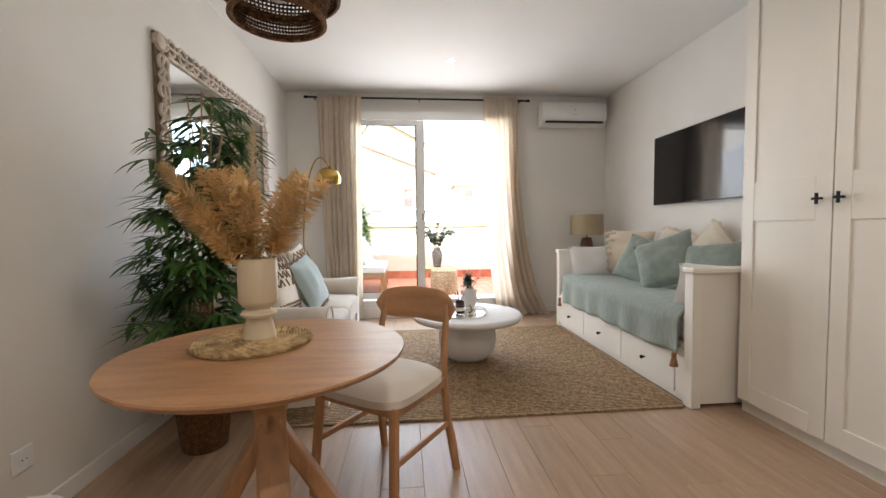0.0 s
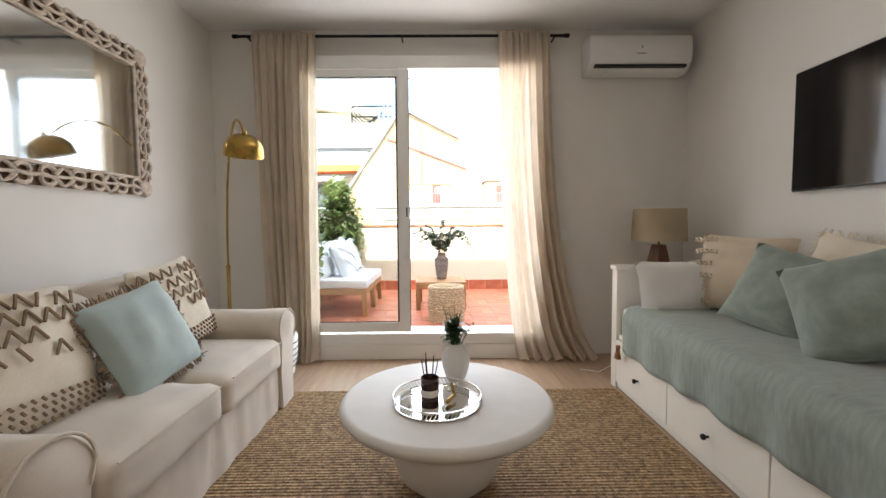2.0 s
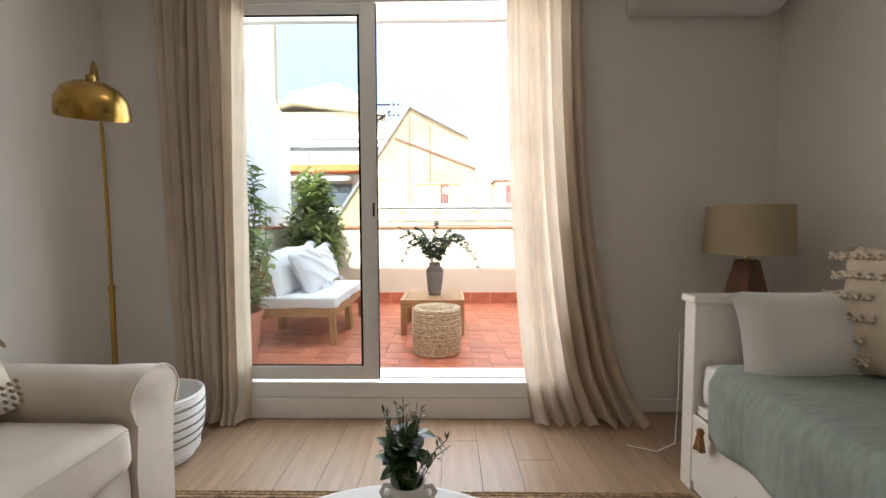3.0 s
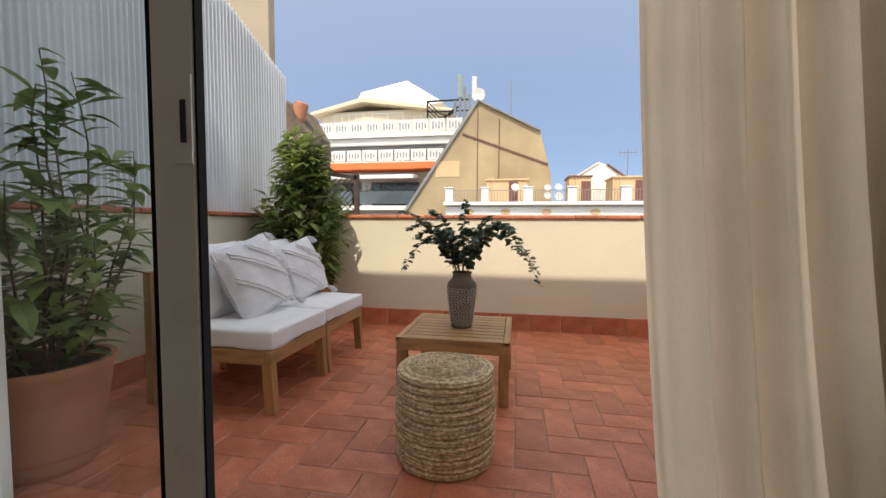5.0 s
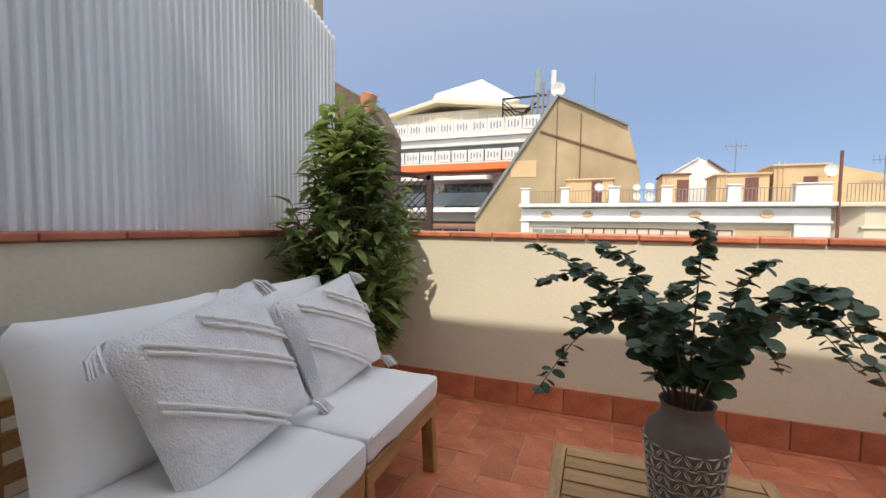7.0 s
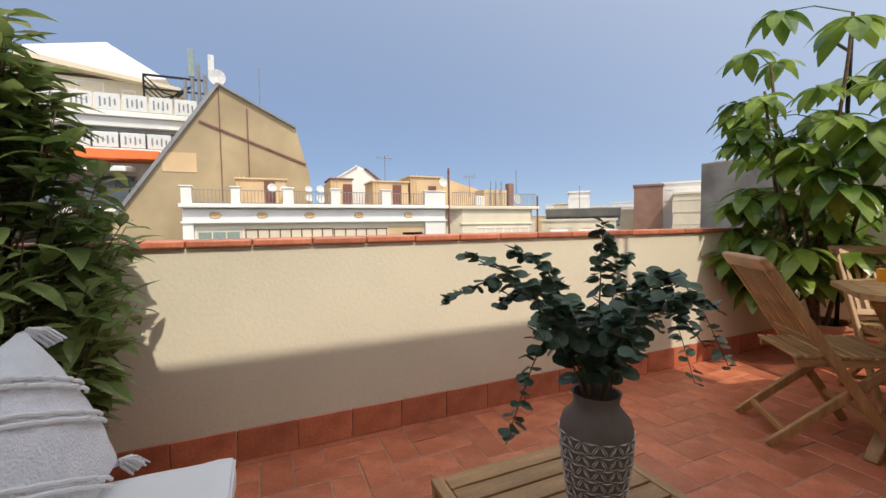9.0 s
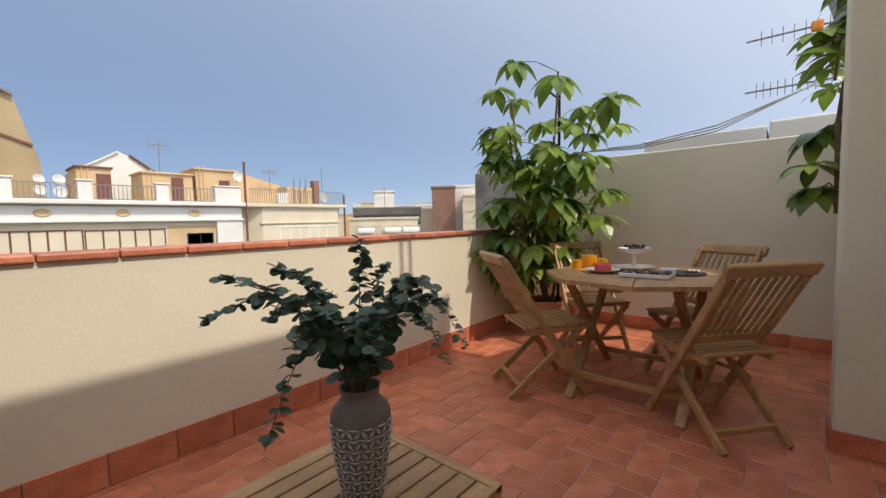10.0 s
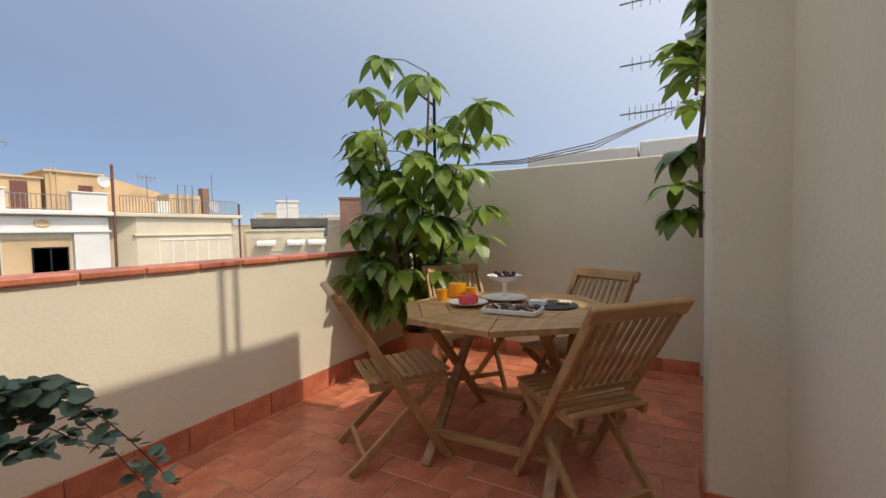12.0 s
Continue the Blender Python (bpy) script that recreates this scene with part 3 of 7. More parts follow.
def throw_pillow(name, m, w, h, d, material, label, seed, group="", stitches="", fringe=None, tassels=None, rows=()):
    """A stuffed cushion standing at the pose m; stitches: yarn pattern on its front (-y)."""
    t = new(name)
    t.matrix_world = m
    tagged(t, label, "cushion", group)
    part("cover", pillow(w, h, d, seed), material, t, smooth=True)
    rng = random.Random(seed)

    def front(x, z):
        u, v = 2 * x / w, 2 * z / h
        return -d / 2 * max(0, (1 - u * u) * (1 - v * v)) ** 0.42 - 0.010
    if stitches == "diamond":
        bm = bmesh.new()
        for z0 in (0.42, 0.30, 0.18, 0.06):
            for i in range(7):
                x = (-0.42 + 0.14 * i) * w
                for s in (-1, 1):
                    if rng.random() < 0.78:
                        a, b = (x, z0 * h), (x + s * 0.06 * w, (z0 - 0.10) * h)
                        pts = [(a[0] + (b[0] - a[0]) * q, front(a[0] + (b[0] - a[0]) * q, a[1] + (b[1] - a[1]) * q), a[1] + (b[1] - a[1]) * q) for q in (0, 0.5, 1)]
                        tube(pts, 0.0055, 5, bm)
        for z0 in (-0.28, -0.33, -0.38, -0.43):
            for i in range(15):
                x = (-0.44 + 0.062 * i) * w
                tube([(x, front(x, z0 * h), z0 * h), (x + 0.022 * w, front(x + 0.022 * w, (z0 - 0.025) * h), (z0 - 0.025) * h)], 0.005, 5, bm)
        part("yarn_pattern", bm, YARN, t, "raised brown yarn diamond pattern", kind="stuff")
    if stitches == "lattice":
        bm = bmesh.new()
        for i in range(6):
            for k in range(5):
                x, z = (-0.45 + 0.05 * k + 0.03 * (i % 2)) * w * 1.3, (0.42 - 0.16 * i) * h
                tube([(x, front(x, z), z), (x + 0.05 * w, front(x + 0.05 * w, z - 0.05 * h), z - 0.05 * h)], 0.007, 5, bm)
                tube([(x + 0.05 * w, front(x + 0.05 * w, z), z), (x, front(x, z - 0.05 * h), z - 0.05 * h)], 0.006, 5, bm)
        part("yarn_pattern", bm, BEIGE, t, "raised knotted yarn pattern", kind="stuff")
    if stitches == "tuft":
        bm = bmesh.new()
        for q, (a, b) in enumerate((((-0.35, 0.40), (0.40, -0.12)), ((-0.42, 0.10), (0.20, -0.42)), ((-0.05, 0.42), (0.44, 0.08)))):
            for side in (0, 0.05):
                pts = []
                for i in range(15):
                    f = i / 14
                    x, z = (a[0] + (b[0] - a[0]) * f) * w, (a[1] + (b[1] - a[1]) * f - side) * h
                    pts.append((x, front(x, z) + 0.004 * math.sin(i * 2.4), z))
                part("tufted_band", tube(pts, 0.005, 6), WHITECLOTH, t, "raised tufted white band")
    if fringe:
        bm = bmesh.new()
        for i in range(220):
            q = rng.random() * 4
            e, f = int(q), q - int(q)
            x, z = ((-w / 2 + f * w, h / 2), (w / 2, h / 2 - f * h), (w / 2 - f * w, -h / 2), (-w / 2, -h / 2 + f * h))[e]
            o = ((0, 1), (1, 0), (0, -1), (-1, 0))[e]
            L = 0.022
            tube([(x * 0.955, 0, z * 0.955), (x * 0.955 + o[0] * L + rng.uniform(-0.008, 0.008), rng.uniform(-0.012, 0.012), z * 0.955 + o[1] * L + rng.uniform(-0.008, 0.008))], 0.004, 4, bm, 0.002)
        part("fringe", bm, fringe, t, "soft frayed eyelash fringe", kind="stuff")
    if tassels:
        for sx in (-1, 1):
            for sz in (-1, 1):
                bm = bmesh.new()
                for i in range(26):
                    a, b = rng.uniform(0, 6.28), rng.uniform(0, 0.9)
                    dx, dy = math.cos(a) * b, math.sin(a) * b
                    tube([(0, 0, 0), (0.025 * dx + sx * 0.02, 0.025 * dy, -0.02), (0.03 * dx + sx * 0.03, 0.03 * dy - 0.008, -0.06)], 0.005, 4, bm, 0.003)
                o = part("tassel", bm, tassels, t)
                o.location = (sx * w * 0.48, -0.01, sz * h * 0.48)
    return t


def lean(x, y, z, facing, back=18, roll=0):
    """Pose of a cushion whose front looks towards the heading (degrees from -y, counter-clockwise), leaning back."""
    return pose(x, y, z) @ pose(0, 0, 0, 0, 0, facing) @ pose(0, 0, 0, -back, 0, 0) @ pose(0, 0, 0, 0, roll, 0)


throw_pillow("cushion", lean(-0.92, 2.90, 0.69, 90, 18, 4), 0.50, 0.48, 0.16, CREAM, "cream cushion with raised brown yarn diamonds on the sofa", 11, "sofa cushions", "diamond")
throw_pillow("cushion", lean(-0.96, 3.74, 0.70, 90, 16, -6), 0.50, 0.48, 0.15, CREAM, "cream cushion with raised brown yarn diamonds on the sofa", 12, "sofa cushions", "diamond")
throw_pillow("cushion", lean(-0.80, 3.30, 0.655, 82, 24, -10), 0.44, 0.42, 0.15, PALEBLUE, "pale blue cushion with brown fringe on the sofa", 13, "sofa cushions", "", YARN)

# coffee table
ct = thing("coffee_table", 0.455, 3.32, 0.012, "round white plaster pedestal coffee table on the rug", "coffee table")
part("tabletop", lathe([(0, 0.318), (0.40, 0.318), (0.432, 0.325), (0.447, 0.343), (0.447, 0.356), (0.436, 0.370), (0.42, 0.374), (0, 0.374)], 72), PLASTER, ct, smooth=50)
part("base", lathe([(0, 0.0), (0.13, 0.0), (0.16, 0.006), (0.205, 0.05), (0.232, 0.12), (0.238, 0.18), (0.225, 0.25), (0.232, 0.285), (0.24, 0.318), (0, 0.318)], 56), PLASTER, ct, smooth=50)

tray = thing("mirror_tray", 0.415, 3.24, 0.387, "round mirrored tray with beaded silver rail on the coffee table", "tray")
part("mirror_plate", lathe([(0, 0), (0.172, 0), (0.175, 0.003), (0.172, 0.006), (0, 0.006)], 56), mat("tray_mirror", (0.85, 0.85, 0.83), 0.03, metal=1.0, var=0.01, bump=0), tray)
bm = tube([(0.178 * math.cos(a), 0.178 * math.sin(a), 0.036) for a in [2 * math.pi * i / 56 for i in range(57)]], 0.0028, 6)
tube([(0.176 * math.cos(a), 0.176 * math.sin(a), 0.006) for a in [2 * math.pi * i / 56 for i in range(57)]], 0.0035, 6, bm)
part("rail", bm, SILVER, tray)
bm = bmesh.new()
for i in range(72):
    a = 2 * math.pi * i / 72
    tube([(0.177 * math.cos(a), 0.177 * math.sin(a), 0.006), (0.182 * math.cos(a + 0.05), 0.182 * math.sin(a + 0.05), 0.022), (0.178 * math.cos(a + 0.09), 0.178 * math.sin(a + 0.09), 0.036)], 0.0018, 4, bm)
part("beading", bm, SILVER, tray)

diff = thing("reed_diffuser", 0.385, 3.25, 0.394, "dark amber glass reed diffuser on the mirrored tray", "diffuser")
part("jar", lathe([(0, 0), (0.034, 0), (0.037, 0.004), (0.037, 0.095), (0.035, 0.097), (0.033, 0.094), (0.033, 0.012), (0, 0.012)], 28), mat("amber_glass", (0.045, 0.012, 0.008), 0.1, var=0.1, bump=0, coat=0.5), diff, smooth=40)
part("label_band", lathe([(0.0373, 0.022), (0.0376, 0.023), (0.0376, 0.048), (0.0373, 0.049)], 28), mat("white_label", (0.7, 0.68, 0.64), 0.6), diff)
for i in range(6):
    a = 1.05 * i
    part("reed", tube([(0.008 * math.cos(a), 0.008 * math.sin(a), 0.02), (0.034 * math.cos(a), 0.03 * math.sin(a), 0.165 + 0.012 * (i % 3))], 0.0022, 5), BLACK, diff)
bottle = thing("gold_bottle", 0.455, 3.20, 0.394, "small gold snuffer lying on the tray", "bottle")
part("body", tube([(0.0, 0.0, 0.012), (0.03, 0.05, 0.02), (0.02, 0.10, 0.05)], 0.009, 8, None, 0.006), BRASS, bottle)

vase = thing("white_vase", 0.502, 3.50, 0.387, "matte white ceramic vase with little handles on the coffee table", "vase")
part("body", lathe([(0, 0), (0.04, 0), (0.046, 0.01), (0.062, 0.06), (0.066, 0.095), (0.056, 0.135), (0.036, 0.155), (0.036, 0.165), (0.04, 0.172), (0.034, 0.17), (0.03, 0.15), (0, 0.12)], 32), PLASTER, vase, smooth=50)
for s in (-1, 1):
    part("handle", tube([(s * 0.034, 0, 0.158), (s * 0.052, 0, 0.160), (s * 0.060, 0, 0.145), (s * 0.052, 0, 0.130)], 0.006, 6), PLASTER, vase)
rng = random.Random(3)
bouquet = thing("bouquet", 0.502, 3.50, 0.545, "bunch of dark green foliage in the white vase", "foliage")
stems, leaves, fine = bmesh.new(), bmesh.new(), bmesh.new()
for i in range(26):
    a, s = rng.uniform(0, 6.28), rng.uniform(0.1, 1.0)
    tip = Vector((0.10 * s * math.cos(a), 0.10 * s * math.sin(a), rng.uniform(0.10, 0.23) * (1.1 - 0.5 * s)))
    base = Vector((0.012 * math.cos(a), 0.012 * math.sin(a), -0.03))
    pts = [base + (tip - base) * f + Vector((0, 0, 0.025 * math.sin(math.pi * f))) for f in (0, 0.3, 0.6, 1)]
    tube(pts, 0.0018, 4, stems, 0.001)
    for k in range(16):
        f = rng.uniform(0.3, 1.0)
        p = base + (tip - base) * f + Vector((0, 0, 0.025 * math.sin(math.pi * f)))
        d = Vector((rng.uniform(-1, 1), rng.uniform(-1, 1), rng.uniform(-0.1, 1.2)))
        if i % 3:
            leaf(fine, p, d, (0, 0, 1), rng.uniform(0.012, 0.022), 0.006, 0.1, 0.2, 2)
        elif f < 0.6:
            leaf(leaves, p, d, (0, 0, 1), rng.uniform(0.04, 0.06), 0.042, 0.5, 0.1, 4, 1.0)
part("stem", stems, LEAF_DARK, bouquet, kind="stuff")
part("fine_leaves", fine, leafmat("olive_sprig", (0.05, 0.07, 0.03), (0.13, 0.12, 0.07)), bouquet)
part("round_leaves", leaves, LEAF_DARK, bouquet)

# day bed
BX, BY0, BY1 = 1.615, 2.225, 4.385
bed = thing("day_bed", BX, BY0, 0.0, "white wooden day bed with three drawers", "day bed")
BL, BD = BY1 - BY0, XR - 0.012 - BX


def panel_end(name, y0, y1):
    e = part(name, box(0.03, BD - 0.03, y0 + 0.012, y1 - 0.012, 0.02, 0.80, 0.003), WHITEWOOD, bed)
    part("post", box(0, 0.06, y0, y1, 0, 0.80, 0.004), WHITEWOOD, e)
    part("post", box(BD - 0.06, BD, y0, y1, 0, 0.80, 0.004), WHITEWOOD, e)
    part("cap", box(-0.012, BD, y0 - 0.012, y1 + 0.012, 0.80, 0.832, 0.008), WHITEWOOD, e)
    return e


panel_end("end_panel", 0, 0.075)
panel_end("end_panel", BL - 0.075, BL)
part("back_panel", box(BD - 0.04, BD, 0.076, BL - 0.076, 0.05, 0.83, 0.004), WHITEWOOD, bed)
part("plinth", box(0.012, 0.03, 0.076, BL - 0.076, 0.01, 0.045, 0.002), WHITEWOOD, bed)
part("slat_base", box(0.02, BD - 0.05, 0.076, BL - 0.076, 0.335, 0.37, 0.002), WHITEWOOD, bed)
cuts = [0.155, 0.795, 1.465, BL - 0.0751]
part("front_stile", box(0.004, 0.03, 0.0755, 0.152, 0.045, 0.334, 0.003), WHITEWOOD, bed)
for a, b in zip(cuts, cuts[1:]):
    d = part("drawer", box(0.0, 0.02, a + 0.003, b - 0.004, 0.05, 0.332, 0.003), WHITEWOOD, bed)
    part("drawer_box", box(0.02, BD - 0.1, a + 0.02, b - 0.02, 0.06, 0.25), WHITEWOOD, d)
    part("knob", lathe([(0, 0), (0.006, 0), (0.006, 0.012), (0.013, 0.018), (0.014, 0.026), (0.010, 0.032), (0, 0.033)], 16, m=pose(0, (a + b) / 2, 0.165, 0, -90, 0)), BLACK, d, "black round knob", smooth=50)
part("mattress", soft_box(0.02, BD - 0.05, 0.08, BL - 0.08, 0.371, 0.565, 0.0, 12, 0.045, 5), WHITECLOTH, bed, smooth=True)

throw = thing("bedspread", BX, BY0, 0.0, "sage green woven throw over the day bed", "throw")
bm = bmesh.new()
prev = None
for i in range(91):
    y = 0.10 + (BL - 0.30) * i / 90
    ring = []
    hem = 0.29 + 0.016 * noise.noise(Vector((y * 3, 0, 0)))
    for k in range(34):
        s = k / 33 * 1.02
        w = noise.noise(Vector((y * 6, s * 4, 1.3)))
        fold = 0.012 * math.sin(y * 21 + 2.2 * noise.noise(Vector((y * 2.2, 5, 0))))
        if s < 0.68:
            x, z = 0.70 - s, 0.578 + 0.006 * w
            if s > 0.60:
                z -= (s - 0.60) ** 2 * 2
        else:
            q = (s - 0.68) / 0.34
            x = 0.02 - 0.035 * min(1, q * 5) - fold * q
            z = 0.563 - q * (0.563 - hem)
        ring.append(bm.verts.new((x, y + 0.006 * w, z)))
    if prev:
        for k in range(33):
            bm.faces.new((prev[k], ring[k], ring[k + 1], prev[k + 1]))
    prev = ring
t = part("cloth", bm, SAGE, throw, smooth=True)
so = t.modifiers.new("thickness", "SOLIDIFY")
so.thickness, so.offset = 0.006, 1


def tassel(parent, x, y, z, material):
    bm = lathe([(0, 0.045), (0.012, 0.04), (0.016, 0.028), (0.012, 0.018)], 12)
    r = random.Random(int(y * 100))
    for i in range(40):
        a, b = r.uniform(0, 6.28), r.uniform(0.2, 1)
        tube([(0.010 * b * math.cos(a), 0.010 * b * math.sin(a), 0.02), (0.026 * b * math.cos(a), 0.026 * b * math.sin(a), -0.045)], 0.004, 4, bm, 0.003)
    o = part("tassel", bm, material, parent, "tan yarn tassel")
    o.location = (x, y, z)


tassel(throw, -0.036, 0.11, 0.265, TASSEL)
tassel(throw, -0.036, BL - 0.19, 0.285, TASSEL)

bol = thing("bed_pillow", 1.78, 4.17, 0.60, "white sheet-covered pillow against the day bed end", "pillow")
part("cover", pillow(0.80, 0.36, 0.17, 31, m=pose(0.28, 0, 0.10, -14, 0, 4)), WHITECLOTH, bol, smooth=True)
bol2 = thing("bed_pillow", 1.80, 2.46, 0.60, "crumpled white pillow against the day bed end", "pillow")
part("cover", pillow(0.70, 0.30, 0.18, 32, m=pose(0.22, 0, 0.08, 12, 4, -3)), WHITECLOTH, bol2, smooth=True)
G = "day bed cushions"
throw_pillow("cushion", lean(2.20, 3.98, 0.81, -60, 16, 2), 0.50, 0.48, 0.15, BEIGE, "beige cushion with knotted pattern on the day bed", 21, G, "lattice")
throw_pillow("cushion", lean(2.36, 3.50, 0.82, -85, 12, 10), 0.46, 0.44, 0.14, CREAM, "cream cushion with frayed edge on the day bed", 22, G, "", CREAM)
throw_pillow("cushion", lean(2.10, 3.56, 0.77, -66, 24, 14), 0.46, 0.44, 0.15, SAGE, "sage green linen cushion on the day bed", 23, G)
throw_pillow("cushion", lean(2.05, 3.14, 0.79, -60, 24, -22), 0.47, 0.45, 0.15, SAGE, "sage green linen cushion on the day bed", 24, G)
throw_pillow("cushion", lean(2.38, 3.05, 0.84, -88, 10, 40), 0.44, 0.42, 0.13, CREAM, "cream cushion standing on its corner on the day bed", 25, G, "", CREAM)
throw_pillow("cushion", lean(2.16, 2.76, 0.75, -70, 24, -8), 0.47, 0.45, 0.15, SAGE, "sage green linen cushion on the day bed", 26, G)
throw_pillow("cushion", lean(2.30, 2.52, 0.80, -100, 14, -4), 0.46, 0.46, 0.14, BEIGE, "beige cushion with knotted pattern on the day bed", 27, G, "lattice")

# wardrobe
wd = thing("wardrobe", 1.872, 2.19, 0.0, "tall cream wardrobe with panelled doors", "wardrobe")
part("carcass", box(0.022, XR - 0.01 - 1.872, -2.0, 0.0, 0.07, 2.44, 0.002), WHITEWOOD, wd)
part("kickboard", box(0.035, 0.05, -2.0, 0.0, 0.0, 0.0695), WHITEWOOD, wd)
for k in range(4):
    y1 = -0.004 - 0.5 * k
    y0 = y1 - 0.494
    d = part("door", box(0.008, 0.02, y0 + 0.07, y1 - 0.07, 0.16, 2.35, 0.0), WHITEWOOD, wd)
    for a, b, c, e in ((y0, y0 + 0.075, 0.075, 2.43), (y1 - 0.075, y1, 0.075, 2.43)):
        part("stile", box(0, 0.0205, a, b, c, e, 0.002), WHITEWOOD, d)
    for c, e in ((0.075, 0.17), (1.10, 1.31), (2.34, 2.43)):
        part("rail", box(0.0004, 0.0205, y0 + 0.0755, y1 - 0.0755, c, e, 0.002), WHITEWOOD, d)
    hy = y0 + 0.045 if k % 2 == 0 else y1 - 0.045
    h = box(-0.028, 0.0, hy - 0.005, hy + 0.005, 1.193, 1.203, 0.001)
    box(-0.036, -0.026, hy - 0.022, hy + 0.022, 1.192, 1.204, 0.002, h)
    box(-0.036, -0.026, hy - 0.006, hy + 0.006, 1.172, 1.224, 0.002, h)
    part("handle", h, BLACK, d, "small black metal handle")

# television
tv = thing("television", XR, 3.355, 1.62, "large black flat television on the wall, switched off", "television")
part("body", box(-0.045, -0.025, -0.60, 0.60, -0.335, 0.33, 0.006), DARKPLASTIC, tv)
part("back_cover", box(-0.025, -0.012, -0.42, 0.42, -0.30, 0.15, 0.006), DARKPLASTIC, tv)
part("mount", box(-0.012, 0.0, -0.2, 0.2, -0.2, 0.1, 0.002), BLACK, tv)
scr = bmesh.new()
vs = [scr.verts.new(q) for q in ((-0.0465, -0.592, -0.325), (-0.0465, 0.592, -0.325), (-0.0465, 0.592, 0.322), (-0.0465, -0.592, 0.322))]
scr.faces.new(vs)
part("screen", scr, SCREEN, tv, "glossy black screen")
part("badge", box(-0.048, -0.0455, -0.02, 0.02, -0.3325, -0.3275), SILVER, tv)

# air conditioner
ac = thing("air_conditioner", 2.015, YW, 2.305, "white wall-mounted split air conditioner", "air conditioner")
bm = bmesh.new()
prof = [(0, 0.005), (-0.10, 0), (-0.145, 0.02), (-0.172, 0.045), (-0.19, 0.075), (-0.195, 0.12), (-0.195, 0.24), (-0.185, 0.265), (-0.16, 0.278), (0, 0.28)]
for x in (-0.40, 0.40):
    prev = [bm.verts.new((x, y, z)) for y, z in prof]
    bm.faces.new(prev if x > 0 else prev[::-1])
vs = bm.verts[:]
m2 = len(prof)
for i in range(m2):
    bm.faces.new((vs[i], vs[(i + 1) % m2], vs[m2 + (i + 1) % m2], vs[m2 + i]))
bmesh.ops.bevel(bm, geom=[e for e in bm.edges], offset=0.006, segments=2, affect="EDGES")
part("housing", bm, PLASTIC, ac, smooth=40)
part("louvre_slot", box(-0.36, 0.36, -0.19, -0.15, 0.028, 0.05, 0.004), DARKPLASTIC, ac, "dark open air slot")
part("flap", box(-0.355, 0.355, -0.168, -0.12, 0.004, 0.012, 0.003, m=pose(0, 0, 0.012, -14)), PLASTIC, ac)
part("grille", box(-0.06, 0.06, -0.185, -0.16, 0.030, 0.034), PLASTIC, ac)
part("badge", box(-0.035, 0.035, -0.1965, -0.194, 0.125, 0.131), SILVER, ac)
part("display", box(0.0, 0.012, -0.197, -0.194, 0.17, 0.19), SILVER, ac)

# wall plates
def wall_plate(name, m, label):
    t = new(name)
    t.matrix_world = m
    tagged(t, label, "socket")
    part("plate", box(-0.042, 0.042, -0.009, 0, -0.042, 0.042, 0.004), PLASTIC, t)
    part("insert", lathe([(0, 0), (0.019, 0), (0.021, 0.002), (0.021, 0.004), (0, 0.001)], 24, m=pose(0, -0.009, 0, 90)), PLASTIC, t)
    return t


s1 = wall_plate("wall_socket", pose(XL, 1.56, 0.27, 0, 0, 90), "white plastic wall socket")
part("hole", lathe([(0, 0), (0.003, 0), (0, 0.001)], 8, m=pose(-0.009, -0.0135, 0, 90)), BLACK, s1)
part("hole", lathe([(0, 0), (0.003, 0), (0, 0.001)], 8, m=pose(0.009, -0.0135, 0, 90)), BLACK, s1)
wall_plate("light_switch", pose(1.47, YW, 1.02), "white light switch by the curtain")

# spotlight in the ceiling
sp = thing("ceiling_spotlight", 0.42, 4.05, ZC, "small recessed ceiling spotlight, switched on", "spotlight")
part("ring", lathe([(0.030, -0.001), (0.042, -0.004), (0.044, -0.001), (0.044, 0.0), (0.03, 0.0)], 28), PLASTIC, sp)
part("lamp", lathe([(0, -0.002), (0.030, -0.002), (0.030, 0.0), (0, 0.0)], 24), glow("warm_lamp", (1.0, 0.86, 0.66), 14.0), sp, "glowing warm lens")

# mirror with carved frame
mir = thing("wall_mirror", XL, 3.345, 1.745, "large mirror in a carved whitewashed wooden frame", "mirror")
WASH = mat("whitewashed_wood", (0.62, 0.53, 0.45), 0.8, var=0.18, scale=18, bump=0.4, fine=90, relief=0.004, grain=0.12)
WASHDARK = mat("carved_wood_ground", (0.24, 0.16, 0.11), 0.9, var=0.2, scale=20, bump=0.3)
MW, MH, FW = 0.905, 0.45, 0.115
part("glass", box(0.012, 0.016, -MW + FW * 0.8, MW - FW * 0.8, -MH + FW * 0.8, MH - FW * 0.8), mat("silvered_glass", (0.86, 0.88, 0.87), 0.015, metal=1.0, var=0.01, bump=0), mir, "clear mirror glass")
for s in (-1, 1):
    part("frame_back", box(0.002, 0.018, -MW + 0.012, MW - 0.012, s * MH - (FW - 0.012 if s > 0 else -0.012), s * MH - (0.012 if s > 0 else -FW + 0.012)), WASHDARK, mir)
    part("frame_back", box(0.002, 0.018, s * MW - (FW - 0.012 if s > 0 else -0.012), s * MW - (0.012 if s > 0 else -FW + 0.012), -MH + FW - 0.012, MH - FW + 0.012), WASHDARK, mir)
    part("inner_bead", tube([(0.028, -MW + FW, s * (MH - FW)), (0.028, MW - FW, s * (MH - FW))], 0.009, 8), WASH, mir)
    part("inner_bead", tube([(0.028, s * (MW - FW), -MH + FW), (0.028, s * (MW - FW), MH - FW)], 0.009, 8), WASH, mir)


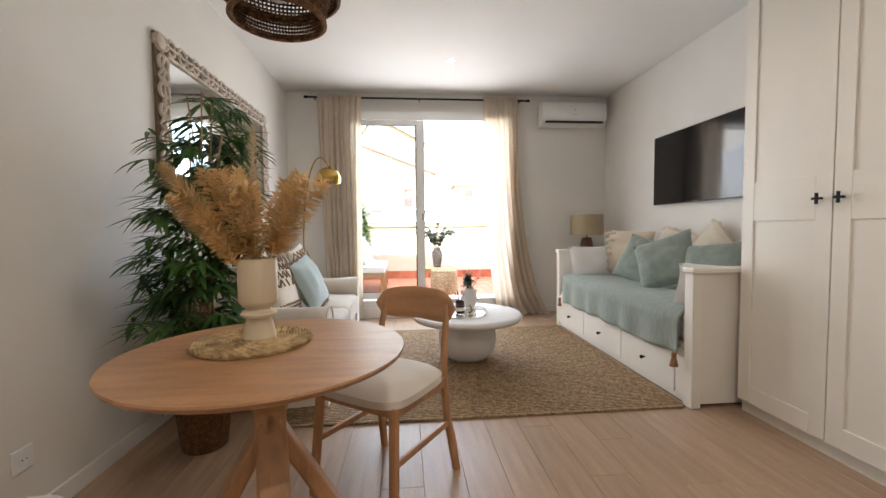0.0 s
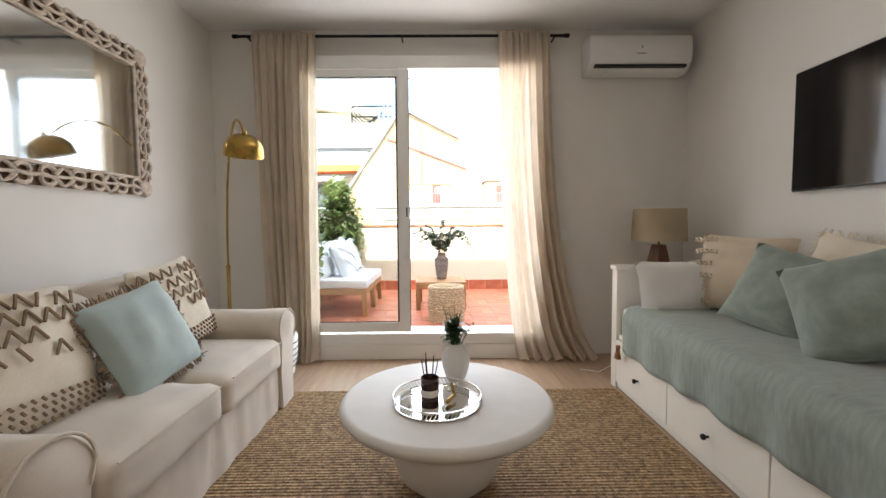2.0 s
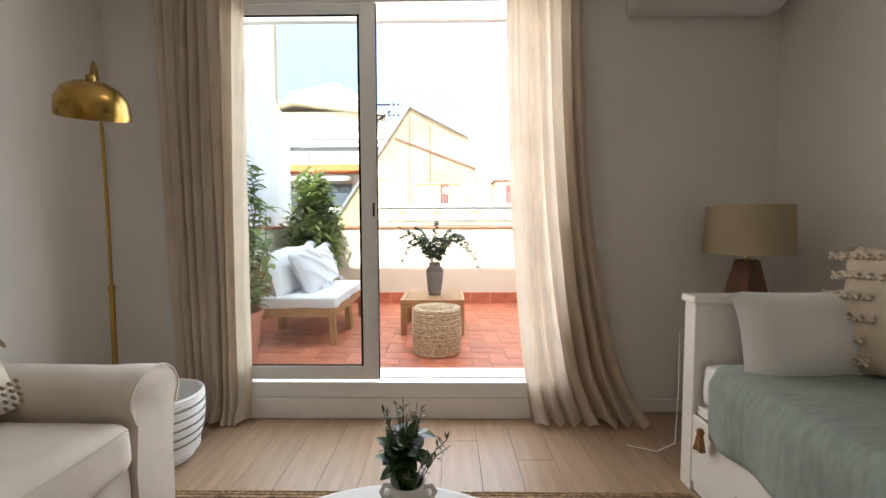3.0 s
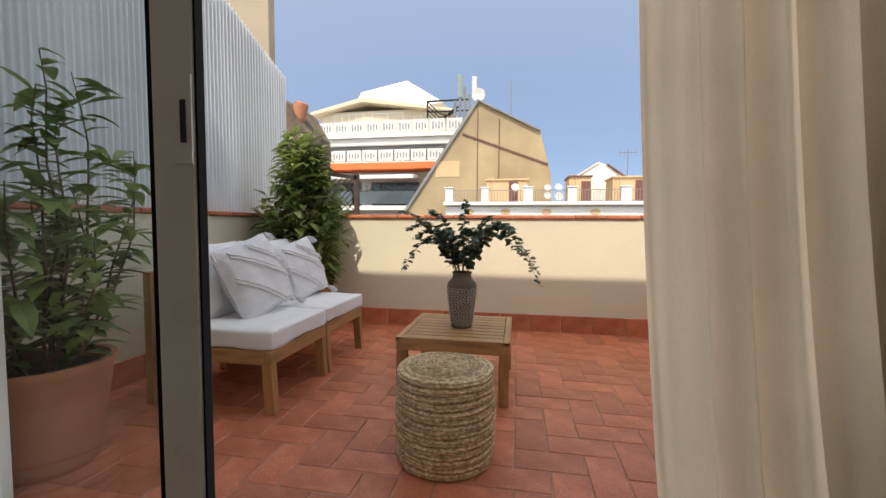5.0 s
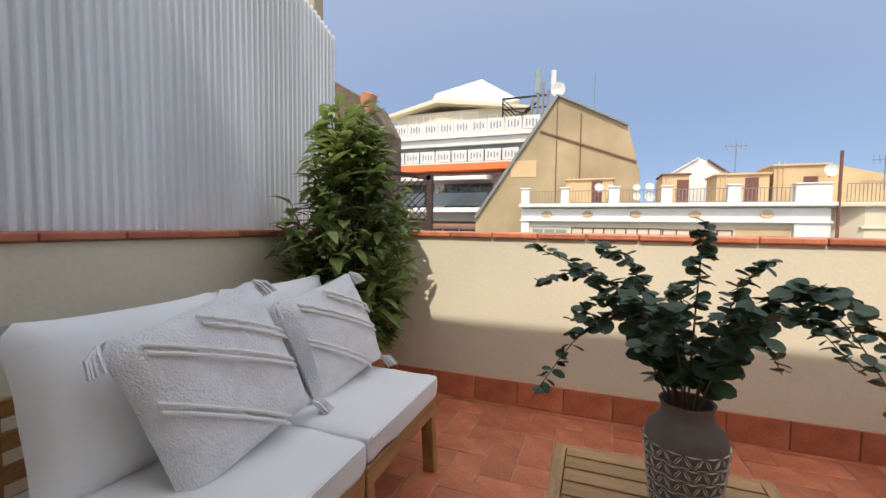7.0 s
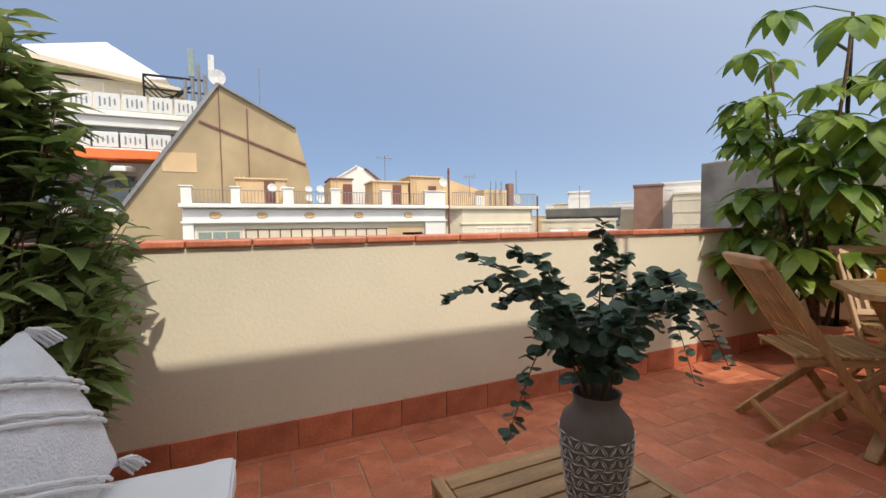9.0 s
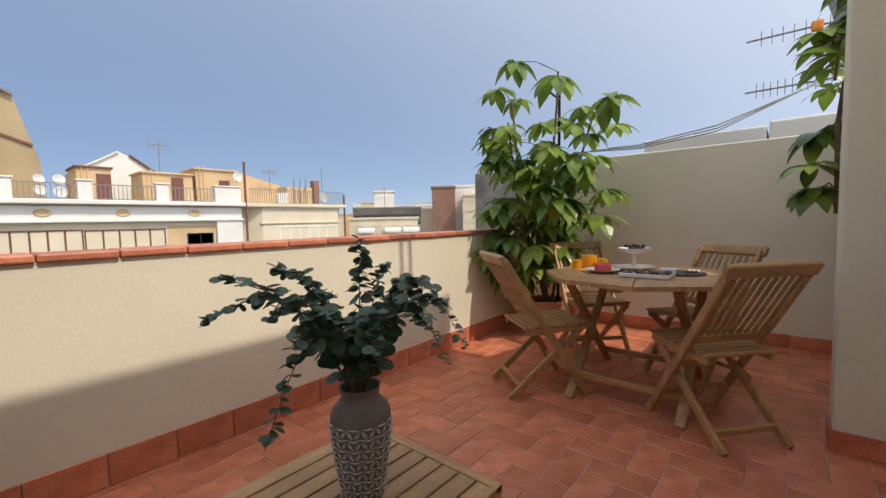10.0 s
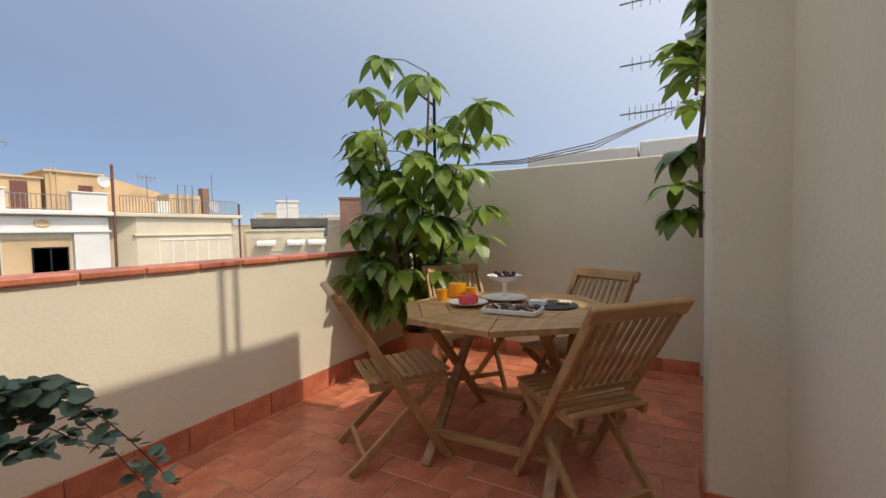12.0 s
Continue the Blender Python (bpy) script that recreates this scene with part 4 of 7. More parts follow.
def carving():
    """One scroll: a curled leaf with two side fronds, 0.15 long along y."""
    bm = bmesh.new()
    for s in (-1, 1):
        pts, r = [], []
        for i in range(9):
            a = 0.4 + i * 0.62
            q = 0.040 - 0.0034 * i
            pts.append((0.032, -0.018 + q * math.cos(a) * 1.1, s * (0.004 + q * math.sin(a) * 0.9 + 0.010)))
        tube(pts, 0.012, 6, bm, 0.007)
        tube([(0.03, 0.02, s * 0.006), (0.036, 0.045, s * 0.03), (0.03, 0.068, s * 0.044)], 0.013, 6, bm, 0.006)
    tube([(0.028, -0.075, 0), (0.038, -0.04, 0.004), (0.03, 0.0, -0.004), (0.038, 0.04, 0.0), (0.028, 0.075, 0.0)], 0.010, 6, bm, 0.008)
    return bm


first = None
n1, n2 = 12, 5
spots = [pose(0, -MW + FW * 0.55 + (2 * MW - FW * 1.1) * (k + 0.5) / n1, s * (MH - FW * 0.52), 0 if k % 2 else 180, 0, 0) for k in range(n1) for s in (-1, 1)]
spots += [pose(0, s * (MW - FW * 0.52), -MH + FW + (2 * MH - 2 * FW) * (k + 0.5) / n2, 90 if k % 2 else -90, 0, 0) for k in range(n2) for s in (-1, 1)]
for m in spots:
    if first is None:
        first = part("carving", carving(), WASH, mir, smooth=True)
        first.matrix_local = m
    else:
        share("carving", first, mir, m)
for sy in (-1, 1):
    for sz in (-1, 1):
        c = lathe([(0, 0.046), (0.02, 0.044), (0.045, 0.034), (0.055, 0.015), (0.05, 0.0)], 10, m=pose(0, sy * (MW - 0.055), sz * (MH - 0.055), 0, 90, 0))
        part("corner_rosette", c, WASH, mir, smooth=30)

# curtains
rod = thing("curtain_rod", 0.145, 4.94, 2.605, "thin black metal curtain rod", "curtain rod")
part("pole", tube([(-1.29, 0, 0), (1.29, 0, 0)], 0.011, 10), BLACK, rod)
for s in (-1, 1):
    part("finial", tube([(s * 1.29, 0, 0), (s * 1.33, 0, 0)], 0.016, 10), BLACK, rod)
for x in (-1.22, 0, 1.22):
    part("bracket", tube([(x, 0, 0), (x, YW - 4.94, 0.0)], 0.007, 6), BLACK, rod)


def curtain(label, x0, x1, sweep, seed, folds):
    """A gathered curtain; sweep gives the shift and spread towards the hem."""
    c = thing("curtain", 0, 4.94, 0, label, "curtain", "terrace door curtains")
    bm = bmesh.new()
    prev = None
    n = 150
    for i in range(n + 1):
        u = i / n
        col = []
        for k in range(31):
            v = k / 30
            z = 2.63 - v * 2.62
            ph = u * folds * 2 * math.pi + 1.3 * noise.noise(Vector((u * 5, v * 1.3, seed))) + seed
            depth = 0.030 + 0.030 * v
            wx = x0 + (x1 - x0) * u
            wx += sweep(u, v)
            wy = -0.02 + depth * math.sin(ph) * (0.55 + 0.45 * abs(noise.noise(Vector((u * 7, seed, 0)))) * 2) + 0.01 * math.sin(ph * 2.3 + v * 3)
            wx += 0.012 * math.cos(ph)
            if v < 0.03:
                wy = -0.015 + 0.008 * math.sin(ph * 4)
            if v > 0.955:
                q = (v - 0.955) / 0.045
                wy -= 0.05 * q + 0.02 * q * math.sin(ph * 0.7)
                z = max(z, 0.008 + 0.012 * (1 + math.sin(ph * 1.3)) * q)
            col.append(bm.verts.new((wx, wy, z)))
        if prev:
            for k in range(30):
                bm.faces.new((prev[k], col[k], col[k + 1], prev[k + 1]))
        prev = col
    part("cloth", bm, CURTAIN, c, smooth=True)
    bm = tube([(x0 + (x1 - x0) * i / 40, -0.012 + 0.006 * math.sin(i * 2.1), 2.632 + 0.004 * math.sin(i * 1.7)) for i in range(41)], 0.012, 6)
    part("heading", bm, CURTAIN, c)
    return c


curtain("sheer natural linen curtain beside the terrace door", -1.03, -0.53, lambda u, v: (u - 0.5) * -0.06 * v + (0.05 * v ** 2) * (1 - u), 2.0, 8)
curtain("long linen curtain swept sideways onto the floor", 0.90, 1.31, lambda u, v: 0.05 * v + 0.30 * v ** 3 * u + 0.10 * v ** 3 * (1 - u) + (0.06 * max(0, v - 0.9) * 10 * u), 7.0, 7)

# arc floor lamp behind the sofa
fl = thing("floor_lamp", -1.19, 4.75, 0.0, "arched brass floor lamp with dome shade", "floor lamp")
part("base", lathe([(0, 0), (0.14, 0), (0.14, 0.02), (0.13, 0.026), (0, 0.028)], 36), mat("dark_marble", (0.03, 0.03, 0.032), 0.25, var=0.5, scale=6), fl, smooth=40)
part("stem", tube([(0, 0, 0.02), (0, 0, 0.80)], 0.013, 12), BRASS, fl)
part("collar", tube([(0, 0, 0.785), (0, 0, 0.815)], 0.016, 12), BRASS, fl)
arc = []
for i in range(25):
    f = i / 24
    a = f * 2.05
    s = 0.55 * (1 - math.cos(a)) / (1 - math.cos(2.05)) if f else 0
    arc.append((0.70 * s, -0.92 * s, 0.80 + 1.02 * math.sin(a)))
arc = [(x, y, z) for x, y, z in arc]
part("arm", tube(arc, 0.008, 10), BRASS, fl)
tip = Vector(arc[-1])
DOME = lathe([(0.012, 0.125), (0.05, 0.118), (0.09, 0.095), (0.115, 0.055), (0.122, 0.0), (0.120, -0.015), (0.117, -0.015), (0.112, 0.05), (0.088, 0.09), (0.05, 0.112), (0.012, 0.119)], 40)
shade = part("shade", DOME, BRASS, fl, "brushed brass dome shade", smooth=50)
shade.matrix_local = pose(tip.x, tip.y, tip.z - 0.135, 14, 10, 0)
part("shade_lining", lathe([(0.0, 0.108), (0.05, 0.105), (0.085, 0.085), (0.11, 0.045), (0.1155, -0.013)], 40), mat("white_enamel", (0.75, 0.75, 0.74), 0.4), shade, smooth=True)
part("bulb", lathe([(0, -0.005), (0.02, 0.0), (0.03, 0.02), (0.028, 0.04), (0.014, 0.06), (0, 0.06)], 20), PLASTIC, shade, "white unlit bulb", smooth=True)
part("cap", lathe([(0, 0.145), (0.012, 0.144), (0.016, 0.135), (0.016, 0.122), (0.0, 0.12)], 16), BRASS, shade, smooth=40)

# side table with lamp behind the day bed
st = thing("side_table", 2.10, 4.70, 0.0, "small round white side table behind the day bed", "side table")
part("tabletop", lathe([(0, 0.64), (0.24, 0.64), (0.245, 0.65), (0.24, 0.66), (0, 0.66)], 40), WHITEWOOD, st)
part("leg", tube([(0, 0, 0.01), (0, 0, 0.64)], 0.02, 12), WHITEWOOD, st)
part("foot", lathe([(0, 0), (0.15, 0), (0.15, 0.012), (0, 0.016)], 32), WHITEWOOD, st)
tl = thing("table_lamp", 2.10, 4.70, 0.66, "table lamp with pyramid wooden base and beige drum shade", "table lamp")
bm = lathe([(0.0, 0), (0.125, 0), (0.125, 0.02), (0.058, 0.285), (0.05, 0.29), (0, 0.29)], 6)
part("base", bm, mat("dark_walnut", (0.14, 0.055, 0.025), 0.45, var=0.25, scale=4, stretch=(6, 6, 1)), tl)
part("neck", tube([(0, 0, 0.285), (0, 0, 0.35)], 0.010, 8), BRASS, tl)
shd = bmesh.new()
lathe([(0.192, 0.32), (0.182, 0.56), (0.179, 0.56), (0.189, 0.32), (0.192, 0.32)], 48, shd)
part("shade", shd, mat("beige_shade", (0.52, 0.43, 0.29), 0.9, var=0.05, scale=6, bump=0.3, fine=300, trans=0.3), tl, "beige linen drum shade", smooth=50)
cable = thing("lamp_cable", 0, 0, 0, "thin white lamp cable hanging to the floor", "cable")
part("cord", tube([(2.02, 4.66, 0.64), (1.85, 4.64, 0.66), (1.73, 4.62, 0.60), (1.72, 4.60, 0.30), (1.70, 4.58, 0.06), (1.62, 4.60, 0.006), (1.50, 4.66, 0.005)], 0.0035, 6), PLASTIC, cable)

# striped basket beside the sofa
bk = thing("striped_basket", -0.80, 4.52, 0.0, "white rope basket with grey stripes beside the sofa", "basket")
prof = [(0, 0.0), (0.13, 0.0)]
for i in range(22):
    z = 0.01 + 0.0145 * i
    r = 0.14 + 0.05 * math.sin(min(1, i / 14) * 1.5)
    prof += [(r + 0.006, z + 0.004), (r, z + 0.0135)]
prof += [(0.185, 0.33), (0.178, 0.325), (0.17, 0.05), (0, 0.03)]
part("body", lathe(prof, 36), WHITECLOTH, bk, smooth=60)
bm = bmesh.new()
for i in (3, 6, 9, 12, 15, 18):
    r = 0.14 + 0.05 * math.sin(min(1, i / 14) * 1.5) + 0.0035
    tube([(r * math.cos(q), r * math.sin(q), 0.017 + 0.0145 * i) for q in [2 * math.pi * k / 36 for k in range(37)]], 0.0045, 5, bm)
part("stripes", bm, mat("grey_rope", (0.22, 0.21, 0.2), 0.9), bk)

# dining table
dt = thing("dining_table", -0.442, 1.215, 0.0, "round oak dining table with crossed splayed legs", "dining table")
part("tabletop", lathe([(0, 0.712), (0.365, 0.712), (0.385, 0.722), (0.392, 0.733), (0.390, 0.738), (0, 0.740)], 80), WOOD, dt, smooth=40)
for a in (20, 110, 200, 290):
    ca, sa = math.cos(radians(a)), math.sin(radians(a))
    part("leg", bar((-0.10 * ca, -0.10 * sa, 0.712), (0.30 * ca, 0.30 * sa, 0.004), 0.045, 0.085, 0.008, up=(-sa, ca, 0)), WOODV, dt)
part("hub", lathe([(0, 0.60), (0.05, 0.60), (0.055, 0.711), (0, 0.711)], 16), WOODV, dt)

place = thing("placemat", -0.50, 1.27, 0.742, "round woven straw placemat on the dining table", "placemat")
bm = bmesh.new()
STRAW = mat("straw_braid", (0.40, 0.26, 0.115), 0.8, var=0.3, scale=30, bump=0.4, fine=200, tone=(0.62, 0.45, 0.23))
rng = random.Random(8)
for ring in range(8):
    r = 0.018 + 0.0195 * ring
    n = max(6, int(r * 2 * math.pi / 0.024))
    for k in range(n):
        a0 = 2 * math.pi * (k + 0.5 * (ring % 2)) / n
        a1 = a0 + 2 * math.pi / n * 1.25
        for d in (-0.005, 0.004):
            tube([((r + d) * math.cos(a0), (r + d) * math.sin(a0), 0.004), ((r + d + 0.003) * math.cos((a0 + a1) / 2), (r + d + 0.003) * math.sin((a0 + a1) / 2), 0.010), ((r + d + 0.006) * math.cos(a1), (r + d + 0.006) * math.sin(a1), 0.004)], 0.006, 5, bm, 0.004)
part("braid", bm, STRAW, place, kind="stuff")
part("backing", lathe([(0, 0), (0.165, 0), (0.165, 0.003), (0, 0.004)], 40), STRAW, place)

pv = thing("cream_vase", -0.49, 1.29, 0.752, "tall matte cream ceramic vase on the placemat", "vase")
part("body", lathe([(0, 0), (0.048, 0), (0.050, 0.004), (0.036, 0.058), (0.037, 0.064), (0.048, 0.068), (0.052, 0.076), (0.048, 0.083), (0.037, 0.087), (0.036, 0.092), (0.052, 0.106), (0.056, 0.115), (0.056, 0.238), (0.053, 0.242), (0.050, 0.238), (0.050, 0.12), (0, 0.11)], 40), mat("cream_ceramic", (0.66, 0.56, 0.40), 0.55, var=0.04, scale=6, bump=0.1), pv, smooth=40)

pam = thing("pampas_grass", -0.49, 1.29, 0.87, "dried pampas and reed plumes in the cream vase", "dried grass")
rng = random.Random(12)
cam_side = [(-0.62, -0.12, 0.46, 0), (-0.42, 0.05, 0.42, 1), (-0.50, -0.35, 0.36, 1), (-0.02, 0.05, 0.52, 2), (0.30, 0.25, 0.42, 1), (0.42, -0.05, 0.40, 1), (0.15, 0.40, 0.40, 1), (-0.25, 0.30, 0.43, 1), (0.55, 0.10, 0.42, 1), (-0.2, -0.2, 0.40, 1), (0.05, -0.30, 0.36, 1), (-0.8, 0.15, 0.40, 0)]
for dx, dy, L, kind in cam_side:
    bm = bmesh.new()
    d = Vector((dx * 0.62, dy * 0.62, 1)).normalized()
    pts = [Vector((0.01 * dx, 0.01 * dy, 0)) + d * (L * f) + Vector((dx, dy, 0)) * 0.10 * f * f + Vector((0, 0, -0.06 * f * f * math.hypot(dx, dy))) for f in [i / 8 for i in range(9)]]
    tube(pts, 0.002, 4, bm, 0.001)
    thick = (0.046, 0.044, 0.024)[kind]
    for k in range((1000, 460, 700)[kind]):
        f = rng.uniform(0.34, 1.0)
        i = min(7, int(f * 8))
        p = pts[i].lerp(pts[i + 1], f * 8 - i)
        tang = (pts[i + 1] - pts[i]).normalized()
        r = thick * math.sin(math.pi * min(1, (f - 0.30) / 0.74)) ** 0.7
        a = rng.uniform(0, 6.28)
        s = tang.orthogonal().normalized()
        o = (s * math.cos(a) + tang.cross(s) * math.sin(a)) * r
        if kind == 1:
            leaf(bm, p + o * 0.4, o.normalized() + tang * 0.7, tang, rng.uniform(0.018, 0.036), rng.uniform(0.008, 0.015), 0.4, 0.3, 2)
        else:
            leaf(bm, p, o.normalized() * 0.8 + tang, tang, r * 1.1 + 0.008, 0.0028, 0.3, 0.3, 2)
    part("plume", bm, PAMPAS if kind != 2 else mat("pale_pampas", (0.70, 0.58, 0.40), 0.95, var=0.15, bump=0.1, trans=0.2), pam)


def dining_chair(x, y, turn, label):
    """Faces its local -y."""
    c = thing("dining_chair", x, y, 0, label, "chair", "chairs round the table", turn)
    bm = bmesh.new()
    n = 16
    grid = []
    for s in (0, 1):
        rows = []
        for i in range(n + 1):
            row = []
            for j in range(n + 1):
                u, v = 2 * i / n - 1, 2 * j / n - 1
                k = (abs(u) ** 4 + abs(v) ** 4) ** 0.25 or 1
                m2 = max(abs(u), abs(v)) / k
                px, py = u * m2 * (0.225 - 0.018 * (v + 1) / 2), v * m2 * 0.215
                q = max(abs(u), abs(v))
                row.append(bm.verts.new((px, py, (0.485 + 0.012 * (1 - q ** 4) if s else 0.435) - (0.022 * q ** 8 if s else 0) + 0.003 * noise.noise(Vector((u * 2, v * 2, 3))))))
            rows.append(row)
        grid.append(rows)
        for i in range(n):
            for j in range(n):
                bm.faces.new((rows[i][j], rows[i + 1][j], rows[i + 1][j + 1], rows[i][j + 1]))
    for q in range(n):
        for a, b in (((q, 0), (q + 1, 0)), ((q, n), (q + 1, n)), ((0, q), (0, q + 1)), ((n, q), (n, q + 1))):
            bm.faces.new((grid[0][a[0]][a[1]], grid[0][b[0]][b[1]], grid[1][b[0]][b[1]], grid[1][a[0]][a[1]]))
    part("seat", bm, CREAMSEAT, c, "cream upholstered seat", smooth=50)
    for s in (-1, 1):
        part("front_leg", bar((s * 0.185, -0.165, 0.44), (s * 0.205, -0.20, 0.002), 0.032, 0.032, 0.009), WOODV, c)
        bm = tube([(s * 0.205, 0.255, 0.003), (s * 0.190, 0.205, 0.25), (s * 0.182, 0.190, 0.44), (s * 0.178, 0.205, 0.58), (s * 0.170, 0.245, 0.74)], 0.019, 8, None, 0.014)
        part("back_leg", bm, WOODV, c, smooth=50)
        part("side_rail", bar((s * 0.186, -0.16, 0.418), (s * 0.184, 0.19, 0.418), 0.022, 0.045, 0.005), WOODV, c)
        part("stretcher", bar((s * 0.196, -0.17, 0.23), (s * 0.192, 0.20, 0.23), 0.018, 0.026, 0.005), WOODV, c)
    part("front_rail", bar((-0.18, -0.165, 0.418), (0.18, -0.165, 0.418), 0.022, 0.045, 0.005, up=(0, 0, 1)), WOODV, c)
    bm = bmesh.new()
    n1, n2 = 20, 6
    rings = []
    for i in range(n1 + 1):
        u = 2 * i / n1 - 1
        hh = 0.073 * max(0.02, 1 - abs(u) ** 5) ** 0.5
        cy = 0.232 + 0.035 * (1 - u * u)
        ring = []
        for k in range(12):
            a = 2 * math.pi * k / 12
            ring.append(bm.verts.new((u * 0.215, cy + 0.010 * math.cos(a) + 0.10 * hh * math.sin(a), 0.735 + hh * math.copysign(abs(math.sin(a)) ** 0.6, math.sin(a)) - 0.012 * abs(u))))
        rings.append(ring)
    for a, b in zip(rings, rings[1:]):
        for k in range(12):
            bm.faces.new((a[k], a[(k + 1) % 12], b[(k + 1) % 12], b[k]))
    bm.faces.new(rings[0])
    bm.faces.new(rings[-1])
    part("backrest", bm, WOOD, c, "curved oak backrest", smooth=60)
    return c


CREAMSEAT = mat("cream_upholstery", (0.68, 0.61, 0.53), 0.9, var=0.04, scale=6, bump=0.25, fine=400, sheen=0.2)
dining_chair(-0.145, 1.70, -36, "oak dining chair with curved back and cream seat")
dining_chair(-0.90, 0.76, 130, "oak dining chair with cream seat pulled to the table")

# pendant lamp
pl = thing("pendant_lamp", -0.392, 1.24, 1.675, "tiered woven rattan pendant lamp over the dining table", "pendant lamp")


def woven_ring(r0, r1, z0, z1, name):
    bm = bmesh.new()
    n = 90
    for k in range(n):
        a = 2 * math.pi * k / n
        tube([(r0 * math.cos(a), r0 * math.sin(a), z0), (0.5 * (r0 + r1) * 1.01 * math.cos(a + 0.02), 0.5 * (r0 + r1) * 1.01 * math.sin(a + 0.02), 0.5 * (z0 + z1)), (r1 * math.cos(a), r1 * math.sin(a), z1)], 0.0032, 4, bm)
    p = part(name, bm, RATTAN, pl)
    bm = bmesh.new()
    for i in range(7):
        f = i / 6
        r, z = r0 + (r1 - r0) * f, z0 + (z1 - z0) * f
        tube([(r * math.cos(a), r * math.sin(a), z) for a in [2 * math.pi * q / 48 for q in range(49)]], 0.009 if i in (0, 6) else 0.0035, 5, bm)
    part("hoop", bm, RATTAN, p)


woven_ring(0.125, 0.135, 0.0, 0.07, "lower_tier")
woven_ring(0.165, 0.185, 0.075, 0.16, "upper_tier")
woven_ring(0.185, 0.06, 0.165, 0.25, "crown")
part("cord", tube([(0, 0, 0.12), (0, 0, ZC - 1.675 - 0.02)], 0.003, 6), BLACK, pl)
part("ceiling_cap", lathe([(0, ZC - 1.675), (0.05, ZC - 1.675), (0.05, ZC - 1.685), (0, ZC - 1.69)], 24), BLACK, pl)
part("bulb", lathe([(0, 0.05), (0.02, 0.055), (0.03, 0.075), (0.025, 0.10), (0.012, 0.12), (0, 0.12)], 16), PLASTIC, pl, smooth=True)

# bamboo palm in a wicker pot
bp = thing("potted_bamboo", -1.06, 2.12, 0.0, "artificial bamboo palm in a wicker pot by the wall", "plant")
bm = lathe([(0, 0), (0.10, 0), (0.104, 0.01), (0.13, 0.25), (0.137, 0.255), (0.137, 0.275), (0.127, 0.275), (0.12, 0.22), (0, 0.21)], 32)
pot = part("pot", bm, RATTAN, bp, "brown wicker pot", smooth=50)
part("soil", lathe([(0, 0.222), (0.118, 0.222), (0, 0.23)], 20), SOIL, pot)
rng = random.Random(21)
crown = bmesh.new()
stalk_tops = []
for i in range(11):
    a = rng.uniform(0, 6.28)
    r0 = rng.uniform(0.01, 0.07)
    lean_x, lean_y = rng.uniform(-0.16, 0.16), rng.uniform(-0.14, 0.26)
    h = rng.uniform(1.15, 1.86)
    pts = [Vector((r0 * math.cos(a) + lean_x * f * f, r0 * math.sin(a) + lean_y * f * f, 0.2 + (h - 0.2) * f)) for f in [k / 10 for k in range(11)]]
    bm = bmesh.new()
    tube(pts, 0.007, 6, bm, 0.004)
    for k in range(2, 10, 2):
        p = pts[k]
        tube([p - Vector((0, 0, 0.005)), p + Vector((0, 0, 0.005))], 0.0095, 6, bm)
    part("cane", bm, CANE, bp)
    for k in range(24):
        f = rng.uniform(0.14, 1.0)
        j = min(9, int(f * 10))
        p = pts[j].lerp(pts[j + 1], f * 10 - j)
        b = rng.uniform(0, 6.28)
        reach = rng.uniform(0.06, 0.30) * (1.15 - 0.4 * f)
        tip = p + Vector((math.cos(b) * reach, math.sin(b) * reach, rng.uniform(-0.03, 0.10)))
        tip.x = max(tip.x, XL + 1.06 + 0.03)
        tube([p, p.lerp(tip, 0.5) + Vector((0, 0, 0.02)), tip], 0.0016, 4, crown, 0.001)
        for q in range(rng.randint(7, 11)):
            s = p.lerp(tip, rng.uniform(0.45, 1.0))
            c = b + rng.uniform(-1.2, 1.2)
            dd = Vector((math.cos(c), math.sin(c), rng.uniform(-0.3, 0.35)))
            if s.x + dd.x * 0.14 < XL + 1.06 + 0.02:
                dd.x = abs(dd.x) * 0.2
            leaf(crown, s, dd, (0, 0, 1), rng.uniform(0.10, 0.18), rng.uniform(0.018, 0.030), rng.uniform(0.3, 1.0), 0.25, 4, 0.8)
part("foliage", crown, LEAF_BAMBOO, bp, "narrow drooping bamboo leaves")

# ---- terrace furniture ----
# mast on the roof whose shadow falls on the parapet
mast = thing("roof_mast", 2.12, 5.16, 4.12, "double pole aerial mast on the roof edge", "mast")
for dx in (0.0, 0.09):
    part("pole", tube([(dx, 0, 0), (dx, 0, 2.2)], 0.018, 8), SILVER, mast)

lounge = thing("outdoor_sofa", -0.70, 6.575, ZT, "acacia outdoor sofa of two joined seats with white cushions", "outdoor sofa")


